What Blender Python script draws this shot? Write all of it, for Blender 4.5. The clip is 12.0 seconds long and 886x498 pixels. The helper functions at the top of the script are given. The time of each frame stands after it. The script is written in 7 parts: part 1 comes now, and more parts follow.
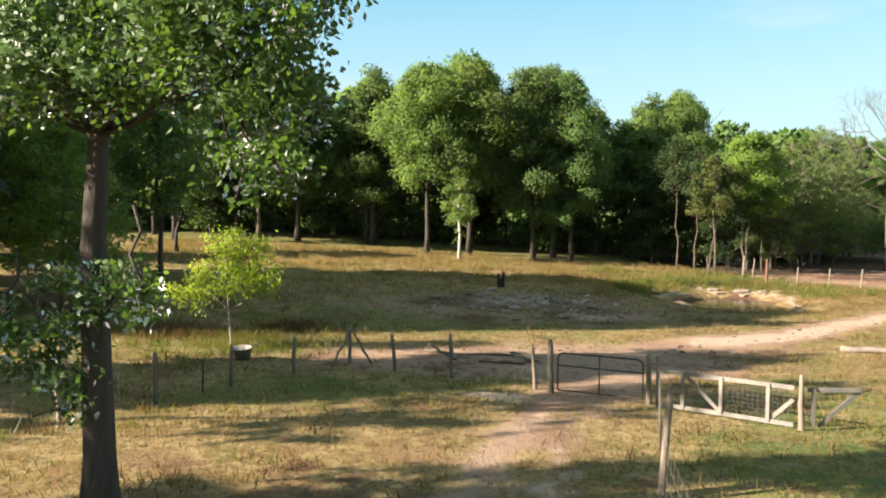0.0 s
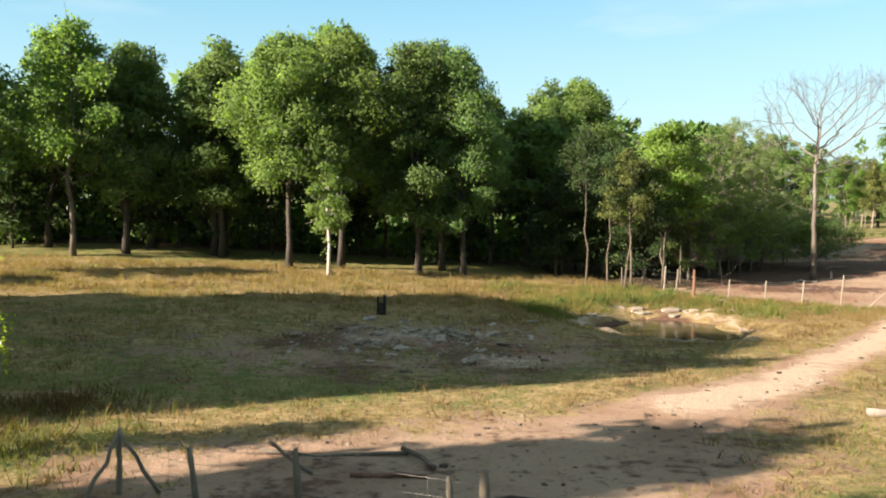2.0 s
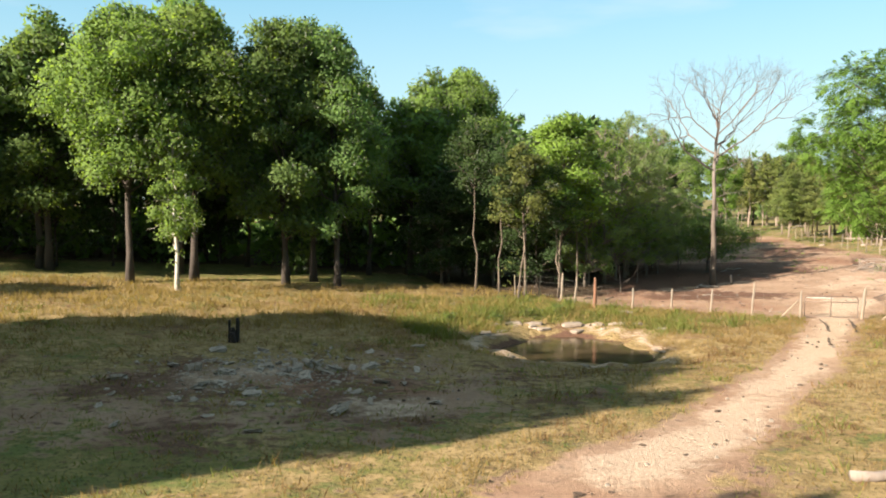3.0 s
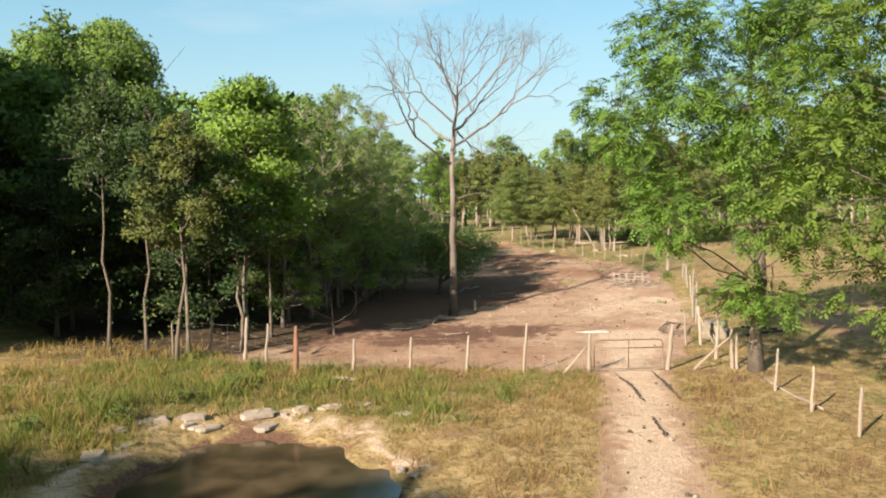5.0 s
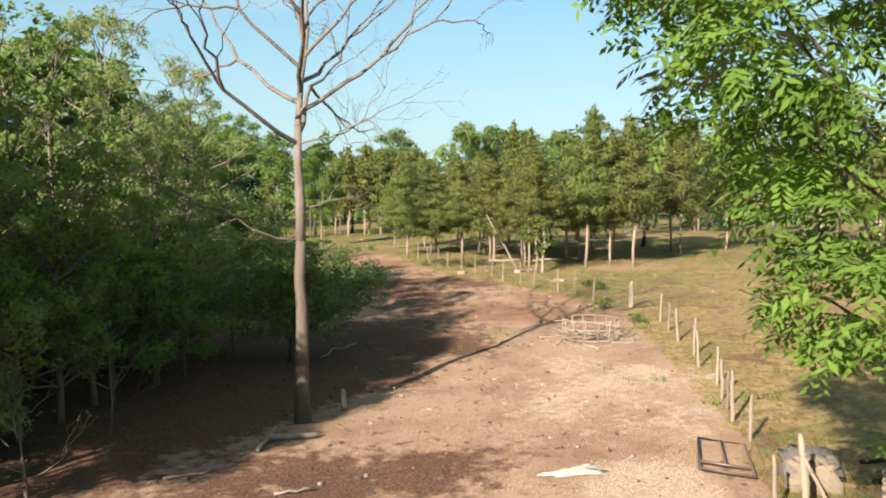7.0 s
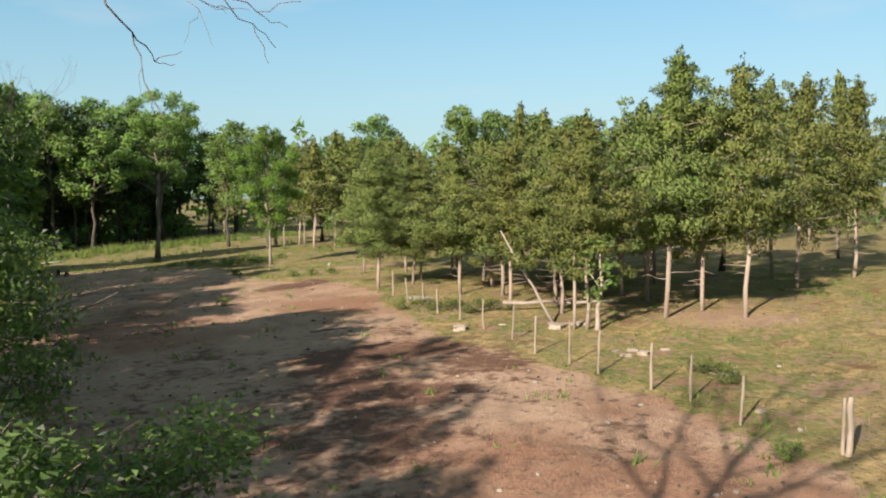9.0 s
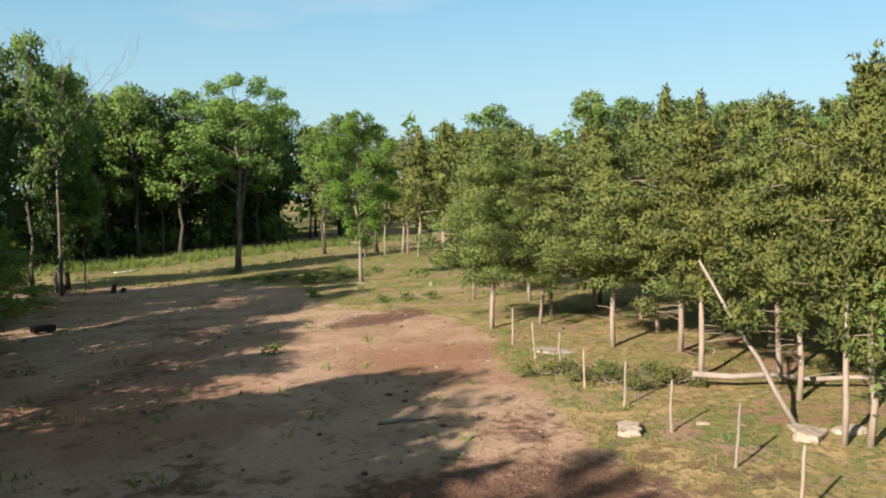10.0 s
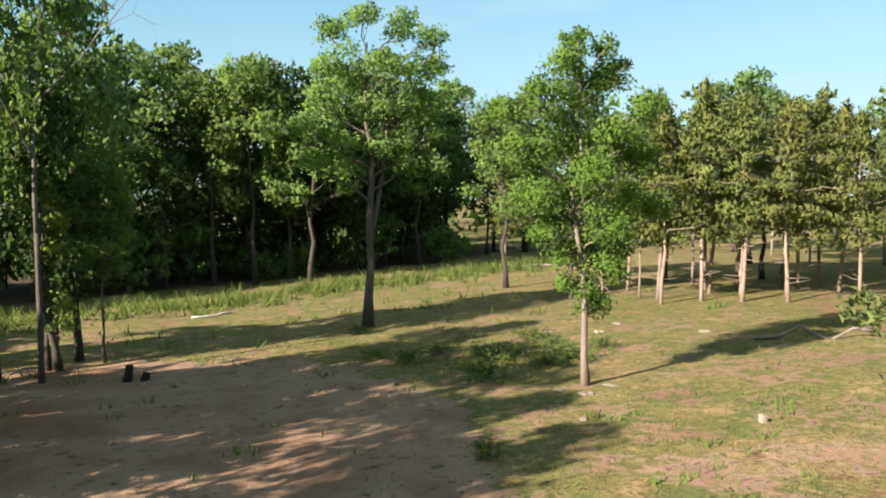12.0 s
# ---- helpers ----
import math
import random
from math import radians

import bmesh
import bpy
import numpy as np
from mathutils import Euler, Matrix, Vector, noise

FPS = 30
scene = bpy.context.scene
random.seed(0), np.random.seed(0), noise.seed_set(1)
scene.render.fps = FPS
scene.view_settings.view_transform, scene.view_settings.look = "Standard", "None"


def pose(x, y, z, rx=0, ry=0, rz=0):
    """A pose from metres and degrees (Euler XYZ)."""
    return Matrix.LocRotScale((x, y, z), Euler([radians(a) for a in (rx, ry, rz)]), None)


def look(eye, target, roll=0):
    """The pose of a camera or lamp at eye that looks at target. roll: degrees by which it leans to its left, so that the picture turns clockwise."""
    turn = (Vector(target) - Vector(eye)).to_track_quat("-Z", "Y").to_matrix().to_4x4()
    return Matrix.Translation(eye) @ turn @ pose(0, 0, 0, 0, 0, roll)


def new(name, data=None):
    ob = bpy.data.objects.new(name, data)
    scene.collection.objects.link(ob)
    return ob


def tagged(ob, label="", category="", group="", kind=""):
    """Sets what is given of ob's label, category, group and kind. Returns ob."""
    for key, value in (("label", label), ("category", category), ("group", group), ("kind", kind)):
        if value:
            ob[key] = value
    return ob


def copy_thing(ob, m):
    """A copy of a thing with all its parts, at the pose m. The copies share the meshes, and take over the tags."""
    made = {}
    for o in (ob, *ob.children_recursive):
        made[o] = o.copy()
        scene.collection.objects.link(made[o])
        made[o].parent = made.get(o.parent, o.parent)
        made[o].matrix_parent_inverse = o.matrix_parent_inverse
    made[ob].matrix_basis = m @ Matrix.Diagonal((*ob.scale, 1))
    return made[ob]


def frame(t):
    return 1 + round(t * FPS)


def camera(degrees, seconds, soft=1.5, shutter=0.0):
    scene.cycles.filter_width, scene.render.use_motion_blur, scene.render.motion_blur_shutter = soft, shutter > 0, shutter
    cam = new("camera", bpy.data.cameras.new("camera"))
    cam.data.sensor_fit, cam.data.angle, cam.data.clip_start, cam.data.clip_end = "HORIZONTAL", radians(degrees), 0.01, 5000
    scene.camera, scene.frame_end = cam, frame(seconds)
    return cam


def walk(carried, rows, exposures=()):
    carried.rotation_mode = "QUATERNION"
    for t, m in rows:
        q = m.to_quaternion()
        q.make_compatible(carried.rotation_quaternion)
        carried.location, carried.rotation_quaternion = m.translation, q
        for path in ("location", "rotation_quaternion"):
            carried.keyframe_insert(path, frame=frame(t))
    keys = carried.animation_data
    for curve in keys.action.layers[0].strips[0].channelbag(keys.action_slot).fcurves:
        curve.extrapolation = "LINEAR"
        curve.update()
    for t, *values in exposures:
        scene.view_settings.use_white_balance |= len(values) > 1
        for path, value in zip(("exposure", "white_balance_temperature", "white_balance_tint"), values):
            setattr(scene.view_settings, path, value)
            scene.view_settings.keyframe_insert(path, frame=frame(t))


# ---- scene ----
cam = camera(54.2, 12.0, 1.95)
METRES, EYE, TILT, LEAN, TURN = 126.9, 6.6, -0.7, -2.9, 0.0
ROWS = [
    (0.0, 0.0, 0.0, 0.0, -0.1, -2.47, 2.35),
    (0.5, 0.0004, 0.0267, 0.0006, -1.11, -2.49, 2.43),
    (1.0, 0.001, 0.052, 0.0011, -3.05, -2.57, 2.5),
    (1.5, 0.0027, 0.0743, 0.0012, -5.35, -2.64, 2.6),
    (2.0, 0.0057, 0.0976, 0.0014, -8.26, -2.74, 2.7),
    (2.5, 0.0105, 0.122, 0.0021, -11.73, -2.97, 2.8),
    (3.0, 0.0182, 0.1514, 0.0026, -16.15, -3.21, 2.93),
    (3.5, 0.0294, 0.1834, 0.0029, -21.32, -3.49, 3.0),
    (5.5, 0.1049, 0.3057, 0.0029, -38.37, -4.43, 2.89),
    (6.0, 0.1307, 0.3374, 0.0025, -40.12, -4.5, 2.81),
    (6.5, 0.1571, 0.3683, 0.0022, -41.26, -4.54, 2.78),
    (7.0, 0.1843, 0.399, 0.0018, -42.42, -4.6, 2.76),
    (9.0, 0.314, 0.5378, 0.0003, -42.93, -4.8, 2.92),
    (9.5, 0.3521, 0.5811, -0.0003, -39.88, -4.68, 2.97),
    (10.0, 0.3867, 0.6277, -0.0007, -35.23, -4.45, 3.02),
    (10.5, 0.4183, 0.6764, -0.0011, -30.44, -4.16, 3.08),
    (11.0, 0.445, 0.7282, -0.0009, -25.84, -3.89, 3.03),
    (11.5, 0.4693, 0.7823, -0.0005, -23.6, -3.78, 3.05),
    (12.0, 0.4953, 0.8419, -0.0001, -23.47, -3.77, 3.06),
]
walk(cam, [(t, pose(0, 0, EYE, TILT, LEAN, TURN) @ pose(METRES * x, METRES * y, METRES * z, 90 + pitch, roll, yaw)) for t, x, y, z, yaw, pitch, roll in ROWS], [(0.0, 2.14, 7050, 19), (3.5, 2.05, 7050, 19), (5.5, 1.84, 7050, 19), (7.0, 1.86, 7000, 19), (9.0, 1.63, 6740, 19), (10.0, 1.69, 6760, 19), (12.0, 1.93, 6850, 19)])

# ---- sky and sun: a low evening sun in the west ----
SUN_AZ, SUN_EL = 253.0, 25.3
world = bpy.data.worlds.new("evening_sky")
scene.world = world
world.use_nodes = True
wn, wl = world.node_tree.nodes, world.node_tree.links
wn.clear()
sky = wn.new("ShaderNodeTexSky")
sky.sky_type = "NISHITA"
sky.sun_disc = False
sky.sun_elevation, sky.sun_rotation = radians(SUN_EL), radians(SUN_AZ)
sky.air_density, sky.dust_density, sky.ozone_density = 1.0, 1.2, 1.0
coord = wn.new("ShaderNodeTexCoord")
wmap = wn.new("ShaderNodeMapping")
wmap.inputs["Scale"].default_value = (1.6, 1.6, 7.0)
wnoise = wn.new("ShaderNodeTexNoise")
wnoise.inputs["Scale"].default_value = 1.7
wnoise.inputs["Detail"].default_value = 5.0
wramp = wn.new("ShaderNodeMapRange")
wramp.inputs[1].default_value, wramp.inputs[2].default_value = 0.52, 0.80
wramp.inputs[3].default_value, wramp.inputs[4].default_value = 0.0, 0.60
wmix = wn.new("ShaderNodeMix")
wmix.data_type = "RGBA"
wmix.inputs["B"].default_value = (4.3, 5.0, 5.2, 1)
wbg = wn.new("ShaderNodeBackground")
wbg.inputs["Strength"].default_value = 0.0512
wout = wn.new("ShaderNodeOutputWorld")
wl.new(coord.outputs["Generated"], wmap.inputs["Vector"])
wl.new(wmap.outputs["Vector"], wnoise.inputs["Vector"])
wl.new(wnoise.outputs["Fac"], wramp.inputs[0])
wl.new(wramp.outputs[0], wmix.inputs["Factor"])
wtint = wn.new("ShaderNodeMix")
wtint.data_type, wtint.blend_type = "RGBA", "MULTIPLY"
wtint.inputs["Factor"].default_value = 1.0
wtint.inputs["B"].default_value = (0.84, 0.97, 1.0, 1)
wl.new(sky.outputs["Color"], wtint.inputs["A"])
wveil = wn.new("ShaderNodeMix")
wveil.data_type = "RGBA"
wveil.inputs["Factor"].default_value = 0.45
wveil.inputs["B"].default_value = (0.95, 3.75, 4.85, 1)
wl.new(wtint.outputs["Result"], wveil.inputs["A"])
whaze = wn.new("ShaderNodeMix")
whaze.data_type = "RGBA"
whaze.inputs["B"].default_value = (3.5, 4.85, 5.0, 1)
wsep, wfall = wn.new("ShaderNodeSeparateXYZ"), wn.new("ShaderNodeMapRange")
wl.new(coord.outputs["Generated"], wsep.inputs[0])
wl.new(wsep.outputs["Z"], wfall.inputs[0])
wfall.inputs[1].default_value, wfall.inputs[2].default_value = 0.0, 0.24
wfall.inputs[3].default_value, wfall.inputs[4].default_value = 0.60, 0.0
wl.new(wfall.outputs[0], whaze.inputs["Factor"])
wl.new(wveil.outputs["Result"], whaze.inputs["A"])
whigh, wup = wn.new("ShaderNodeMix"), wn.new("ShaderNodeMapRange")
whigh.data_type = "RGBA"
whigh.inputs["B"].default_value = (2.25, 2.95, 3.1, 1)
wup.inputs[1].default_value, wup.inputs[2].default_value = 0.38, 0.75
wup.inputs[3].default_value, wup.inputs[4].default_value = 0.0, 0.75
wl.new(wsep.outputs["Z"], wup.inputs[0])
wl.new(wup.outputs[0], whigh.inputs["Factor"])
wl.new(whaze.outputs["Result"], whigh.inputs["A"])
wl.new(whigh.outputs["Result"], wmix.inputs["A"])
wl.new(wmix.outputs["Result"], wbg.inputs["Color"])
wl.new(wbg.outputs["Background"], wout.inputs["Surface"])
sun_data = bpy.data.lights.new("sun", "SUN")
sun_data.energy, sun_data.angle, sun_data.color = 4.75, radians(0.6), (1.0, 0.935, 0.785)
sun = new("sun", sun_data)
a, e = radians(SUN_AZ), radians(SUN_EL)
sun.matrix_world = look((0, 0, 60), (-math.sin(a) * math.cos(e), -math.cos(a) * math.cos(e), 60 - math.sin(e)))

# ---- the lie of the land: gentle hills, and a hollow for the pond ----
HILLS = [(-35, 10, -0.32), (-5, 10, -0.09), (25, 10, 0.16), (55, 10, 0.11), (-35, 45, -0.18), (-5, 45, -0.7), (25, 45, -1.34),
         (55, 45, -0.09), (85, 45, 0.25), (-35, 80, 0.91), (-5, 80, 1.07), (25, 80, -0.63), (55, 80, -0.1), (85, 80, 0.63),
         (115, 80, 0.28), (-35, 115, 0.27), (-5, 115, 0.4), (25, 115, -0.17), (55, 115, -0.2), (85, 115, 0.52), (115, 115, 0.47),
         (25, 150, -0.21), (55, 150, -0.74), (85, 150, -0.16), (115, 150, 0.63), (55, 190, -0.3), (85, 190, -0.23), (115, 190, 0.16)]
POND = (18.7, 54.9, 3.4, 4.2, radians(-12))


def pond_r(x, y):
    """1 at the pond's rim, 0 in its middle."""
    c, s = math.cos(POND[4]), math.sin(POND[4])
    u, v = (x - POND[0]) * c + (y - POND[1]) * s, -(x - POND[0]) * s + (y - POND[1]) * c
    return np.hypot(u / POND[2], v / POND[3]) + 0.10 * np.sin(3 * np.arctan2(v, u) + 1.0) + 0.07 * np.sin(5 * np.arctan2(v, u) + 2.0) + 0.05 * np.sin(9 * np.arctan2(v, u))


def ground_z(x, y):
    x, y = np.asarray(x, float), np.asarray(y, float)
    z = np.full(np.broadcast(x, y).shape, 2.2)
    for hx, hy, h in HILLS:
        z = z + h * np.exp(-((x - hx) ** 2 + (y - hy) ** 2) / 1352.0)
    r = pond_r(x, y)
    z = z - 0.22 * np.clip((1.75 - r) / 0.4, 0, 1) - 0.5 * np.clip((1.12 - r) / 0.45, 0, 1)
    far = np.clip((np.hypot(x - 55, y - 95) - 120) / 200, 0, 1)
    return z + far * 6.0 * (x > -1e9)


def gz(x, y):
    return float(ground_z(x, y))


# ---- materials ----
def material(name, base, rough=0.85, metal=0.0, scale=4.0, amount=0.3, second=None, bump=0.25, stretch=(1, 1, 1), per_object=0.12, per_island=0.0):
    """Two scales of noise between darker and lighter tones of a base colour, a fine bump, and a small shift from one object to the next."""
    m = bpy.data.materials.new(name)
    m.use_nodes = True
    n, l = m.node_tree.nodes, m.node_tree.links
    b = n["Principled BSDF"]
    b.inputs["Roughness"].default_value, b.inputs["Metallic"].default_value = rough, metal
    tc, mp = n.new("ShaderNodeTexCoord"), n.new("ShaderNodeMapping")
    mp.inputs["Scale"].default_value = stretch
    l.new(tc.outputs["Object"], mp.inputs["Vector"])
    fine, broad = n.new("ShaderNodeTexNoise"), n.new("ShaderNodeTexNoise")
    fine.inputs["Scale"].default_value, fine.inputs["Detail"].default_value = scale * 6, 5
    broad.inputs["Scale"].default_value, broad.inputs["Detail"].default_value = scale, 3
    for t in (fine, broad):
        l.new(mp.outputs["Vector"], t.inputs["Vector"])
    second = second or tuple(c * 0.45 for c in base)
    mix = n.new("ShaderNodeMix")
    mix.data_type = "RGBA"
    mix.inputs["A"].default_value, mix.inputs["B"].default_value = (*base, 1), (*second, 1)
    ramp = n.new("ShaderNodeMapRange")
    ramp.inputs[1].default_value, ramp.inputs[2].default_value = 0.62 - amount, 0.62 + amount * 0.6
    l.new(broad.outputs["Fac"], ramp.inputs[0])
    l.new(ramp.outputs[0], mix.inputs["Factor"])
    hsv = n.new("ShaderNodeHueSaturation")
    l.new(mix.outputs["Result"], hsv.inputs["Color"])
    val = n.new("ShaderNodeMath")
    val.operation = "MULTIPLY_ADD"
    l.new(fine.outputs["Fac"], val.inputs[0])
    val.inputs[1].default_value, val.inputs[2].default_value = amount * 1.28, 0.8 - amount * 0.64
    info = n.new("ShaderNodeObjectInfo")
    v2 = n.new("ShaderNodeMath")
    v2.operation = "MULTIPLY_ADD"
    l.new(info.outputs["Random"], v2.inputs[0])
    v2.inputs[1].default_value, v2.inputs[2].default_value = 2 * per_object, -per_object
    v3 = n.new("ShaderNodeMath")
    v3.operation = "ADD"
    l.new(val.outputs[0], v3.inputs[0])
    l.new(v2.outputs[0], v3.inputs[1])
    l.new(v3.outputs[0], hsv.inputs["Value"])
    l.new(hsv.outputs["Color"], b.inputs["Base Color"])
    bp = n.new("ShaderNodeBump")
    bp.inputs["Strength"].default_value, bp.inputs["Distance"].default_value = bump, 0.03
    l.new(fine.outputs["Fac"], bp.inputs["Height"])
    l.new(bp.outputs["Normal"], b.inputs["Normal"])
    return m


def leaf_material(name, base, tint, translucent=0.42, spread=0.35, shine=0.6, ior=1.06, variety=0.024):
    """Leaves: a matt and a see-through part, each leaf a little different, each tree too."""
    m = bpy.data.materials.new(name)
    m.use_nodes = True
    n, l = m.node_tree.nodes, m.node_tree.links
    n.clear()
    geo, info = n.new("ShaderNodeNewGeometry"), n.new("ShaderNodeObjectInfo")
    mix = n.new("ShaderNodeMix")
    mix.data_type = "RGBA"
    mix.inputs["A"].default_value, mix.inputs["B"].default_value = (*base, 1), (*tint, 1)
    tc, patch = n.new("ShaderNodeTexCoord"), n.new("ShaderNodeTexNoise")
    patch.inputs["Scale"].default_value = 0.55
    l.new(tc.outputs["Object"], patch.inputs["Vector"])
    add = n.new("ShaderNodeMath")
    add.operation = "MULTIPLY_ADD"
    l.new(geo.outputs["Random Per Island"], add.inputs[0])
    add.inputs[1].default_value = spread
    l.new(patch.outputs["Fac"], add.inputs[2])
    rng = n.new("ShaderNodeMapRange")
    rng.inputs[1].default_value, rng.inputs[2].default_value = 0.35, 1.0
    l.new(add.outputs[0], rng.inputs[0])
    l.new(rng.outputs[0], mix.inputs["Factor"])
    hsv = n.new("ShaderNodeHueSaturation")
    hue, val = n.new("ShaderNodeMath"), n.new("ShaderNodeMath")
    for node, k, o in ((hue, variety, 0.5 - variety / 2), (val, 0.18, 0.67)):
        node.operation = "MULTIPLY_ADD"
        l.new(info.outputs["Random"], node.inputs[0])
        node.inputs[1].default_value, node.inputs[2].default_value = k, o
    l.new(hue.outputs[0], hsv.inputs["Hue"])
    l.new(val.outputs[0], hsv.inputs["Value"])
    l.new(mix.outputs["Result"], hsv.inputs["Color"])
    dif, tra, glo = n.new("ShaderNodeBsdfDiffuse"), n.new("ShaderNodeBsdfTranslucent"), n.new("ShaderNodeBsdfGlossy")
    glo.inputs["Roughness"].default_value = shine
    glo.inputs["Color"].default_value = (0.22, 0.25, 0.20, 1) if ior < 1.1 else (0.8, 0.8, 0.8, 1)
    warm = n.new("ShaderNodeMix")
    warm.data_type, warm.blend_type = "RGBA", "MULTIPLY"
    warm.inputs["Factor"].default_value = 1.0
    warm.inputs["B"].default_value = (1.35, 1.4, 0.55, 1)
    l.new(hsv.outputs["Color"], warm.inputs["A"])
    l.new(hsv.outputs["Color"], dif.inputs["Color"])
    l.new(warm.outputs["Result"], tra.inputs["Color"])
    s1, s2, fr, out = n.new("ShaderNodeMixShader"), n.new("ShaderNodeMixShader"), n.new("ShaderNodeFresnel"), n.new("ShaderNodeOutputMaterial")
    s1.inputs[0].default_value = translucent
    l.new(dif.outputs[0], s1.inputs[1])
    l.new(tra.outputs[0], s1.inputs[2])
    fr.inputs["IOR"].default_value = ior
    l.new(fr.outputs[0], s2.inputs[0])
    l.new(s1.outputs[0], s2.inputs[1])
    l.new(glo.outputs[0], s2.inputs[2])
    l.new(s2.outputs[0], out.inputs["Surface"])
    return m


OAK_LEAF = leaf_material("oak_leaf", (0.076, 0.142, 0.050), (0.134, 0.220, 0.066), translucent=0.5, shine=0.42, ior=1.18)
WOOD_LEAF = leaf_material("forest_leaf", (0.124, 0.212, 0.080), (0.196, 0.300, 0.106), translucent=0.52)
LIGHT_LEAF = leaf_material("light_leaf", (0.160, 0.260, 0.080), (0.235, 0.345, 0.110), translucent=0.56)
WILLOW_LEAF = leaf_material("grey_leaf", (0.215, 0.290, 0.125), (0.300, 0.375, 0.175), translucent=0.6)
WALNUT_LEAF = leaf_material("walnut_leaf", (0.106, 0.186, 0.040), (0.182, 0.282, 0.060), translucent=0.5)
SAPLING_LEAF = leaf_material("sapling_leaf", (0.255, 0.365, 0.050), (0.335, 0.425, 0.070), translucent=0.5)
CEDAR_LEAF = leaf_material("cedar_leaf", (0.098, 0.150, 0.050), (0.232, 0.260, 0.086), translucent=0.5, spread=0.5, variety=0.044)
GRASS_DRY = leaf_material("dry_grass_blade", (0.335, 0.240, 0.108), (0.235, 0.165, 0.070), 0.4)
GRASS_GREEN = leaf_material("green_grass_blade", (0.130, 0.165, 0.044), (0.195, 0.200, 0.062), 0.45)
GRASS_RUST = leaf_material("rusty_weed_blade", (0.180, 0.098, 0.058), (0.125, 0.070, 0.040), 0.35)
EDGE_LEAF = leaf_material("edge_leaf", (0.200, 0.310, 0.095), (0.285, 0.400, 0.130), translucent=0.62)
BRIGHT_LEAF = leaf_material("bright_leaf", (0.175, 0.290, 0.062), (0.250, 0.380, 0.090), translucent=0.5)
# Leaves inside the wood: a darker copy, with shade put into the colour.
SHADED_LEAF = leaf_material("shaded_leaf", (0.042, 0.074, 0.031), (0.072, 0.114, 0.044), translucent=0.4)
OLIVE_LEAF = leaf_material("olive_leaf", (0.105, 0.128, 0.042), (0.160, 0.175, 0.060))
WEED_LEAF = leaf_material("weed_leaf", (0.110, 0.170, 0.045), (0.180, 0.240, 0.070))
BARK = material("grey_brown_bark", (0.15, 0.118, 0.088), 0.9, scale=2.5, amount=0.35, bump=0.9, stretch=(3, 3, 0.6))
BARK_DARK = material("dark_bark", (0.072, 0.056, 0.044), 0.9, scale=2.5, amount=0.35, bump=0.9, stretch=(3, 3, 0.6))
BARK_PALE = material("pale_bark", (0.27, 0.225, 0.18), 0.85, scale=1.4, amount=0.35, second=(0.14, 0.105, 0.08), bump=0.5, stretch=(2, 2, 0.7))
BARK_WHITE = material("whitish_bark", (0.55, 0.51, 0.45), 0.8, scale=1.4, amount=0.2, second=(0.35, 0.30, 0.25), bump=0.4, stretch=(2, 2, 0.7))
BARK_CEDAR = material("cedar_bark", (0.29, 0.24, 0.19), 0.9, scale=2.0, amount=0.35, second=(0.18, 0.12, 0.09), bump=0.8, stretch=(4, 4, 0.4))
DEADWOOD = material("bleached_dead_wood", (0.30, 0.255, 0.215), 0.85, scale=1.0, amount=0.3, second=(0.17, 0.13, 0.105), bump=0.6, stretch=(2, 2, 0.5))
DEADLIMB = material("grey_dead_limb", (0.172, 0.148, 0.130), 0.88, scale=1.6, amount=0.4, second=(0.085, 0.066, 0.054), bump=0.9, stretch=(2, 2, 0.5))
# Bark of the lower trunk, darkened to carry the shade cast on it.
DEADBARK_SHADED = material("shaded_dead_bark", (0.090, 0.072, 0.058), 0.9, scale=1.2, amount=0.35, second=(0.10, 0.08, 0.065), bump=0.7, stretch=(2, 2, 0.5))
POST_PALE = material("weathered_pale_post", (0.215, 0.185, 0.152), 0.85, scale=2.0, amount=0.3, second=(0.30, 0.22, 0.15), bump=0.6, stretch=(3, 3, 0.6))
POST_GREY = material("weathered_grey_post", (0.20, 0.165, 0.125), 0.9, scale=2.0, amount=0.3, bump=0.6, stretch=(3, 3, 0.6))
POST_RED = material("red_cedar_post", (0.23, 0.11, 0.065), 0.9, scale=2.0, amount=0.35, second=(0.10, 0.05, 0.03), bump=0.7, stretch=(3, 3, 0.6))
CHARRED = material("charred_wood", (0.020, 0.013, 0.011), 0.9, scale=3.0, amount=0.3, bump=0.8)
WHITE_WOOD = material("grey_white_painted_board", (0.168, 0.160, 0.146), 0.75, scale=2.0, amount=0.25, second=(0.30, 0.26, 0.21), bump=0.3)
PIPE = material("dark_steel_pipe", (0.055, 0.048, 0.045), 0.55, 0.6, scale=6, amount=0.3, second=(0.09, 0.05, 0.03), bump=0.1)
PIPE_GREY = material("grey_galvanised_pipe", (0.15, 0.125, 0.11), 0.55, 0.5, scale=6, amount=0.3, second=(0.16, 0.09, 0.06), bump=0.1)
WIRE = material("galvanised_wire", (0.30, 0.28, 0.26), 0.5, 0.7, scale=6, amount=0.2, bump=0.0)
ROCK = material("pale_limestone", (0.31, 0.255, 0.20), 0.9, scale=1.5, amount=0.32, second=(0.23, 0.18, 0.14), bump=0.7)
ROCK_GREY = material("grey_field_stone", (0.29, 0.245, 0.195), 0.9, scale=1.8, amount=0.3, second=(0.16, 0.14, 0.12), bump=0.7)
SHED_TIN = material("dull_tin_roofing", (0.36, 0.37, 0.36), 0.5, 0.5, scale=1.0, amount=0.3, second=(0.20, 0.15, 0.12), bump=0.2)
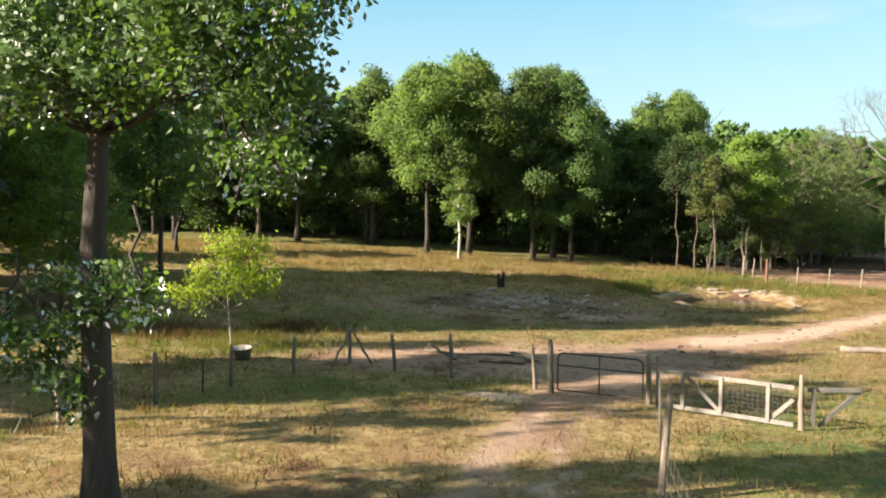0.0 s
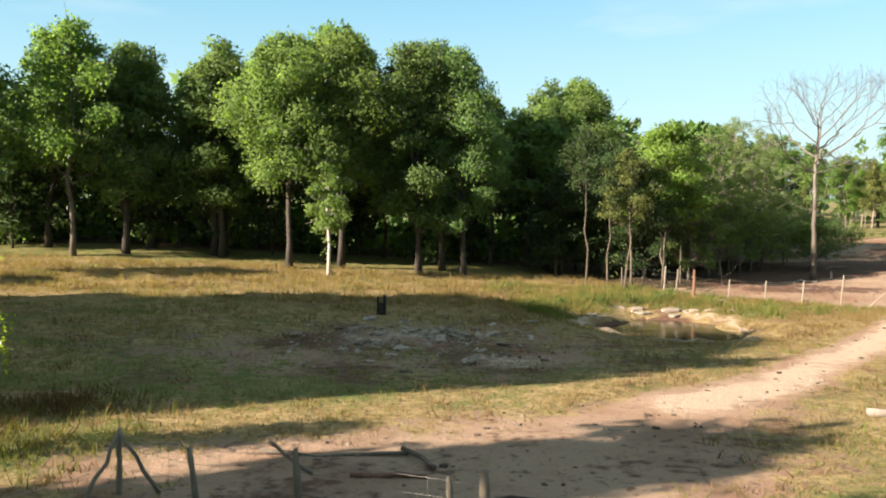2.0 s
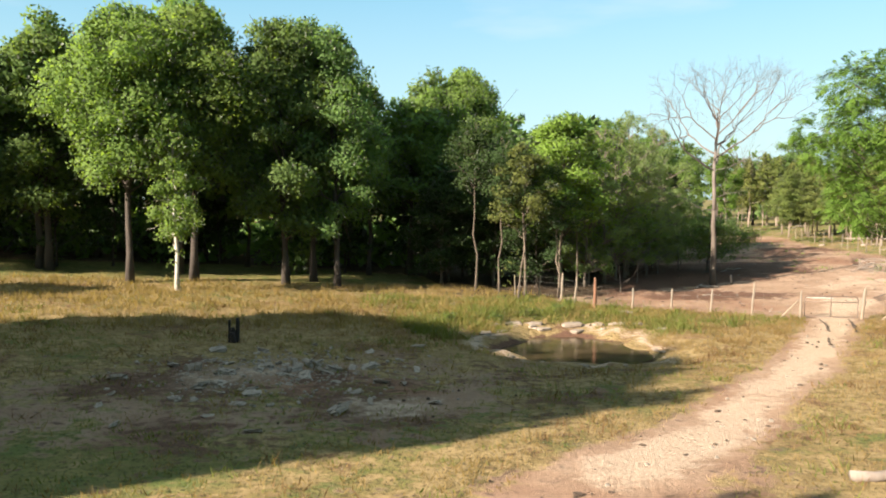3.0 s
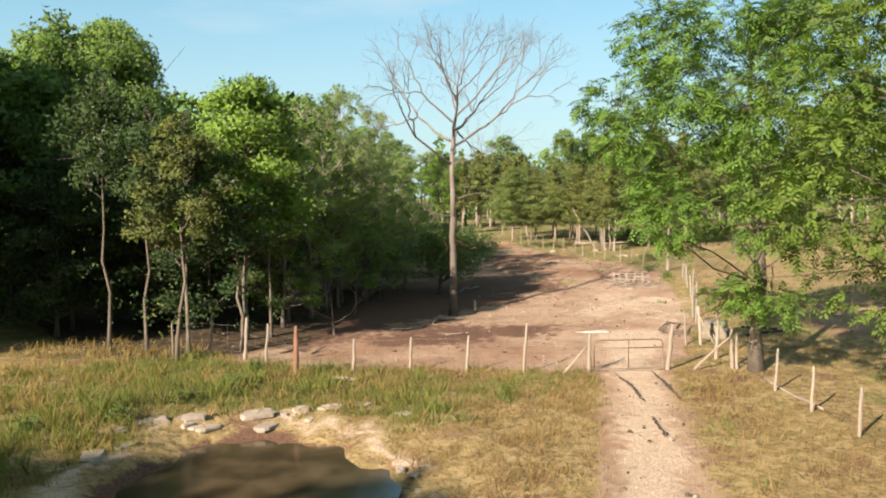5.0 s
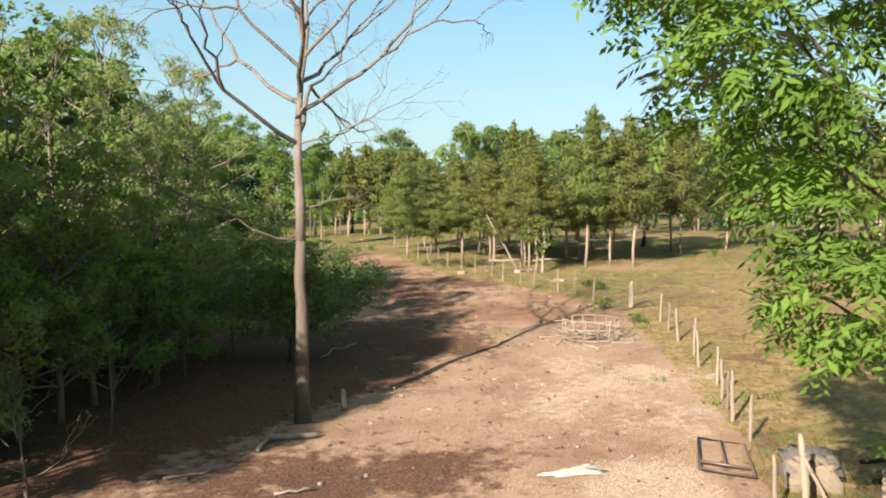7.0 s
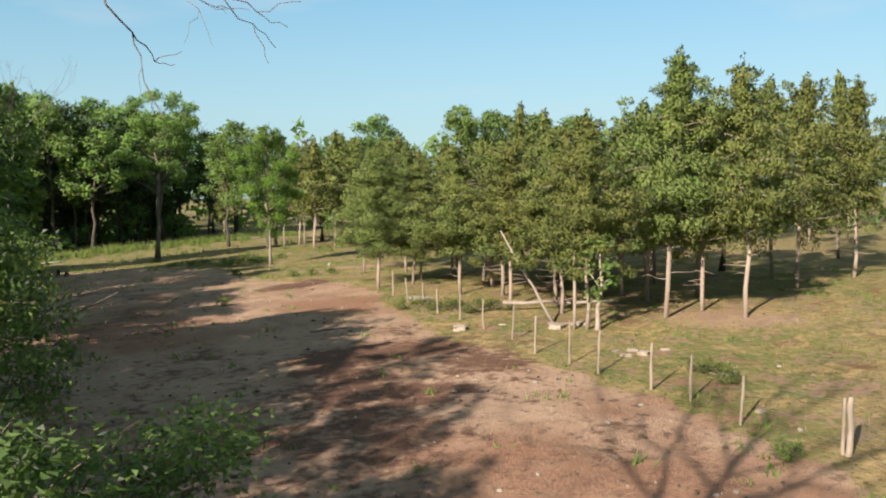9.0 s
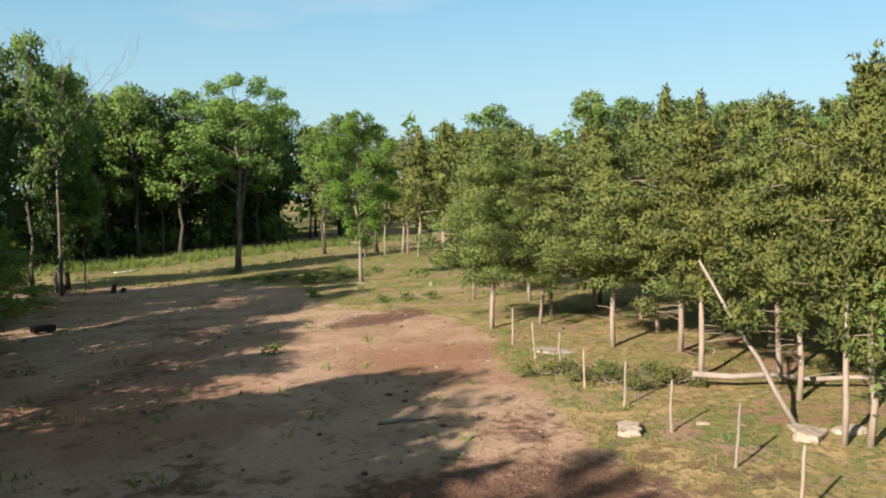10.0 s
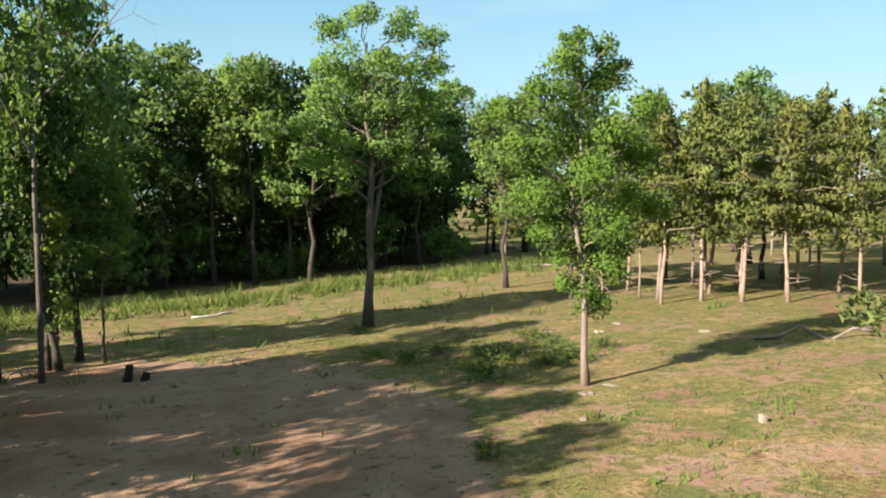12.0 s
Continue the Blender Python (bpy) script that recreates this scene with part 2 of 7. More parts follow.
BOARD_GREY = material("grey_barn_board", (0.23, 0.195, 0.16), 0.9, scale=1.6, amount=0.3, bump=0.4, stretch=(1, 1, 4))
RED_PAINT = material("faded_red_board", (0.28, 0.075, 0.055), 0.8, scale=1.6, amount=0.35, bump=0.3)
TUB_WHITE = material("scuffed_white_plastic", (0.30, 0.28, 0.25), 0.6, scale=3.0, amount=0.3, second=(0.20, 0.17, 0.14), bump=0.1)
LIME = material("white_mineral_lump", (0.56, 0.53, 0.48), 0.9, scale=3, amount=0.2, second=(0.5, 0.43, 0.34), bump=0.6)
DUNG = material("dark_soil_clod", (0.085, 0.055, 0.036), 0.95, scale=5, amount=0.35, bump=0.8)


def water_material():
    m = bpy.data.materials.new("muddy_water")
    m.use_nodes = True
    n, l = m.node_tree.nodes, m.node_tree.links
    b = n["Principled BSDF"]
    tc, ns, mix = n.new("ShaderNodeTexCoord"), n.new("ShaderNodeTexNoise"), n.new("ShaderNodeMix")
    ns.inputs["Scale"].default_value, ns.inputs["Detail"].default_value = 0.9, 5
    l.new(tc.outputs["Object"], ns.inputs["Vector"])
    mix.data_type = "RGBA"
    mix.inputs["A"].default_value, mix.inputs["B"].default_value = (0.034, 0.026, 0.015, 1), (0.070, 0.052, 0.031, 1)
    rng = n.new("ShaderNodeMapRange")
    rng.inputs[1].default_value, rng.inputs[2].default_value = 0.4, 0.65
    l.new(ns.outputs["Fac"], rng.inputs[0])
    l.new(rng.outputs[0], mix.inputs["Factor"])
    l.new(mix.outputs["Result"], b.inputs["Base Color"])
    b.inputs["Roughness"].default_value = 0.12
    b.inputs["IOR"].default_value = 1.33
    rip, bp = n.new("ShaderNodeTexNoise"), n.new("ShaderNodeBump")
    rip.inputs["Scale"].default_value = 9
    bp.inputs["Strength"].default_value, bp.inputs["Distance"].default_value = 0.12, 0.02
    l.new(tc.outputs["Object"], rip.inputs["Vector"])
    l.new(rip.outputs["Fac"], bp.inputs["Height"])
    l.new(bp.outputs["Normal"], b.inputs["Normal"])
    return m


def ground_material():
    """Meadow soil: dry and green grass, bare tan dirt, dark churned soil and pale gravel, blended by what lies where,
    broken up by noise; tree shade is put into the dark layers.
    """
    m = bpy.data.materials.new("pasture_ground")
    m.use_nodes = True
    n, l = m.node_tree.nodes, m.node_tree.links
    b = n["Principled BSDF"]
    b.inputs["Roughness"].default_value = 0.95
    b.inputs["Specular IOR Level"].default_value = 0.115
    tc = n.new("ShaderNodeTexCoord")

    def noise_at(scale, detail=4, stretch=(1, 1, 1), rough=0.55):
        mp, t = n.new("ShaderNodeMapping"), n.new("ShaderNodeTexNoise")
        mp.inputs["Scale"].default_value = stretch
        t.inputs["Scale"].default_value, t.inputs["Detail"].default_value, t.inputs["Roughness"].default_value = scale, detail, rough
        l.new(tc.outputs["Object"], mp.inputs["Vector"])
        l.new(mp.outputs["Vector"], t.inputs["Vector"])
        return t.outputs["Fac"]

    def attr(name):
        t = n.new("ShaderNodeAttribute")
        t.attribute_name = name
        return t.outputs["Fac"]

    def calc(op, p, q, r=None):
        t = n.new("ShaderNodeMath")
        t.operation = op
        for k, v in enumerate((p, q, r)):
            if v is None:
                continue
            if isinstance(v, (int, float)):
                t.inputs[k].default_value = v
            else:
                l.new(v, t.inputs[k])
        return t.outputs[0]

    def ramp(v, lo, hi):
        t = n.new("ShaderNodeMapRange")
        t.interpolation_type = "SMOOTHSTEP"
        t.inputs[1].default_value, t.inputs[2].default_value = lo, hi
        l.new(v, t.inputs[0])
        return t.outputs[0]

    def blend(f, p, q):
        t = n.new("ShaderNodeMix")
        t.data_type = "RGBA"
        l.new(f, t.inputs["Factor"])
        for key, v in (("A", p), ("B", q)):
            if isinstance(v, tuple):
                t.inputs[key].default_value = (*v, 1)
            else:
                l.new(v, t.inputs[key])
        return t.outputs["Result"]

    big, mid, small, grain = noise_at(0.12, 4), noise_at(0.55, 5), noise_at(2.6, 5), noise_at(14, 4)
    blades = noise_at(8, 5, (1.0, 0.75, 1), 0.7)
    clod = noise_at(4.6, 7, (1, 1, 1), 0.75)
    dry = blend(ramp(small, 0.40, 0.62), (0.262, 0.192, 0.094), (0.160, 0.116, 0.050))
    dry = blend(ramp(mid, 0.47, 0.64), dry, (0.176, 0.112, 0.053))
    rust = noise_at(0.42, 6, (1, 1, 1), 0.7)
    dry = blend(ramp(rust, 0.54, 0.64), dry, (0.128, 0.072, 0.041))
    dry = blend(ramp(blades, 0.50, 0.66), dry, (0.070, 0.050, 0.024))
    lush = blend(ramp(small, 0.35, 0.68), (0.112, 0.108, 0.036), (0.182, 0.160, 0.060))
    lush = blend(ramp(noise_at(0.7, 5, (1, 1, 1), 0.65), 0.50, 0.62), lush, (0.092, 0.114, 0.035))
    lush = blend(ramp(blades, 0.5, 0.68), lush, (0.032, 0.040, 0.013))
    g = calc("ADD", attr("green"), calc("MULTIPLY_ADD", mid, 1.9, -0.95))
    g = calc("ADD", g, calc("MULTIPLY_ADD", big, 1.0, -0.5))
    g = calc("ADD", g, calc("MULTIPLY_ADD", small, 0.9, -0.45))
    turf = blend(ramp(g, 0.34, 0.64), dry, lush)
    tan = blend(ramp(mid, 0.40, 0.68), (0.286, 0.196, 0.138), (0.215, 0.138, 0.094))
    tan = blend(ramp(big, 0.50, 0.68), tan, (0.195, 0.106, 0.068))
    tan = blend(ramp(small, 0.58, 0.70), tan, (0.115, 0.078, 0.057))
    tan = blend(ramp(grain, 0.60, 0.72), tan, (0.097, 0.067, 0.048))
    tan = blend(ramp(clod, 0.57, 0.66), tan, (0.118, 0.078, 0.056))
    d = calc("ADD", attr("dirt"), calc("MULTIPLY_ADD", mid, 1.1, -0.55))
    d = calc("ADD", d, calc("MULTIPLY_ADD", small, 0.9, -0.45))
    col = blend(ramp(d, 0.40, 0.60), turf, tan)
    patch = noise_at(0.33, 6, (1, 1, 1), 0.65)
    k = calc("ADD", attr("mud_shade"), calc("MULTIPLY_ADD", small, 0.9, -0.45))
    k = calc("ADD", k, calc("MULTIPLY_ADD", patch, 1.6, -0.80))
    mud_shade = blend(ramp(grain, 0.4, 0.65), (0.122, 0.066, 0.044), (0.058, 0.033, 0.024))
    col = blend(ramp(k, 0.38, 0.70), col, mud_shade)
    p = calc("ADD", attr("pale"), calc("MULTIPLY_ADD", small, 0.9, -0.45))
    p = calc("ADD", p, calc("MULTIPLY_ADD", mid, 0.6, -0.3))
    p = calc("ADD", p, calc("MULTIPLY_ADD", patch, 1.3, -0.65))
    gravel = blend(ramp(grain, 0.42, 0.62), (0.395, 0.304, 0.228), (0.300, 0.218, 0.158))
    col = blend(ramp(p, 0.40, 0.75), col, gravel)
    # Fallen leaves on the wood's floor, coloured dark for the shade above.
    lit = calc("ADD", attr("shaded_litter"), calc("MULTIPLY_ADD", mid, 0.6, -0.3))
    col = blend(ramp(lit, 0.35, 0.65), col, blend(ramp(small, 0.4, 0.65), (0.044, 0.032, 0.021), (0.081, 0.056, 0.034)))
    h = calc("MULTIPLY_ADD", grain, 0.5, calc("MULTIPLY", small, 0.9))
    h = calc("ADD", h, calc("MULTIPLY", clod, 0.9))
    h = calc("ADD", h, calc("MULTIPLY", blades, 0.22))
    bp = n.new("ShaderNodeBump")
    bp.inputs["Strength"].default_value, bp.inputs["Distance"].default_value = 0.7, 0.10
    l.new(h, bp.inputs["Height"])
    l.new(bp.outputs["Normal"], b.inputs["Normal"])
    l.new(col, b.inputs["Base Color"])
    return m


# ---- mesh helpers ----
class Shape:
    """Collects points and faces of one mesh."""

    def __init__(self):
        self.v, self.f, self.count = [], [], 0

    def add(self, verts, faces):
        self.v.append(np.asarray(verts, float).reshape(-1, 3))
        self.f += [tuple(i + self.count for i in f) for f in faces]
        self.count += len(self.v[-1])
        return self

    def tube(self, points, radii, sides=6, cap=True, wobble=0.0, rng=None):
        pts, rad = np.asarray(points, float), np.broadcast_to(np.asarray(radii, float), (len(points),))
        tang = np.gradient(pts, axis=0)
        tang /= np.linalg.norm(tang, axis=1)[:, None] + 1e-9
        ref = np.array([0.0, 1.0, 0.0]) if abs(tang[0][1]) < 0.8 else np.array([1.0, 0, 0])
        rings, ang = [], np.arange(sides) * 2 * np.pi / sides
        for p, t, r in zip(pts, tang, rad):
            u = np.cross(t, ref)
            u /= np.linalg.norm(u) + 1e-9
            w = np.cross(t, u)
            rr = r * (1 + (wobble * rng.uniform(-1, 1, sides) if rng is not None else 0))
            rings.append(p + np.outer(np.cos(ang) * rr, u) + np.outer(np.sin(ang) * rr, w))
        k, faces = len(pts), []
        for i in range(k - 1):
            for j in range(sides):
                a, b = i * sides + j, i * sides + (j + 1) % sides
                faces.append((a, b, b + sides, a + sides))
        if cap:
            faces += [tuple(range(sides))[::-1], tuple(range((k - 1) * sides, k * sides))]
        return self.add(np.concatenate(rings), faces)

    def box(self, centre, size, turn=None, bevel=0.0):
        sx, sy, sz = np.asarray(size, float) / 2
        b = min(bevel, sx * 0.4, sy * 0.4)
        ring = np.array([(-sx + b, -sy), (sx - b, -sy), (sx, -sy + b), (sx, sy - b), (sx - b, sy), (-sx + b, sy), (-sx, sy - b), (-sx, -sy + b)]) if b > 0 else np.array([(-sx, -sy), (sx, -sy), (sx, sy), (-sx, sy)])
        k = len(ring)
        v = np.concatenate([np.c_[ring, np.full(k, -sz)], np.c_[ring, np.full(k, sz)]])
        if turn is not None:
            v = v @ np.array(Euler(turn).to_matrix()).T
        f = [(i, (i + 1) % k, (i + 1) % k + k, i + k) for i in range(k)] + [tuple(range(k))[::-1], tuple(range(k, 2 * k))]
        return self.add(v + np.asarray(centre, float), f)


def mesh_of(name, shape, mat, smooth=True):
    me = bpy.data.meshes.new(name)
    me.from_pydata(np.concatenate(shape.v).tolist(), [], shape.f)
    me.materials.append(mat)
    if smooth:
        me.polygons.foreach_set("use_smooth", np.ones(len(me.polygons), bool))
    me.update()
    return me


def part(name, shape, mat, parent=None, label="", smooth=True):
    ob = new(name, mesh_of(name, shape, mat, smooth))
    ob.parent = parent
    return tagged(ob, label)


def thing(name, x, y, label, category, group="", kind="", z=None, turn=0.0):
    ob = new(name)
    ob.empty_display_size = 0.2
    ob.matrix_basis = pose(x, y, gz(x, y) if z is None else z, 0, 0, turn)
    return tagged(ob, label, category, group, kind)


def leaf_mesh(name, centres, axes, length, width, mat, rng, fold=0.2, out=None, soft=0.3, plane=None, corners=4):
    """One folded four-cornered, or plain three-cornered, leaf at every centre, along its axis."""
    c, t = np.asarray(centres), np.asarray(axes)
    k = len(c)
    t = t / (np.linalg.norm(t, axis=1)[:, None] + 1e-9)
    s = np.cross(t, rng.normal(size=(k, 3)) if plane is None else plane)
    s /= np.linalg.norm(s, axis=1)[:, None] + 1e-9
    nrm = np.cross(t, s)
    if out is not None:
        out = out / (np.linalg.norm(out, axis=1)[:, None] + 1e-9)
        flip = np.sign((nrm * out).sum(1) + 1e-6)[:, None]
        s, nrm = s * flip, nrm * flip
    le = (length * rng.uniform(0.65, 1.3, k))[:, None]
    wi = (width * rng.uniform(0.65, 1.3, k))[:, None]
    q = corners
    v = np.empty((k, q, 3))
    if q == 4:
        v[:, 0], v[:, 2] = c - t * le / 2, c + t * le / 2 - nrm * le * 0.15
        v[:, 1], v[:, 3] = c - s * wi / 2 - nrm * wi * fold, c + s * wi / 2 - nrm * wi * fold
    else:
        v[:, 0], v[:, 1], v[:, 2] = c - t * le * 0.4 + s * wi / 2, c - t * le * 0.2 - s * wi / 2, c + t * le * 0.6
    me = bpy.data.meshes.new(name)
    me.vertices.add(q * k)
    me.vertices.foreach_set("co", v.ravel())
    me.loops.add(q * k)
    me.loops.foreach_set("vertex_index", np.arange(q * k, dtype=np.int32))
    me.polygons.add(k)
    me.polygons.foreach_set("loop_start", np.arange(0, q * k, q, dtype=np.int32))
    me.materials.append(mat)
    me.update(calc_edges=True)
    if out is not None:
        vn = out * soft + nrm * (1 - soft)
        vn /= np.linalg.norm(vn, axis=1)[:, None] + 1e-9
        me.polygons.foreach_set("use_smooth", np.ones(k, bool))
        me.normals_split_custom_set_from_vertices(np.repeat(vn, q, 0).tolist())
    return me


def bend(p, q, rng, k=5, amount=0.12, sag=0.0):
    """A slightly crooked way from p to q."""
    p, q = np.asarray(p, float), np.asarray(q, float)
    s = np.linspace(0, 1, k)[:, None]
    d = np.linalg.norm(q - p)
    w = rng.normal(size=(k, 3)) * amount * d * (s * (1 - s)) * 1.6
    w[:, 2] -= sag * d * (s[:, 0] * (1 - s[:, 0])) * 4 * 0.25
    return p + (q - p) * s + w


# ---- trees ----
def crown_leaves(lobes, per_lobe, per_clump, clump, rng, droop=0.2, inner=0.35):
    """Clumps of leaves on the skins of the crown's lobes, with gaps between them."""
    cs, ax, out = [], [], []
    mid = np.array([np.mean([q[0] for q in lobes]), np.mean([q[1] for q in lobes]), np.mean([q[2] for q in lobes])])
    for lx, ly, lz, r, flat in lobes:
        k = max(3, int(per_lobe * r * r))
        d = rng.normal(size=(k, 3))
        d /= np.linalg.norm(d, axis=1)[:, None]
        rad = r * (1 - inner * rng.random(k) ** 2) * rng.uniform(0.82, 1.12, k)
        cc = np.array([lx, ly, lz]) + d * rad[:, None] * np.array([1, 1, flat])
        size = clump * rng.uniform(0.6, 1.4, k)
        num = np.maximum(3, (per_clump * rng.uniform(0.6, 1.4, k)).astype(int))
        idx = np.repeat(np.arange(k), num)
        off = rng.normal(size=(len(idx), 3)) * size[idx][:, None] * np.array([0.62, 0.62, 0.40])
        cs.append(cc[idx] + off)
        a = d[idx] * 0.7 + rng.normal(size=(len(idx), 3)) * 0.8 + off * 0.6
        a[:, 2] -= droop
        ax.append(a)
        o = cs[-1] - np.array([lx, ly, lz])
        o /= np.linalg.norm(o, axis=1)[:, None] + 1e-9
        g = cs[-1] - mid
        g /= np.linalg.norm(g, axis=1)[:, None] + 1e-9
        out.append(o + 0.35 * g)
    return np.concatenate(cs), np.concatenate(ax), np.concatenate(out)


def billow_leaves(lobes, size, cover, rng, sub=6, droop=0.2):
    """Leaves on the skins of small billows that swell out of each lobe, thin on their undersides, so that dark gaps stay between them."""
    cs, ax, out = [], [], []
    each = 0.5 * size[0] * size[1]
    for lx, ly, lz, r, flat in lobes:
        c0 = np.array([lx, ly, lz])
        d = rng.normal(size=(sub, 3))
        d /= np.linalg.norm(d, axis=1)[:, None]
        d[:, 2] = np.where(rng.random(sub) < 0.72, np.abs(d[:, 2]), -0.6 * np.abs(d[:, 2]))
        mids = c0 + d * r * np.array([0.66, 0.66, 0.66 * flat])
        for m, sr in zip(mids, r * rng.uniform(0.32, 0.54, sub)):
            k = int(cover * 12.6 * sr * sr / each)
            e = rng.normal(size=(k, 3))
            e /= np.linalg.norm(e, axis=1)[:, None] + 1e-9
            e = e[(e[:, 2] > -0.3) | (rng.random(k) < 0.35)]
            k = len(e)
            bump = 1 + 0.18 * np.sin(4.1 * e[:, 0] + 3 * m[0]) * np.sin(4.7 * e[:, 1] + 2 * m[2]) + 0.12 * np.sin(9 * e[:, 2] + m[1])
            rad = sr * bump * (1 - 0.42 * rng.random(k) ** 2 + 0.30 * rng.random(k) ** 4)
            p = m + e * rad[:, None] * np.array([1, 1, 0.82]) + rng.normal(size=(k, 3)) * 0.20 * sr
            a = e * 0.5 + rng.normal(size=(k, 3)) * 0.75
            a[:, 2] -= droop
            g = p - c0
            g /= np.linalg.norm(g, axis=1)[:, None] + 1e-9
            cs.append(p)
            ax.append(a)
            out.append(e + 0.5 * g)
    return np.concatenate(cs), np.concatenate(ax), np.concatenate(out)


def frond_leaves(lobes, per_lobe, fronds, leaflets, length, rng):
    """Feathered leaves: pairs of leaflets along drooping stalks, in clumps on the skins of the lobes."""
    cs, ax, out, pl = [], [], [], []
    for lx, ly, lz, r, flat in lobes:
        k = max(3, int(per_lobe * r * r))
        d = rng.normal(size=(k, 3))
        d /= np.linalg.norm(d, axis=1)[:, None]
        cc = np.array([lx, ly, lz]) + d * (r * (1 - 0.4 * rng.random(k) ** 2) * rng.uniform(0.8, 1.1, k))[:, None] * np.array([1, 1, flat])
        i = np.repeat(np.arange(k), fronds)
        n = len(i)
        p = cc[i] + rng.normal(size=(n, 3)) * np.array([0.16, 0.16, 0.10])
        t = d[i] * 0.7 + rng.normal(size=(n, 3)) * 0.65
        t[:, 2] = t[:, 2] * 0.5 - 0.15
        t /= np.linalg.norm(t, axis=1)[:, None]
        ln = length * rng.uniform(0.7, 1.25, n)
        side = np.cross(t, np.array([0, 0, 1.0]) + rng.normal(size=(n, 3)) * 0.35)
        side /= np.linalg.norm(side, axis=1)[:, None] + 1e-9
        up = np.cross(side, t)
        for j in range(leaflets):
            s, sg = (j + 1) / leaflets, (-1) ** j
            c = p + t * (ln * s)[:, None] + side * (sg * 0.075 * (1.15 - 0.4 * s))
            c[:, 2] -= ln * s * s * 0.30
            a = side * sg * 0.85 + t * 0.55
            a[:, 2] -= 0.22
            cs.append(c)
            ax.append(a)
            out.append(d[i] * 0.6 + up * 0.6)
            pl.append(up + rng.normal(size=(n, 3)) * 0.15)
    return np.concatenate(cs), np.concatenate(ax), np.concatenate(out), np.concatenate(pl)


def make_broadleaf(height, base, radius, seed, leaf, bark, trunk_r=0.2, lobes=16, per_lobe=11, per_clump=15, clump=0.42, size=(0.34, 0.22), lean=0.0, top=0.9, limbs=True, low=0.0, given=None, upright=False, category="tree", label="", group="", name="broadleaf_tree", kind="", extra=(), fronds=0, crook=0.03, cover=0.0, sub=6, corners=4, limb=0.42):
    rng = np.random.default_rng(seed)
    root = tagged(new(name), label, category, group, kind)
    root.empty_display_size = 0.3
    tip = np.array([rng.normal() * 0.3 + lean, rng.normal() * 0.3, height * top])
    if upright:
        tip[:2] = 0.0
    way = bend((0, 0, -0.25), tip, rng, 9, 0.008 if upright else crook)
    s = np.linspace(0, 1, 9)
    wood = Shape().tube(way, trunk_r * (1 - 0.86 * s) * np.where(s < 0.02, 1.5, 1.0), 8, True, 0.06, rng)
    lob = []
    golden = rng.uniform(0, 6.28)
    for i in range(lobes):
        f = (i + 0.5) / lobes
        h = base + (height - base) * (0.06 + 0.85 * f)
        env = math.sin(math.pi * min(1, 0.24 + 0.68 * f)) ** 0.7
        a = golden + i * 2.399 + rng.normal() * 0.3
        r = radius * rng.uniform(0.30, 0.52) * (0.60 + 0.5 * env)
        out = max(0.0, radius * env * rng.uniform(0.75, 1.05) - r * 0.75) if f < 0.93 else 0.2
        lob.append((tip[0] * f + out * math.cos(a), tip[1] * f + out * math.sin(a), min(h, height - r * 0.75), r, rng.uniform(0.65, 0.9)))
    for i in range(4):
        a, r = golden + 1.57 * i, radius * rng.uniform(0.24, 0.34)
        lob.append((tip[0] + radius * 0.30 * math.cos(a), tip[1] + radius * 0.30 * math.sin(a), height * rng.uniform(0.82, 0.93) - r * 0.4, r, 0.85))
    lob = list(given) if given else lob
    lob += list(extra)
    if limbs:
        for lx, ly, lz, r, _ in lob:
            z0 = max(base * 0.65, min(lz - 0.5 * math.hypot(lx, ly) - 0.3, height * top * 0.92))
            if lz < base * 0.65:
                z0 = max(0.5, lz - 0.5)
            p0 = way[0] + (way[-1] - way[0]) * min(1, (z0 + 0.25) / (height * top + 0.25))
            k0 = trunk_r * limb * (1 - 0.6 * z0 / height)
            if given and lz < base * 0.72 and math.hypot(lx, ly) > 1.1:
                p0, k0 = np.array([lx * 0.82, ly * 0.82, lz + 1.3]), 0.03
            wood.tube(bend(p0, (lx, ly, lz), rng, 5, 0.10), np.linspace(k0, 0.02, 5), 5, False)
            for _ in range(2):
                q = np.array((lx, ly, lz)) + rng.normal(size=3) * r * 0.55
                wood.tube(bend(p0 + (np.array((lx, ly, lz)) - p0) * 0.6, q, rng, 4, 0.12), np.linspace(k0 * 0.4, 0.012, 4), 4, False)
    part("trunk", wood, bark, root)
    plane = None
    if fronds:
        c, ax, out, plane = frond_leaves(lob, per_lobe, fronds, 9, 0.44, rng)
    elif cover > 0:
        c, ax, out = billow_leaves(lob, size, cover, rng, sub)
    else:
        c, ax, out = crown_leaves(lob, per_lobe, per_clump, clump, rng)
    if low > 0:
        k = int(low * 60)
        hh = rng.uniform(0.15 * base, base, k)
        cc = np.c_[rng.normal(size=(k, 2)) * 0.5, hh]
        c = np.concatenate([c, np.repeat(cc, 8, 0) + rng.normal(size=(8 * k, 3)) * 0.22])
        ax = np.concatenate([ax, rng.normal(size=(8 * k, 3))])
        out = np.concatenate([out, (c[-8 * k:] - np.array([0, 0, 1.0])) * np.array([1, 1, 0.1])])
    crown = new("crown", leaf_mesh("crown", c, ax, size[0], size[1], leaf, rng, out=out, plane=plane, soft=0.5, corners=3 if cover > 0 else corners))
    crown.parent = root
    return root


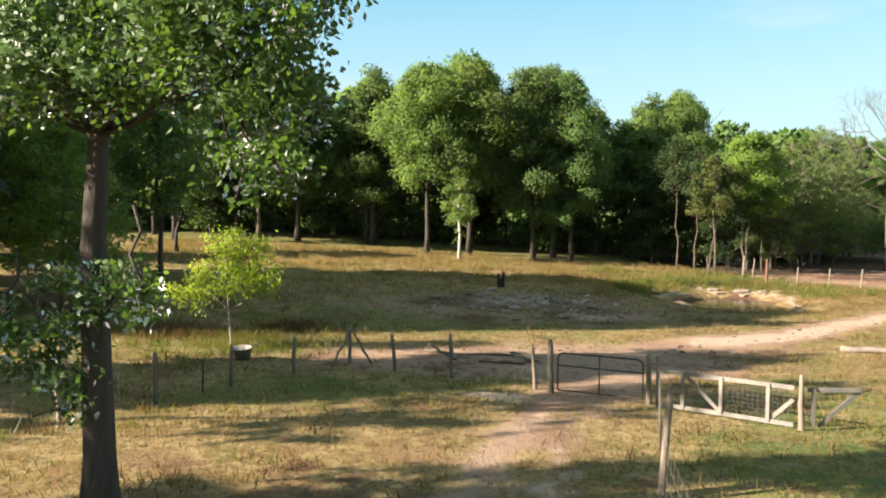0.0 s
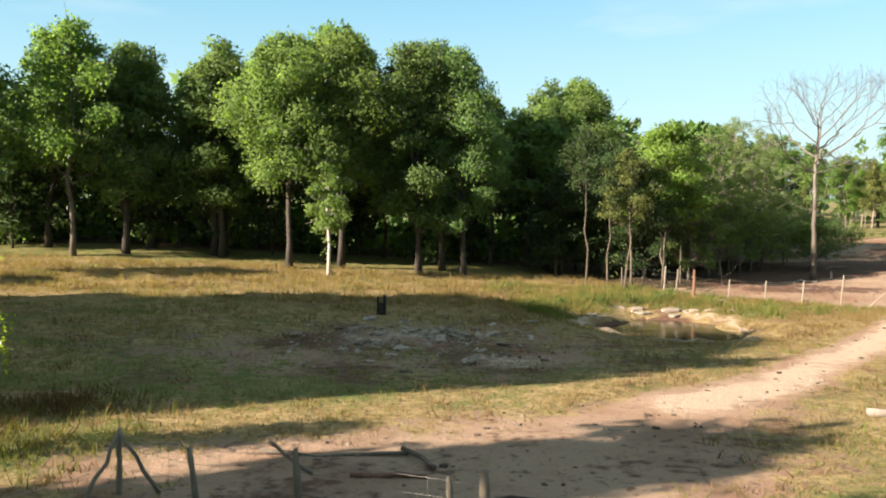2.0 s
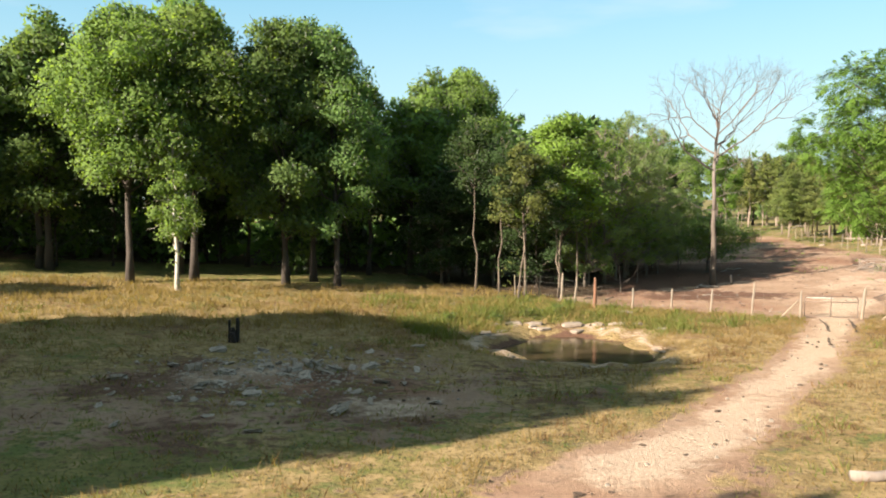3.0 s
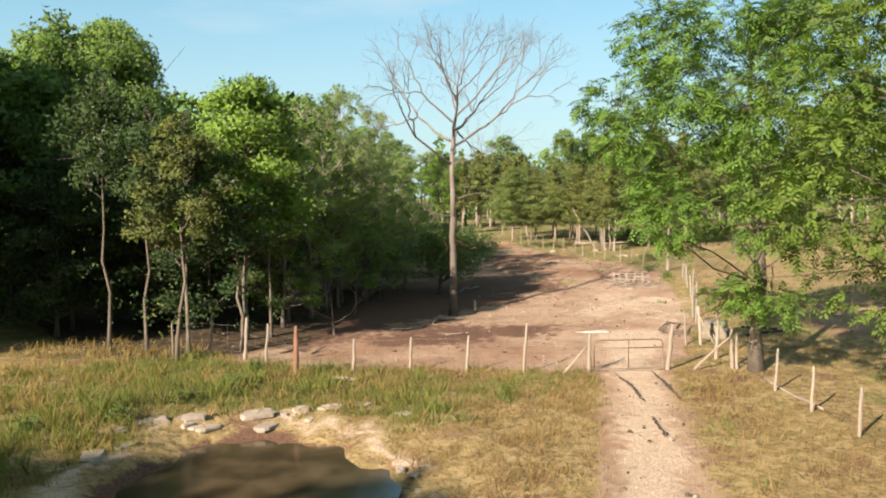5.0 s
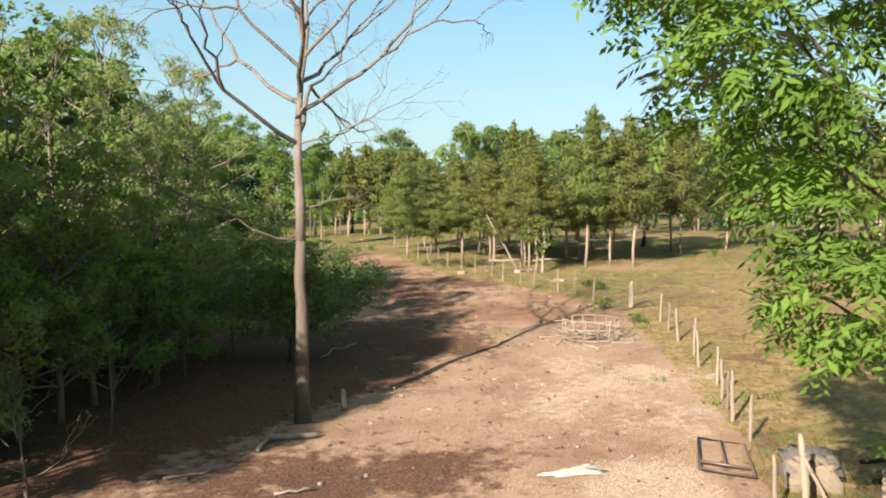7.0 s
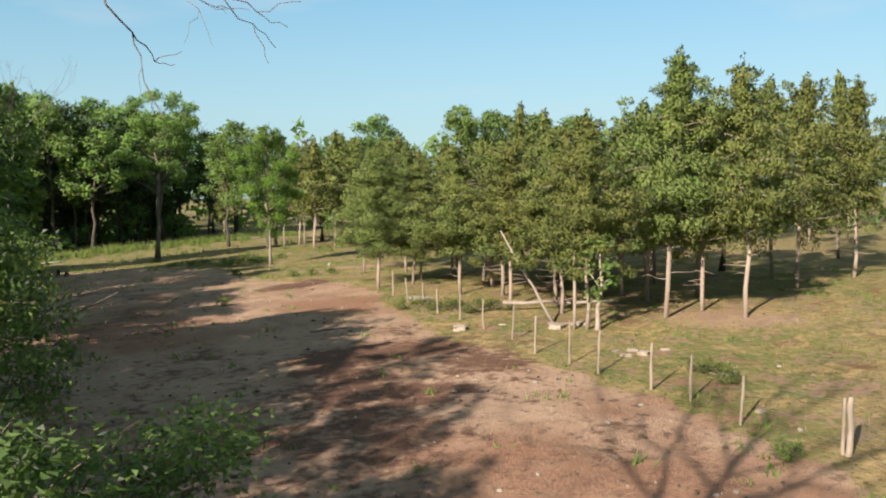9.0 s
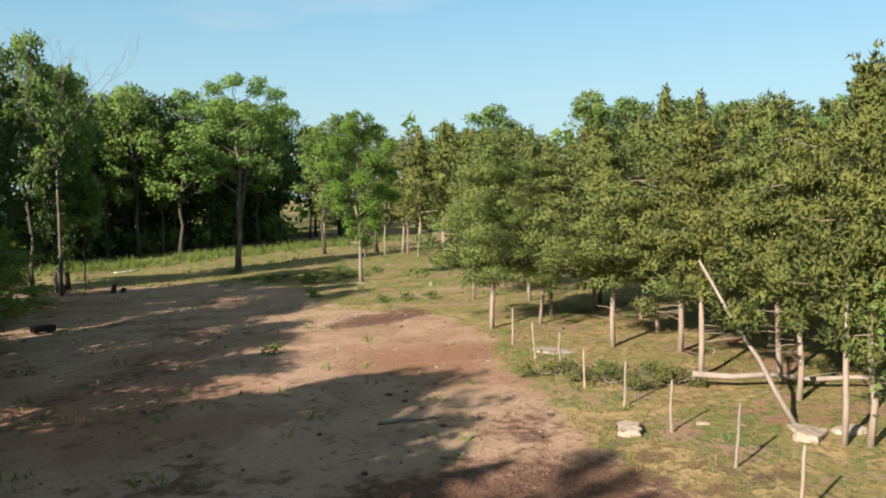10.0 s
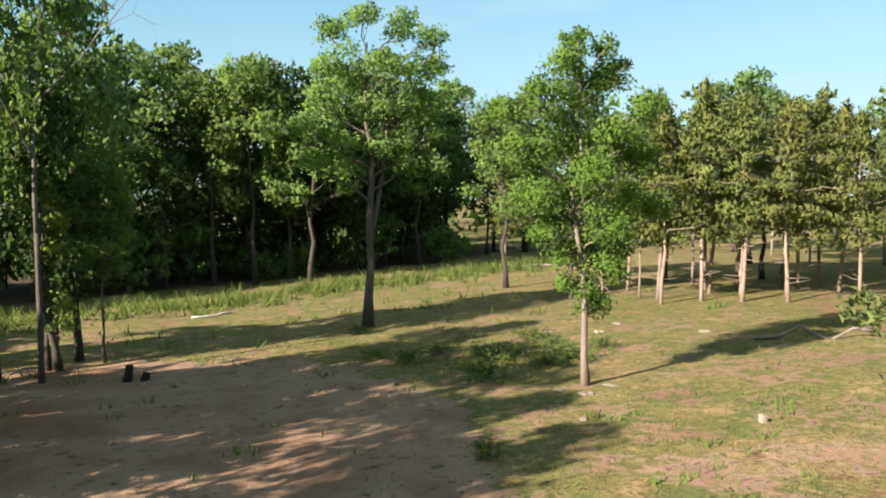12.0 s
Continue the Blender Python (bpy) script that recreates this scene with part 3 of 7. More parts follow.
def make_cedar(height, radius, base, seed, label="", group="", size=(0.20, 0.075), cover=0.75, boughs=34, tufts=4):
    """A red cedar: a bare lower stem with dead twigs, then a dense, ragged crown of feathery boughs that ends in several soft points."""
    rng = np.random.default_rng(seed)
    root = tagged(new("cedar_tree"), label, "tree", group)
    root.empty_display_size = 0.3
    way = bend((0, 0, -0.2), (rng.normal() * 0.25, rng.normal() * 0.25, height * 0.95), rng, 8, 0.03)
    stem_s = np.linspace(0, 1, 8)
    wood = Shape().tube(way, 0.105 * (height / 9) * np.where(stem_s < 0.3, 1 - 0.6 * stem_s, 0.62 - 0.58 * stem_s), 7, True, 0.1, rng)
    cs, ax, out = [], [], []
    each = 0.5 * size[0] * size[1]

    def spray(m, sr, d, f, flat):
        """One feathery tuft: needles on its upper skin, streaming outward and up."""
        k = int(cover * 12.6 * sr * sr * (0.4 + 0.6 * flat) / each)
        e = rng.normal(size=(k, 3))
        e /= np.linalg.norm(e, axis=1)[:, None] + 1e-9
        e = e[(e[:, 2] > -0.35) | (rng.random(k) < 0.4)]
        k = len(e)
        rad = sr * (1 - 0.5 * rng.random(k) ** 2 + 0.45 * rng.random(k) ** 4)
        p = m + e * rad[:, None] * np.array([1, 1, flat])
        a = d * 0.45 + e * 0.6 + rng.normal(size=(k, 3)) * 0.75
        a[:, 2] += 0.25
        cs.append(p)
        ax.append(a)
        out.append(e * 1.0 + d * 0.5 + np.array([0, 0, 0.15 + 0.2 * f]))

    for i in range(boughs):
        f = (i + rng.random()) / boughs
        z = base + (height * 0.96 - base) * f
        reach = radius * (math.sin(math.pi * min(1.0, 0.34 + 0.62 * f ** 0.9)) ** 0.9) * rng.uniform(0.6, 1.18) + 0.15
        a = i * 2.399 + rng.normal() * 0.35
        d = np.array([math.cos(a), math.sin(a), 0])
        p0 = np.array([way[0][0], way[0][1], 0]) + (way[-1] - way[0]) * np.array([1, 1, 0]) * (z / height) + np.array([0, 0, z])
        p1 = p0 + d * reach + np.array([0, 0, reach * rng.uniform(-0.15, 0.35)])
        if i % 2 == 0:
            wood.tube(bend(p0, p1, rng, 4, 0.08), np.linspace(0.030, 0.008, 4), 3, False)
        for j in range(tufts):
            q = (j + rng.uniform(0.3, 1.0)) / tufts
            sr = (0.16 + 0.20 * reach) * rng.uniform(0.7, 1.2) * (1.0 - 0.35 * q)
            spray(p0 + (p1 - p0) * q + rng.normal(size=3) * 0.16 * reach, sr, d, f, rng.uniform(0.45, 0.8))
    for i in range(3):
        lift = height * (1.02 - 0.05 * i)
        off = np.array([way[-1][0], way[-1][1], 0]) + (rng.normal(size=3) * np.array([0.45, 0.45, 0]) if i else 0)
        for j in range(8):
            spray(off * (1 - 0.1 * (7 - j) * (i > 0)) + np.array([0, 0, lift - 0.20 * (8 - j)]) + rng.normal(size=3) * 0.05, 0.46 - 0.05 * j, np.array([0, 0, 1.0]), 1, 1.2)
    for i in range(9):
        z, a = rng.uniform(0.6, base + 0.8), rng.uniform(0, 6.28)
        p1 = np.array([math.cos(a) * rng.uniform(0.6, 1.5), math.sin(a) * rng.uniform(0.6, 1.5), z + rng.uniform(-0.2, 0.3)])
        wood.tube(bend((0, 0, z), p1, rng, 4, 0.1), np.linspace(0.02, 0.005, 4), 4, False)
    part("trunk", wood, BARK_CEDAR, root)
    crown = new("crown", leaf_mesh("crown", np.concatenate(cs), np.concatenate(ax), size[0], size[1], CEDAR_LEAF, rng, out=np.concatenate(out), soft=0.78, corners=3))
    crown.parent = root
    return root


def make_bare(height, fork, spread, seed, trunk_r, label, name="dead_tree", limbs=7, side=(), rise=0.75):
    """A dead, leafless tree: a stem that goes on up, wide arching limbs that fork again and again down to twigs."""
    rng = np.random.default_rng(seed)
    root = tagged(new(name), label, "dead tree")
    stem_way = bend((0, 0, -0.2), (0.05, 0.1, fork), rng, 9, 0.009)
    low, high = stem_way[:6], stem_way[5:]
    r_all = np.linspace(trunk_r * 1.12, trunk_r * 0.56, 9)
    r_all[0] *= 1.25
    # Lower trunk: dark bark with neighbouring trees' shade put into its colour.
    part("trunk", Shape().tube(low, r_all[:6], 10, True, 0.05, rng), DEADBARK_SHADED, root)
    part("upper_trunk", Shape().tube(high, r_all[5:], 10, True, 0.05, rng), DEADLIMB, root, "bleached barkless upper stem")

    def branch(sh, p, d, length, r, depth):
        d = d / np.linalg.norm(d)
        way = bend(p, p + d * length, rng, 5, 0.06 if depth < 1 else 0.10, 0.12 if depth < 1 else 0.0)
        sh.tube(way, np.linspace(r, r * 0.66, 5), 6 if depth < 2 else 4 if depth < 4 else 3, False)
        if depth >= 6 or r < 0.0045:
            return
        for i in range(2 if depth < 1 else rng.integers(2, 4)):
            nd = d + rng.normal(size=3) * (0.36 if depth < 2 else 0.50) + np.array([0, 0, 0.20 if depth < 3 else 0.05])
            at = way[-1] if i < 2 else way[rng.integers(2, 4)]
            branch(sh, at, nd, length * rng.uniform(0.55, 0.78), r * (0.64 if i < 2 else 0.42), depth + 1)

    # the leader goes on up, bare and crooked, and the limbs leave it one above the other
    reach = height - fork
    lead_way = bend((0.05, 0.1, fork), (0.05 + 0.06 * reach, 0.1 - 0.03 * reach, fork + 0.62 * reach), rng, 7, 0.03)
    sh = Shape().tube(lead_way, np.linspace(trunk_r * 0.52, trunk_r * 0.16, 7), 7, False)
    for i in range(3):
        branch(sh, lead_way[-1], np.array([math.cos(2.1 * i) * 0.4, math.sin(2.1 * i) * 0.4, 1.0]), spread * 0.42, trunk_r * 0.13, 2)
    leader = part("leader", sh, DEADLIMB, root)
    for i in range(limbs):
        a, f = i * 2.399 + 0.5, (i / max(1, limbs - 1)) ** 1.3
        sh = Shape()
        at = lead_way[0] + (lead_way[-1] - lead_way[0]) * (f * 0.85) if i > 1 else stem_way[-1] - np.array([0, 0, 0.25 * (i + 1)])
        up = rise * rng.uniform(0.75, 1.2) + 0.35 * f
        branch(sh, at, np.array([math.cos(a), math.sin(a), up]), spread * rng.uniform(0.85, 1.1) * (1.0 - 0.5 * f), trunk_r * (0.42 - 0.24 * f), 0 if f < 0.6 else 1)
        part("limb", sh, DEADLIMB, leader if i > 1 else root)
    for z, a, ln in side:
        sh = Shape()
        branch(sh, np.array([0.02, 0.03, z]), np.array([math.cos(a), math.sin(a), 0.35]), ln, trunk_r * 0.16, 2)
        part("limb", sh, DEADLIMB, root)
    return root


used = set()


def plant(proto, x, y, s=1.0, sz=None, turn=None, rng=random):
    """Puts a tree down: the first time the one that was built, then copies of it."""
    turn = rng.uniform(0, 360) if turn is None else turn
    m = pose(x, y, gz(x, y), 0, 0, turn) @ Matrix.Diagonal((s, s, sz or s, 1))
    if proto.name in used:
        k = proto.scale
        return copy_thing(proto, m @ Matrix.Diagonal((1 / k.x, 1 / k.y, 1 / k.z, 1)))
    used.add(proto.name)
    proto.matrix_basis = m
    return proto


# ---- ground ----
def spaced(lo, hi, step, far, grow=1.22):
    mid = list(np.arange(lo, hi + step * 0.5, step))
    a, b, k = [], [], step
    x = lo
    while x > -far:
        k *= grow
        x -= k
        a.append(x)
    k, x = step, hi
    while x < far:
        k *= grow
        x += k
        b.append(x)
    return np.array(a[::-1] + mid + b)


def blob(x, y, cx, cy, rx, ry, turn=0.0, soft=0.55):
    c, s = math.cos(radians(turn)), math.sin(radians(turn))
    u, v = (x - cx) * c + (y - cy) * s, -(x - cx) * s + (y - cy) * c
    return np.clip((1 + soft - np.hypot(u / rx, v / ry)) / (2 * soft), 0, 1)


def strip(x, y, way, soft=0.7):
    """1 along a way of (x, y, half width), falling to 0 at its edges."""
    best = np.zeros_like(x)
    for (ax, ay, aw), (bx, by, bw) in zip(way, way[1:]):
        dx, dy = bx - ax, by - ay
        s = np.clip(((x - ax) * dx + (y - ay) * dy) / (dx * dx + dy * dy), 0, 1)
        d = np.hypot(x - ax - s * dx, y - ay - s * dy)
        best = np.maximum(best, np.clip((aw + (bw - aw) * s + soft - d) / (2 * soft), 0, 1))
    return best


ROAD = [(-1.0, 4, 1.0), (0.9, 15.2, 1.05), (1.9, 19.2, 1.2), (4.2, 25.2, 1.35), (6.5, 31.5, 2.5), (11.5, 36.6, 1.9), (16.3, 39.8, 1.5), (20.3, 43.6, 1.4), (24.5, 46.8, 1.35), (29, 51.3, 1.3), (33.2, 55.4, 1.35), (36, 58.6, 1.5), (40, 62, 2.5)]


def inside(x, y, poly):
    r = np.zeros(x.shape, bool)
    for (ax, ay), (bx, by) in zip(poly, poly[1:] + poly[:1]):
        r ^= ((ay > y) != (by > y)) & (x < (bx - ax) * (y - ay) / (by - ay + 1e-9) + ax)
    return r


CORRAL = [(23, 66), (33.2, 58), (36, 56.4), (40.5, 59), (46, 63.5), (58, 76), (60.5, 82), (62.5, 92), (67, 102), (70, 106), (72, 112), (71, 122), (74, 132), (72, 142), (64, 147), (50, 150), (30, 110), (20, 90)]


def land(x, y):
    """What lies where: bare dirt, churned soil with painted tree shade, pale gravel and green grass, each 0 to 1."""
    dirt = strip(x, y, ROAD) * np.clip(0.78 + (y - 22) / 12, 0.78, 1.0)
    dirt = np.maximum(dirt, blob(x, y, 3.5, 31.0, 8.5, 3.2, 0))
    dirt = np.maximum(dirt, 0.62 * blob(x, y, 8.0, 34.0, 9, 3.6, 12))
    dirt = np.maximum(dirt, 0.72 * blob(x, y, 8.9, 44.6, 3.4, 1.4, 10))
    dirt = np.maximum(dirt, 0.24 + 0.15 * np.clip((x - 52) / 6, 0, 1))
    dirt = np.maximum(dirt, 0.62 * strip(x, y, [(84, 136, 0.5), (78.5, 125.5, 0.6), (73.5, 117, 0.7)], 0.9))
    cor = np.clip((inside(x, y, CORRAL).astype(float)), 0, 1)
    fade = np.clip(1.0 - (y - 86) / 22, 0.74, 1.0)
    dirt = np.maximum(dirt, cor * fade)
    dirt = np.maximum(dirt, 0.42 * blob(x, y, 66, 112, 9, 12, -10))
    dirt = np.maximum(dirt, 0.48 * blob(x, y, 72, 117, 7, 5, 20))
    dirt = np.maximum(dirt, 0.64 * blob(x, y, 78.5, 121, 6, 2.4, -25))
    dirt = np.maximum(dirt, 0.55 * blob(x, y, 72.5, 86, 5, 3.0, -55))
    dirt = np.maximum(dirt, 0.5 * blob(x, y, 51, 57, 8, 3.5, 20))
    dirt = np.maximum(dirt, 0.7 * blob(x, y, 5.5, 48.5, 3.6, 3.2, 20))
    mud_shade = np.maximum(0.85 * blob(x, y, 34, 67, 6.0, 2.6, -12), 0.84 * blob(x, y, 69.9, 114.4, 3.6, 1.7, 20))
    mud_shade = np.maximum(mud_shade, 0.66 * blob(x, y, 55, 87, 12, 6.5, 50, 0.9))
    mud_shade = np.maximum(mud_shade, 0.36 * blob(x, y, 58, 112, 9, 26, -8))
    mud_shade = np.maximum(mud_shade, 0.62 * blob(x, y, 5.5, 48.6, 4.5, 3.4, 30))
    mud_shade = np.maximum(mud_shade, 0.42 * blob(x, y, 5.0, 30.6, 9.0, 4.4, 10))
    mud_shade = np.maximum(mud_shade, 0.44 * blob(x, y, 6.5, 24.5, 6.5, 3.5, 20))
    mud_shade = np.maximum(mud_shade, 0.34 * strip(x, y, ROAD[:4], 0.9))
    mud_shade = np.maximum(mud_shade, 0.70 * blob(x, y, 59.5, 91.5, 5.0, 5.5, 40))
    r = pond_r(x, y)
    mud_shade = np.maximum(mud_shade, np.clip((0.98 - r) / 0.12, 0, 1))
    pale = np.clip(1 - np.abs(r - 1.16) / (0.26 + 0.14 * np.sin(2.0 * np.arctan2(y - POND[1], x - POND[0]) + 0.4)), 0, 1) * 0.78
    pale = np.maximum(pale, 0.85 * blob(x, y, 1.9, 24.6, 1.4, 0.7, -12))
    pale = np.maximum(pale, 0.62 * blob(x, y, 8.9, 44.6, 3.4, 1.4, 10, 0.9))
    pale = np.maximum(pale, 0.56 * blob(x, y, 4.5, 49.5, 3.8, 2.2, 40))
    pale = np.maximum(pale, 0.80 * strip(x, y, [(a, b, w * 0.8) for a, b, w in ROAD[5:]], 0.8))
    for dx in (-0.75, 0.75):
        pale = np.maximum(pale, 0.60 * strip(x, y, [(-0.8 + dx, 5, 0.34), (1.2 + dx, 15.2, 0.36), (2.3 + dx, 19.2, 0.40), (4.3 + dx, 24.4, 0.36)], 0.45))
    dirt = dirt - 0.75 * strip(x, y, [(-0.8, 5, 0.10), (1.2, 15.2, 0.12), (2.3, 19.2, 0.12), (4.0, 23.4, 0.10)], 0.40)
    pale = np.maximum(pale, 0.52 * blob(x, y, 47, 68, 9, 4, 42))
    green = 0.32 + 0.0 * x
    green = np.maximum(green, 0.92 * blob(x, y, 8.0, 16.8, 6.0, 5, 0))
    green = np.maximum(green, 0.80 * strip(x, y, [(-0.8, 5, 0.2), (1.2, 15.2, 0.2), (2.3, 19.2, 0.2), (4.0, 23.4, 0.2)], 0.5))
    green = np.maximum(green, 0.95 * blob(x, y, 20.5, 65.2, 4.5, 3.2, -25))
    green = np.maximum(green, 0.70 * blob(x, y, -3, 25.5, 7, 2.2, 15))
    green = np.maximum(green, 0.74 * blob(x, y, 2, 44, 15, 8, 8))
    green = np.maximum(green, 0.65 * blob(x, y, -8, 33, 6, 3, 0))
    green = np.maximum(green, 0.72 * blob(x, y, 10, 21, 4.5, 4.5, 0))
    green = np.maximum(green, 0.40 * blob(x, y, 15, 67, 22, 4, 0))
    green = np.maximum(green, 0.95 * blob(x, y, -8, 77, 32, 6, 0))
    green = np.maximum(green, 0.62 * blob(x, y, 19, 63, 5, 2.5, -20))
    green = np.maximum(green, (0.54 + 0.18 * np.clip((y - 108) / 14, 0, 1)) * (x > 40) * np.clip((y - 60) / 20, 0, 1))
    green = np.maximum(green, 0.85 * blob(x, y, 78, 160, 26, 12, 20))
    dirt = dirt - 0.30 * blob(x, y, 71.5, 118.5, 5, 4, 30) * (0.4 + 0.6 * np.sin(1.7 * x + 0.8 * y))
    green = green - 0.35 * blob(x, y, 20, 57, 16, 4, -10) - 0.25 * blob(x, y, -2, 17, 12, 4, 0) - 0.2 * blob(x, y, 28, 45, 8, 8, 0)
    # Brown field soil, darkened further for the western trees' shade across it.
    mud_shade = np.maximum(mud_shade, 0.52 * blob(x, y, 4, 46.5, 14, 8, 8))
    dirt = np.maximum(dirt, 0.56 * blob(x, y, 4, 46.5, 14, 8, 8))
    # Trampled corral soil, made darker than it is where tree shade falls.
    mud_shade = np.maximum(mud_shade, (0.16 + 0.24 * np.clip((y - 74) / 10, 0, 1) * np.clip((64 - x) / 8, 0, 1)) * cor)
    mud_shade = np.maximum(mud_shade, 0.72 * blob(x, y, 30.5, 72, 8.5, 5.0, 30))
    mud_shade = np.maximum(mud_shade, 0.60 * blob(x, y, 46, 78, 11, 5.0, 38))
    mud_shade = np.maximum(mud_shade, 0.60 * blob(x, y, 40, 77, 6.0, 4.0, 40))
    # Follows the wood's cast shadow; its darkness goes into the trampled soil.
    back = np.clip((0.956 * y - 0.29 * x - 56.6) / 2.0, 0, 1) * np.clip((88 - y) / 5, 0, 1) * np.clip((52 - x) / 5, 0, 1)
    mud_shade = np.maximum(mud_shade, 0.88 * cor * back)
    # Floor of the wood darkened in place of the shade under its trees.
    mud_shade = np.maximum(mud_shade, 0.64 * inside(x, y - 7.0, WOOD) * (x < 18) + 0.64 * inside(x, y, WOOD) * (x >= 18))
    return np.clip(dirt, 0, 1), np.clip(mud_shade, 0, 1), np.clip(pale, 0, 1), np.clip(green, 0, 1)


def shaded_litter(x, y):
    """Floor of the wood: fallen leaves, with the trees' shade put into their colour."""
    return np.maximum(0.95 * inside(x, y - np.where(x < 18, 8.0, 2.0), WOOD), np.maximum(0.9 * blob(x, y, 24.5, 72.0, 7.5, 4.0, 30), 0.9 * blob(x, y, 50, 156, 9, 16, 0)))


WOOD = [(-60, 73), (-22, 74), (-4, 73), (8, 74), (15, 72), (21, 69.5), (27, 74), (35, 79), (39, 84), (43, 93), (45, 104), (47, 118), (50, 132), (51, 150), (52, 168), (70, 177), (84, 181), (100, 188), (118, 205), (60, 240), (-60, 130)]


def build_ground():
    xs, ys = spaced(-26, 106, 0.82, 1500), spaced(6, 186, 0.82, 1500)
    X, Y = np.meshgrid(xs, ys)
    Z = ground_z(X, Y)
    rng = np.random.default_rng(3)
    dirt, mud_shade, pale, green = land(X, Y)
    near = (X > -32) & (X < 114) & (Y > 2) & (Y < 192)
    lump = rng.normal(size=X.shape)
    for ax in (0, 1):
        lump = (lump + np.roll(lump, 1, ax) + np.roll(lump, -1, ax)) / 3
    Z = Z + near * lump * (0.05 + 0.06 * mud_shade)
    rp = pond_r(X, Y)
    Z = Z + np.clip((1.05 - rp) / 0.3, 0, 1) * (0.16 * np.sin(1.9 * X + 1.4 * np.sin(1.3 * Y)) * np.sin(1.7 * Y + 0.8 * X) - 0.02) + np.exp(-((rp - 1.2) / 0.2) ** 2) * 0.10 * np.sin(3.1 * X + 2.0 * np.sin(2.3 * Y))
    # two wheel ruts along the track
    for side in (-0.75, 0.75):
        rut = strip(X, Y, [(x + side * 0.7, y - side * 0.7, 0.12) for x, y, w in ROAD[6:-1]], 0.3)
        Z = Z - 0.07 * rut
    nx, ny = len(xs), len(ys)
    v = np.c_[X.ravel(), Y.ravel(), Z.ravel()]
    i = (np.arange(ny - 1)[:, None] * nx + np.arange(nx - 1)[None]).ravel()
    q = np.c_[i, i + 1, i + nx + 1, i + nx].astype(np.int32)
    me = bpy.data.meshes.new("ground")
    me.vertices.add(len(v))
    me.vertices.foreach_set("co", v.ravel())
    me.loops.add(q.size)
    me.loops.foreach_set("vertex_index", q.ravel())
    me.polygons.add(len(q))
    me.polygons.foreach_set("loop_start", np.arange(0, q.size, 4, dtype=np.int32))
    me.polygons.foreach_set("use_smooth", np.ones(len(q), bool))
    for key, val in (("dirt", dirt), ("mud_shade", mud_shade), ("pale", pale), ("green", green), ("shaded_litter", shaded_litter(X, Y))):
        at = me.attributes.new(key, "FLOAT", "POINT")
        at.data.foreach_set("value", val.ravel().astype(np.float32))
    me.materials.append(ground_material())
    me.update(calc_edges=True)
    tagged(new("ground", me), "dry pasture with worn grass and bare tan dirt", "ground", kind="structure")


build_ground()

# the pond's muddy water
ang = np.linspace(0, 2 * np.pi, 48, endpoint=False)
cx, sx_ = math.cos(POND[4]), math.sin(POND[4])
ring = []
for t_ in ang:
    u_, v_ = 1.06 * POND[2] * math.cos(t_), 1.06 * POND[3] * math.sin(t_)
    ring.append((u_ * cx - v_ * sx_, u_ * sx_ + v_ * cx, 0))
pond = part("water", Shape().add([(0, 0, 0)] + ring, [(0, 1 + i, 1 + (i + 1) % 48) for i in range(48)]), water_material())
pond.location = (POND[0], POND[1], gz(POND[0], POND[1]) + 0.24)
tagged(pond, "shallow muddy brown pond water in a hollow", "water", kind="structure")

# ---- fences ----
def post_shape(h, r, rng, lean=(0, 0), sides=8):
    """A peeled pole: crooked, knotty, with a hacked-off top."""
    k = 8
    s = np.linspace(0, 1, k)
    way = np.c_[lean[0] * s * h, lean[1] * s * h, -0.3 + s * (h + 0.3)] + np.cumsum(rng.normal(size=(k, 3)) * np.array([0.011, 0.011, 0]), axis=0)
    rad = r * (1.10 - 0.20 * s) * rng.uniform(0.88, 1.12, k)
    rad[-1] *= 0.72
    return Shape().tube(way, rad, sides, True, 0.14, rng)


def fence(posts, label, strands=(0.25, 0.55, 0.85, 1.1), group="", stays=0, seed=1, name="wire_fence", gaps=()):
    """Posts (x, y, height, radius, material) in a row, with strands of wire from each to the next."""
    rng = np.random.default_rng(seed)
    x0, y0 = posts[0][0], posts[0][1]
    z0 = gz(x0, y0)
    root = thing(name, x0, y0, label, "fence", group)
    for x, y, h, r, mat in posts:
        p = part("post", post_shape(h, r, rng, rng.normal(size=2) * 0.035), mat, root)
        p.location = (x - x0, y - y0, gz(x, y) - z0)
    for st in strands if len(posts) > 1 else ():
        run = np.array([(x - x0, y - y0, gz(x, y) - z0 + st * min(h, 1.4) * 0.85) for x, y, h, *_ in posts])
        way = [run[0]]
        for p, q in zip(run, run[1:]):
            way += list(bend(p, q, rng, 4, 0.004, 0.03)[1:])
        part("wire", Shape().tube(way, 0.004, 3, False), WIRE, root)
    if stays:
        net = Shape()
        for (ax, ay, ah, *_), (bx, by, bh, *_) in zip(posts, posts[1:]):
            n, hh = int(math.hypot(bx - ax, by - ay) / stays), min(ah, bh, 1.4)
            for k in range(1, n):
                x, y = ax + (bx - ax) * k / n, ay + (by - ay) * k / n
                z = gz(x, y) - z0
                net.tube([(x - x0, y - y0, z + strands[0] * hh * 0.8), (x - x0, y - y0, z + strands[-1] * hh * 0.85)], 0.003, 3, False)
        if net.count:
            tagged(part("wire_netting", net, WIRE, root), kind="stuff")
    return root


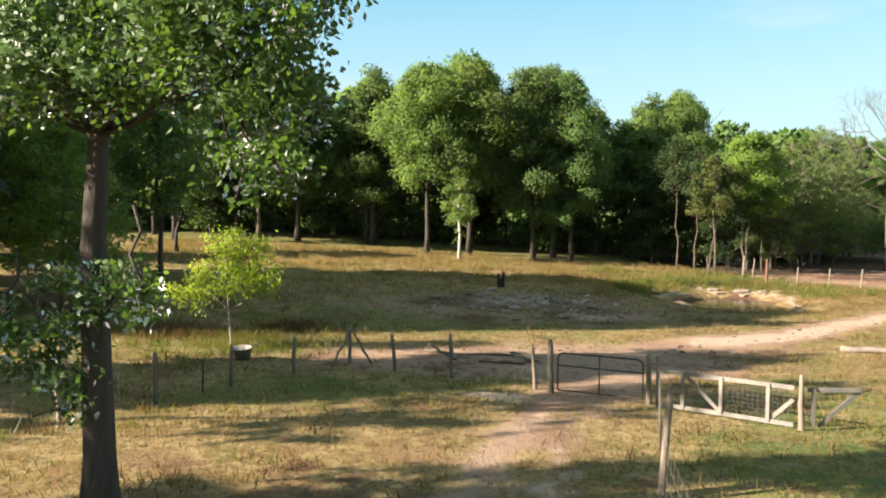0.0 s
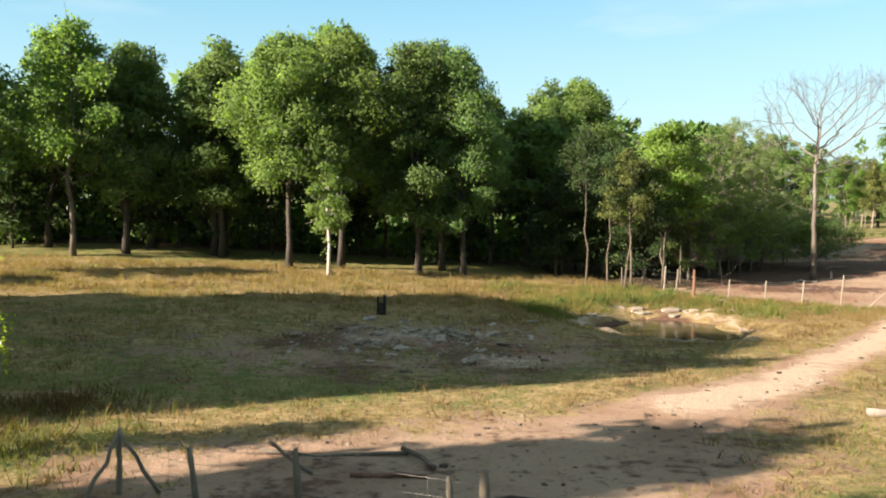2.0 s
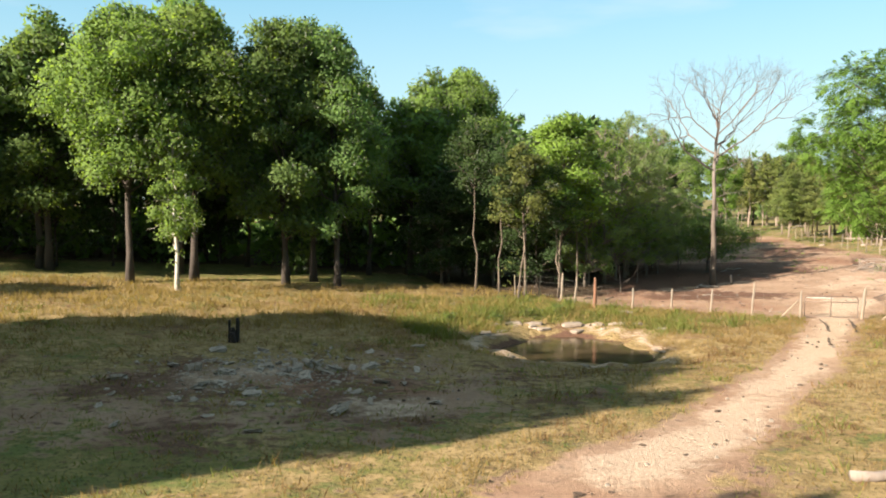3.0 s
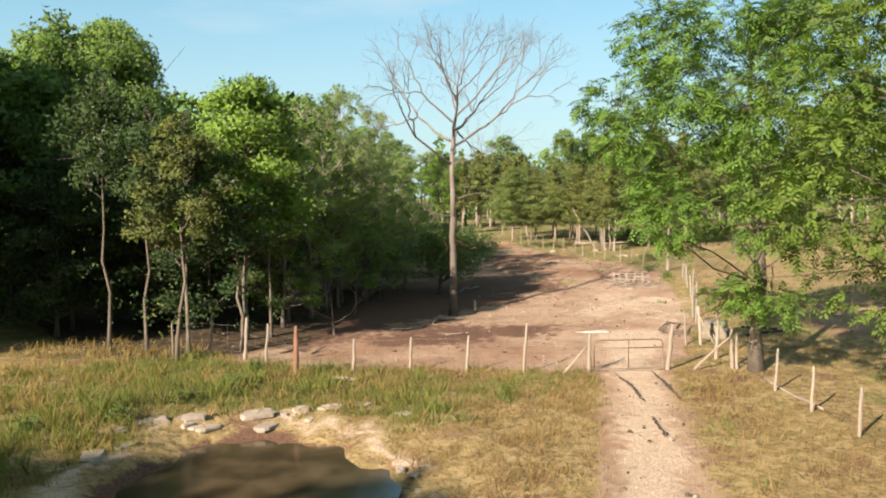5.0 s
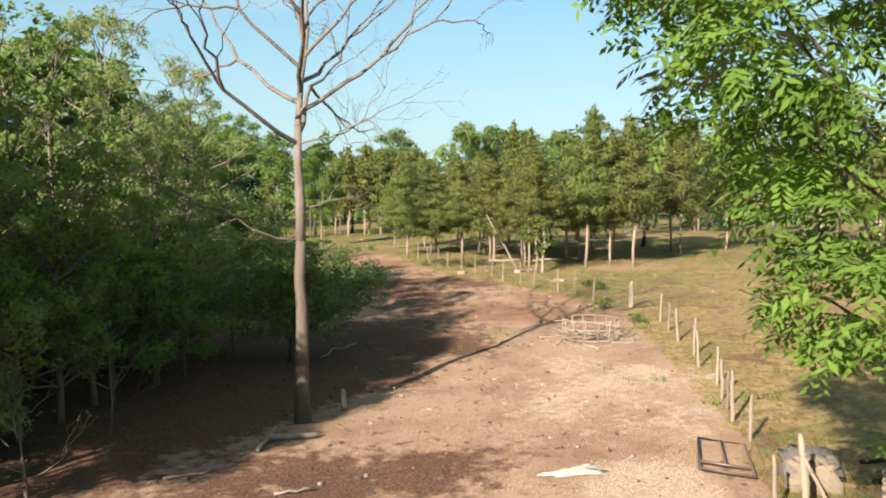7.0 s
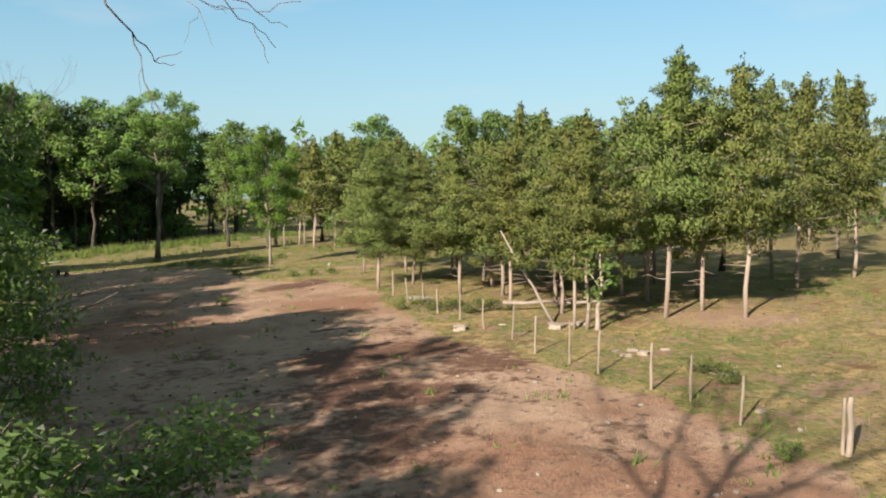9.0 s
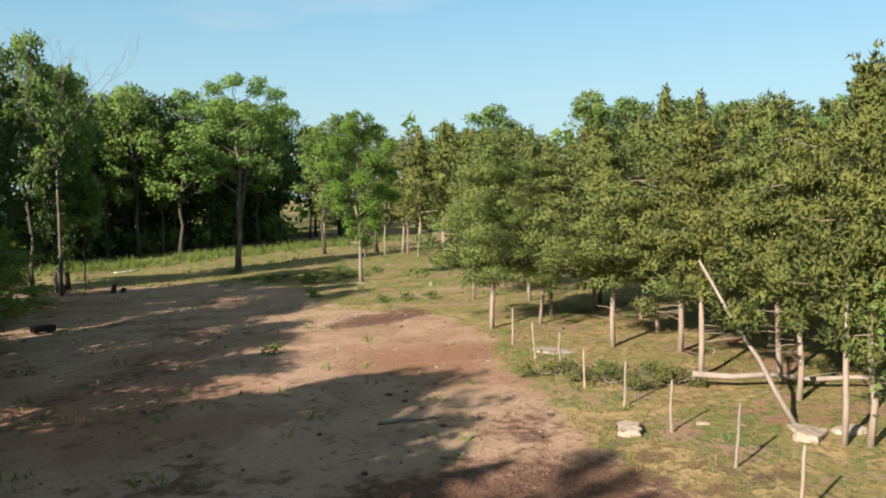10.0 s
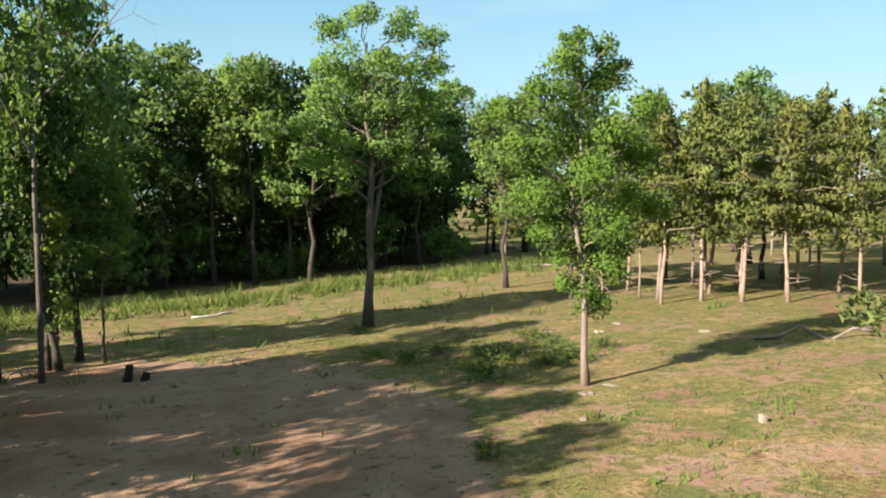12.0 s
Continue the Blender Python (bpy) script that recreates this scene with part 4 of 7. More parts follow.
def rod(name, a, b, r, mat, label, category, sides=7, seed=0, taper=0.8, group="", wob=0.03):
    """A pole, log or brace from one point to another; heights count from the ground."""
    rng = np.random.default_rng(seed)
    za, zb, z0 = gz(a[0], a[1]) + a[2], gz(b[0], b[1]) + b[2], gz(a[0], a[1])
    ob = part(name, Shape().tube(bend((0, 0, za - z0), (b[0] - a[0], b[1] - a[1], zb - z0), rng, 6, wob), np.linspace(r, r * taper, 6), sides, True, 0.08, rng), mat)
    ob.location = (a[0], a[1], z0)
    return tagged(ob, label, category, group)


def pipe_gate(a, b, h, mat, bars, label, uprights=1, clear=0.12, r=0.026, net=False):
    """A farm gate of bent pipe: a rounded outer frame, bars and uprights."""
    L = math.hypot(b[0] - a[0], b[1] - a[1])
    z0, z1 = gz(*a), gz(*b)
    root = thing("farm_gate", a[0], a[1], label, "gate", turn=math.degrees(math.atan2(b[1] - a[1], b[0] - a[0])))
    dz = z1 - z0
    def at(u, z):
        return (u, 0, z + dz * u / L)
    c = 0.16
    loop = [at(0.06, clear), at(0.06, h - c), at(0.06 + c * 0.3, h - c * 0.3), at(0.06 + c, h), at(L / 2, h), at(L - 0.06 - c, h), at(L - 0.06 - c * 0.3, h - c * 0.3), at(L - 0.06, h - c), at(L - 0.06, clear), at(L / 2, clear), at(0.06, clear)]
    part("gate_frame", Shape().tube(loop, r, 6, True), mat, root)
    for s in bars:
        part("rail", Shape().tube([at(0.06, clear + (h - clear) * s), at(L - 0.06, clear + (h - clear) * s)], r * 0.85, 6), mat, root)
    for k in range(uprights):
        u = L * (k + 1) / (uprights + 1)
        part("upright", Shape().tube([at(u, clear), at(u, h)], r * 0.85, 6), mat, root)
    if net:
        n = Shape()
        for k in range(1, int(L / 0.12)):
            n.tube([at(0.12 * k, clear), at(0.12 * k, h)], 0.003, 3, False)
        for k in range(1, int((h - clear) / 0.12)):
            n.tube([at(0.06, clear + 0.12 * k), at(L - 0.06, clear + 0.12 * k)], 0.003, 3, False)
        part("wire_mesh", n, WIRE, root)
    return root


G, P, R_ = POST_GREY, POST_PALE, POST_RED
fence([(-13.5, 15.5, 1.25, 0.06, G), (-11.2, 18.2, 1.25, 0.06, G), (-9.2, 20.7, 1.25, 0.055, P), (-7.55, 22.8, 1.36, 0.065, G), (-6.7, 24.2, 0.95, 0.025, PIPE), (-6.1, 25.1, 1.25, 0.06, G), (-4.7, 27.7, 1.2, 0.06, G), (-3.1, 29.7, 1.28, 0.06, G), (-1.5, 28.5, 1.25, 0.06, G), (0.4, 27.5, 1.42, 0.06, G), (2.9, 25.8, 1.35, 0.06, G), (3.3, 25.3, 1.60, 0.085, G)],
      "weathered grey post and wire fence between yard and pasture", stays=0.5, seed=2)
rod("fence_brace", (-3.6, 28.9, 0), (-3.1, 29.65, 1.2), 0.045, POST_GREY, "grey pole brace leaning on a corner post", "brace", seed=3)
rod("fence_brace", (-2.35, 29.7, 0), (-3.05, 29.65, 1.2), 0.045, POST_GREY, "grey pole brace leaning on a corner post", "brace", seed=4)
pipe_gate((3.42, 25.2), (5.75, 23.95), 1.22, PIPE, (0.66,), "closed dark steel pipe gate with wire mesh", net=True)
fence([(5.85, 23.85, 1.40, 0.075, G), (6.0, 23.45, 1.42, 0.07, G), (3.95, 15.1, 2.05, 0.065, P), (3.2, 10.5, 1.5, 0.06, G)], "row of grey posts and wire beside the track", stays=0.5, seed=5)


def board_gate(a, b, h, label, diagonals, uprights, net=None, bottom=True):
    L = math.hypot(b[0] - a[0], b[1] - a[1])
    dz = gz(*b) - gz(*a)
    root = thing("wooden_gate", a[0], a[1], label, "gate", turn=math.degrees(math.atan2(b[1] - a[1], b[0] - a[0])))
    def board(p, q, w, name):
        d = math.hypot(q[0] - p[0], q[1] - p[1])
        t = -math.atan2(q[1] - p[1], q[0] - p[0])
        part(name, Shape().box(((p[0] + q[0]) / 2, 0, (p[1] + q[1]) / 2), (d, 0.04, w), (0, t, 0), 0.006), WHITE_WOOD, root, smooth=False)
    board((0, h), (L, h + dz), 0.11, "top_board")
    if bottom:
        board((0, 0.10), (L, 0.10 + dz), 0.11, "bottom_board")
    for u in uprights:
        part("upright_board", Shape().box((u * L, -0.042, h / 2 + 0.07 + dz * u), (0.10, 0.04, h - 0.06), None, 0.006), WHITE_WOOD, root, smooth=False)
    for u0, z0, u1, z1 in diagonals:
        p, q = (u0 * L, z0 + dz * u0), (u1 * L, z1 + dz * u1)
        d, t = math.hypot(q[0] - p[0], q[1] - p[1]), -math.atan2(q[1] - p[1], q[0] - p[0])
        part("diagonal_board", Shape().box(((p[0] + q[0]) / 2, 0.042, (p[1] + q[1]) / 2), (d, 0.04, 0.10), (0, t, 0), 0.006), WHITE_WOOD, root, smooth=False)
    if net:
        n = Shape()
        for k in range(int(net[0] * L / 0.13) + 1, int(net[1] * L / 0.13)):
            n.tube([(0.13 * k, 0.02, 0.14), (0.13 * k, 0.02, h)], 0.0035, 3, False)
        for k in range(1, 8):
            n.tube([(net[0] * L, 0.02, 0.14 + dz * net[0] + 0.11 * k), (net[1] * L - 0.02, 0.02, 0.14 + dz * net[1] + 0.11 * k)], 0.0035, 3, False)
        part("wire_mesh", n, WIRE, root)
    return root


board_gate((6.1, 23.35), (8.72, 21.0), 1.02, "pale wooden gate with diagonal boards and wire mesh", [(0.18, 0.98, 0.46, 0.12), (0.82, 0.12, 0.99, 0.72)], (0.17, 0.47, 0.82), (0.47, 1.0))
fence([(8.85, 20.8, 1.38, 0.07, P)], "single stout pale gate post", (), seed=8, name="gate_post")
board_gate((8.98, 20.85), (10.3, 20.85), 1.0, "pale wooden gate panel with one diagonal board", [(0.22, 0.08, 0.99, 0.97)], (0.10,), None, False)

# corral fence with the second gate
fence([(21.2, 68.6, 1.3, 0.05, G), (22.4, 67.6, 1.4, 0.05, P), (23.3, 66.5, 1.64, 0.07, P), (23.6, 65.1, 1.6, 0.06, P), (23.9, 63.2, 1.78, 0.095, R_), (25.9, 62.6, 1.25, 0.055, P), (27.8, 61.7, 1.28, 0.06, P), (29.5, 60.4, 1.38, 0.055, P), (31.2, 59.2, 1.85, 0.055, P), (33.2, 57.8, 1.45, 0.07, P)],
      "pale peeled posts and wire along the corral", stays=0.6, seed=11)
pipe_gate((33.32, 57.7), (35.6, 56.25), 1.18, PIPE_GREY, (0.72,), "closed grey pipe gate across the dirt track", clear=0.10)
rod("fence_brace", (32.2, 58.1, 0), (33.15, 57.85, 0.95), 0.045, POST_PALE, "pale pole propped against the gate post", "brace", seed=12)
fence([(35.7, 56.2, 1.70, 0.085, P), (37.9, 54.9, 1.45, 0.075, P)], "two stout pale posts beside the corral gate", (0.4, 0.8, 1.1), seed=13)
rod("fence_brace", (36.5, 55.6, 0), (37.85, 54.95, 1.2), 0.055, POST_PALE, "long pale pole propped between two posts", "brace", seed=14)
fence([(37.9, 54.75, 1.3, 0.05, P), (36.0, 51.85, 1.42, 0.05, P), (34.5, 49.6, 1.40, 0.05, P), (33.0, 47.3, 1.4, 0.05, P), (31.4, 44.9, 1.4, 0.05, P), (29.5, 42.0, 1.4, 0.05, P)], "thin pale posts and wire beside a walnut tree", seed=15, stays=0.6)
rod("fallen_pole", (37.2, 53.2, 0.05), (34.8, 49.4, 0.05), 0.05, DEADWOOD, "long bleached pole lying along the fence", "pole", seed=16)
fence([(38.7, 56.3, 1.95, 0.07, P), (40.5, 58.4, 1.72, 0.075, P), (40.1, 58.9, 1.3, 0.05, P), (44.3, 61.7, 1.22, 0.052, P), (45.6, 62.9, 1.43, 0.052, P), (46.5, 63.6, 1.15, 0.04, G), (47.5, 64.3, 1.22, 0.048, P), (48.9, 65.3, 1.26, 0.048, P), (50.5, 66.9, 1.3, 0.048, P), (52.1, 68.1, 1.42, 0.052, P), (53.9, 69.9, 1.33, 0.048, P), (55.5, 71.4, 1.2, 0.05, G), (56.9, 72.8, 1.3, 0.052, P), (59.2, 76.0, 1.35, 0.075, P)],
      "pale post and wire fence along the grassy slope", seed=17, stays=0.7)
fence([(59.2, 76.1, 1.3, 0.042, P), (59.9, 78.9, 1.2, 0.036, P), (60.9, 80.9, 1.3, 0.036, P), (61.2, 82.4, 1.4, 0.04, P), (61.9, 84.8, 1.35, 0.036, P), (62.3, 86.3, 1.45, 0.036, P), (62.8, 88.2, 1.35, 0.036, P), (64.2, 90.6, 1.35, 0.036, P), (65.2, 93.1, 1.25, 0.036, P), (66.1, 95.5, 1.2, 0.036, P), (66.7, 97.6, 1.15, 0.036, P), (67.8, 99.8, 1.2, 0.034, P), (68.4, 101.6, 1.25, 0.034, P), (69.6, 104.3, 1.35, 0.036, P)],
      "thin pale sapling posts and wire below the cedars", seed=18, stays=0.8)
rod("fence_post", (50.1, 57.1, 0), (50.1, 57.15, 1.1), 0.055, POST_PALE, "lone pale post in the meadow", "post", seed=19)
rod("fence_brace", (40.9, 58.0, 0), (40.45, 58.5, 1.25), 0.05, POST_PALE, "pale pole leaning on a corner post", "brace", seed=20)

# ---- prototypes of the trees ----
def sprays(height, radius, base, count, seed):
    """Many small upright sprays of leaves round several rising stems, with gaps between them."""
    rng = np.random.default_rng(seed)
    lobes = []
    for i in range(count):
        f = (i + 0.5) / count
        a, env = i * 2.399, 0.35 + 0.65 * math.sin(math.pi * min(1.0, 0.22 + 0.80 * f)) ** 0.8
        d = radius * env * math.sqrt(rng.uniform(0.08, 1.0))
        lobes.append((d * math.cos(a), d * math.sin(a), base + (height - base - 0.5) * f + rng.normal() * 0.25, rng.uniform(0.42, 0.80) * (1.0 - 0.3 * f), rng.uniform(0.9, 1.6)))
    return lobes


WOODS = [make_broadleaf(16, 4.6, 3.9, 100 + i, WOOD_LEAF, BARK_DARK, 0.21, 15, size=(0.34, 0.25), cover=0.62, sub=6, label="tall dark green broadleaf tree in the wood", group="trees of the wood") for i in range(4)]
FRONT = [make_broadleaf(16, (5.4, 2.7)[i], (4.4, 3.7)[i], 180 + i, (LIGHT_LEAF, WOOD_LEAF)[i], BARK_DARK, 0.23, (26, 25)[i], size=(0.23, 0.165), cover=(0.72, 0.68)[i], sub=7, crook=0.015, label=("tall light green tree with a full billowing crown", "tall dark green tree with a full crown")[i], group="trees of the wood") for i in range(2)]
LIGHTS = [make_broadleaf(16, 5.0, 3.8, 200 + i, LIGHT_LEAF, BARK, 0.2, 17, size=(0.26, 0.19), cover=0.7, sub=6, label="tall light green broadleaf tree at the wood's edge", group="trees of the wood") for i in range(2)]
MIDS = [make_broadleaf(16, 5.6, 3.9, 150 + i, (WOOD_LEAF, LIGHT_LEAF)[i], BARK_DARK, 0.2, 13, size=(0.36, 0.26), cover=0.6, sub=5, label="tall green tree at the far side of the clearing", group="far trees") for i in range(2)]
THIN = [make_broadleaf(11, (4.6, 4.6, 6.3)[i], 2.2, 300 + i, (LIGHT_LEAF, OLIVE_LEAF, SHADED_LEAF)[i], BARK, 0.085, 15, size=(0.20, 0.11), cover=(0.62, 0.62, 0.40)[i], sub=5, crook=0.016, low=0.12, label="slender grey-stemmed tree at the wood's edge", group="slender trees of the wood") for i in range(3)]
EDGE_BARK = material("grey_edge_bark", (0.19, 0.162, 0.132), 0.85, scale=2.0, amount=0.35, second=(0.15, 0.115, 0.09), bump=0.6, stretch=(3, 3, 0.6))
EDGE = [make_broadleaf(11.5, (1.0, 2.4, 1.6, 4.0, 1.0)[i], 2.9, 330 + i, (EDGE_LEAF, LIGHT_LEAF, WILLOW_LEAF, BRIGHT_LEAF, SHADED_LEAF)[i], (EDGE_BARK if i in (1, 2) else BARK), 0.10, 20, size=((0.20, 0.12), (0.20, 0.12), (0.16, 0.062), (0.17, 0.115), (0.22, 0.13))[i], cover=(0.46, 0.42, 0.50, 0.66, 0.46)[i], sub=6, crook=0.015, given=sprays(11.5, 2.9, 1.4, 50, 61) if i == 2 else sprays(11.5, 2.8, 2.2, 46, 62) if i == 1 else None, limb=0.5, label=("dense dark tree leafy down to the ground", "bright green tree with thin bare lower stem", "grey-green feathery tree beside the corral", "vivid green tree with a bare lower stem", "dark shaded tree leafy down to the ground")[i], group="edge trees of the wood") for i in range(5)]
FARDARK = [make_broadleaf(15, 3.2, 4.2, 420 + i, SHADED_LEAF, BARK_DARK, 0.18, 12, size=(0.50, 0.36), cover=0.42, sub=5, limbs=False, label="dark shaded tree at the far wood's edge", group="far trees") for i in range(2)]
DEEP = [make_broadleaf(15, 4.2, 4.1, 400 + i, WOOD_LEAF, BARK_DARK, 0.17, 12, 4.5, 6, 0.66, (0.95, 0.75), corners=3, limbs=False, label="dark tree deep in the wood", group="trees of the wood") for i in range(3)]
SHADE = [make_broadleaf(16, 2.8, 4.0, 450 + i, WOOD_LEAF, BARK_DARK, 0.2, 18, 6.0, 10, 0.5, (1.05, 0.95), corners=3, limbs=False, label="broad leafy tree west of the field", group="trees west of the field") for i in range(2)]
CEDARS = [make_cedar(9, 2.6, 2.5, 500 + i, "olive green red cedar with a bare pale stem", "cedars on the slope", (0.20, 0.085), 0.50, 34, 4) for i in range(4)]
CEDARS_NEAR = [make_cedar(9, 2.5, 2.6, 530 + i, "olive green red cedar with feathery boughs", "cedars on the slope", (0.17, 0.070), 0.66, 38, 4) for i in range(2)]
CEDARS_FINE = [make_cedar(9, 2.5, 2.4, 536, "olive green red cedar with fine feathery boughs", "cedars on the slope", (0.112, 0.052), 0.56, 50, 5)]
CEDARS_FAR = [make_cedar(9, 2.5, 2.7, 520 + i, "olive green red cedar farther up the slope", "cedars on the slope", (0.30, 0.14), 0.55, 22, 3) for i in range(2)]
UNDER = [make_broadleaf(7, 0.7, 2.7, 560 + i, SHADED_LEAF, BARK_DARK, 0.09, 9, size=(0.42, 0.30), cover=0.55, sub=4, label="small dark tree in the shade of the wood", group="trees of the wood") for i in range(2)]
BUSH = [make_broadleaf(2.6, 0.3, 1.7, 540 + i, WOOD_LEAF, BARK_DARK, 0.05, 8, 9, 8, 0.40, (0.40, 0.25), corners=3, name="bush", label="dark green bush under the trees", category="bush", group="undergrowth bushes") for i in range(2)]

random.seed(4)
# the wood's front row
for proto, x, y, s, sz in [(WOODS[0], -21.8, 71, 1.0, 0.97), (LIGHTS[0], -15.3, 72.6, 0.95, 1.0), (FRONT[1], -12.4, 75.0, 1.0, 0.95), (FRONT[1], -6.5, 75.8, 1.05, 0.92),
                           (FRONT[0], -1.1, 70.9, 0.95, 0.98), (FRONT[0], 2.4, 72.4, 1.05, 1.02), (FRONT[1], 7.7, 72.0, 0.95, 1.03), (FRONT[1], 9.6, 73.6, 0.9, 1.06), (FRONT[1], 10.8, 71.6, 0.85, 1.02),
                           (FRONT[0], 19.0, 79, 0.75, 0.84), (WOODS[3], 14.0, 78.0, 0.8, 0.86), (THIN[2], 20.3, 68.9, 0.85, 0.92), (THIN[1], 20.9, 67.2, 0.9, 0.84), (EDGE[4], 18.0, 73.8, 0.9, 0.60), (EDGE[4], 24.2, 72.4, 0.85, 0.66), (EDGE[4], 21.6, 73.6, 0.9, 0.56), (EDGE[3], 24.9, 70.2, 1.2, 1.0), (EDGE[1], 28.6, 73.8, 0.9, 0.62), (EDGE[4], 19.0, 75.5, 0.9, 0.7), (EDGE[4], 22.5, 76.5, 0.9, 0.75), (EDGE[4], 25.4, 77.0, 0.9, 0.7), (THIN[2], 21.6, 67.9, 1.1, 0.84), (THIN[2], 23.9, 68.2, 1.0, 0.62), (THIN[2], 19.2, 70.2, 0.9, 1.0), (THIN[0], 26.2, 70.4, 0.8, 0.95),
                           (EDGE[1], 37.4, 84.0, 0.9, 0.75), (EDGE[0], 35.0, 83.5, 0.9, 0.62),
                           (EDGE[2], 27.8, 72.6, 0.95, 0.86), (EDGE[1], 30.2, 74.6, 1.0, 0.98), (EDGE[2], 31.6, 75.6, 0.9, 0.98), (EDGE[2], 34.4, 79.0, 1.0, 1.08), (EDGE[1], 33.0, 76.8, 0.95, 0.72), (EDGE[2], 35.6, 78.2, 0.9, 0.72), (EDGE[2], 37.2, 81.2, 0.9, 0.85), (EDGE[2], 38.6, 82.6, 1.0, 0.78),
                           (EDGE[0], 26.6, 74.6, 1.0, 0.8),
                           (FRONT[0], 23.3, 86.3, 0.9, 0.98), (LIGHTS[1], 25.6, 91.0, 0.95, 1.04), (WOODS[1], 20.8, 85.0, 0.9, 0.96), (EDGE[2], 33.6, 87.5, 1.1, 0.8), (WOODS[2], 26, 77.5, 0.8, 0.58), (WOODS[0], 29.5, 80.5, 0.8, 0.52)]:
    plant(proto, x, y, s, sz)
# small trees in shade-darkened leaves that fill the gap behind the front row
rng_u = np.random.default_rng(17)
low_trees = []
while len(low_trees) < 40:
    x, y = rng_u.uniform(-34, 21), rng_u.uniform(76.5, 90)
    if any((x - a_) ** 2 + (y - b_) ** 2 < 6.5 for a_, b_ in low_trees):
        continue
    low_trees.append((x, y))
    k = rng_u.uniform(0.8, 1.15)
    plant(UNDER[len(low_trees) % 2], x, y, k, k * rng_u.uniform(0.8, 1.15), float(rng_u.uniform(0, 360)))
# the pale-stemmed tree in front of the wood
tagged(plant(make_broadleaf(9.8, 2.2, 1.9, 320, LIGHT_LEAF, BARK_WHITE, 0.13, 16, size=(0.20, 0.14), cover=0.85, sub=6, name="pale_tree", label="narrow light green tree with a whitish stem", low=0.1), 1.5, 68.4, 1.0))

# deep wood behind
placed = [(x, y) for x, y in [(1.4, 69), (7.7, 72), (9.6, 73), (10.8, 71.6)]]
rng1 = np.random.default_rng(11)
tries = 0
while tries < 5200:
    tries += 1
    x, y = rng1.uniform(-45, 110), rng1.uniform(74, 215)
    if not inside(np.array(x), np.array(y), WOOD) or y > 104 + max(0, (x - 20) * 1.7) or y > 118 + max(0, (x - 25) * 1.4):
        continue
    edge = 5.4 if y < 100 or x > 40 else 8.6
    if any((x - a_) ** 2 + (y - b_) ** 2 < edge ** 2 for a_, b_ in placed):
        continue
    if (23 < x < 32 and 86 < y < 103) or (28 < x < 41 and 79 < y < 88) or (17 < x < 37 and y < 83):
        continue
    placed.append((x, y))
    s = rng1.uniform(0.85, 1.15)
    front = y < 86 or (x > 38)
    near = (8 < x < 46 and y < 80) or (38 < x < 50 and y < 100)
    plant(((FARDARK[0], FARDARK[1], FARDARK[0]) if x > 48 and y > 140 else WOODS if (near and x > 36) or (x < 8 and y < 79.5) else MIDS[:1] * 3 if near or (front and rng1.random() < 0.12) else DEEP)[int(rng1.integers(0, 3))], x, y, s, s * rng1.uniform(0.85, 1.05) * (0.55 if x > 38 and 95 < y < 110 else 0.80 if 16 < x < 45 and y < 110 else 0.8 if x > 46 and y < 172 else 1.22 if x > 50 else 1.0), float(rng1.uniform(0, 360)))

# trees west of the field, whose shade lies across it
HIGH = make_broadleaf(19, 9.5, 3.4, 460, WOOD_LEAF, BARK_DARK, 0.24, 13, size=(0.7, 0.5), cover=0.5, sub=4, label="tall bare-stemmed tree west of the field", group="trees west of the field")
for proto, x, y, s, sz in [(WOODS[3], -15.2, 46.6, 0.8, 0.78), (WOODS[0], -21.5, 50.5, 0.9, 0.9), (WOODS[1], -19.4, 63.5, 0.7, 0.5), (SHADE[0], -25.5, 33.8, 0.9, 1.42), (SHADE[0], -23.5, 37.0, 1.15, 1.45), (SHADE[0], -26, 42.5, 1.15, 1.36), (SHADE[1], -27, 48.5, 1.0, 1.2), (SHADE[1], -31, 39.5, 1.1, 1.35), (LIGHTS[1], -20.5, 39.5, 0.7, 0.62),
                           (SHADE[1], -27.5, 20.0, 0.85, 1.25), (HIGH, -25.4, 15.0, 1.0, 1.0), (HIGH, -16.3, 24.2, 1.0, 0.76), (HIGH, -25.2, 7.4, 0.75, 0.84), (SHADE[1], -33, 19.3, 0.5, 1.35), (SHADE[0], -33, 36, 1.1, 1.55), (SHADE[0], -32, 43.5, 1.1, 1.5), (SHADE[0], -30, 47, 1.0, 1.35), (EDGE[1], -14.6, 37.0, 0.8, 0.62), (EDGE[0], -17.5, 40.0, 1.0, 0.8), (EDGE[0], -20.5, 44.5, 1.1, 0.8), (HIGH, -19.6, 9.5, 0.55, 0.75), (SHADE[1], -38, 26, 0.6, 0.7), (SHADE[0], -27, 58, 0.7, 0.45), (SHADE[0], -36, 56, 0.8, 0.6), (SHADE[0], -22, 4, 0.9, 0.85), (SHADE[1], -35, 3, 1.0, 1.0), (SHADE[0], -26, 31.4, 0.5, 1.42)]:
    plant(proto, x, y, s, sz * (0.94 if proto in SHADE else 1.0))

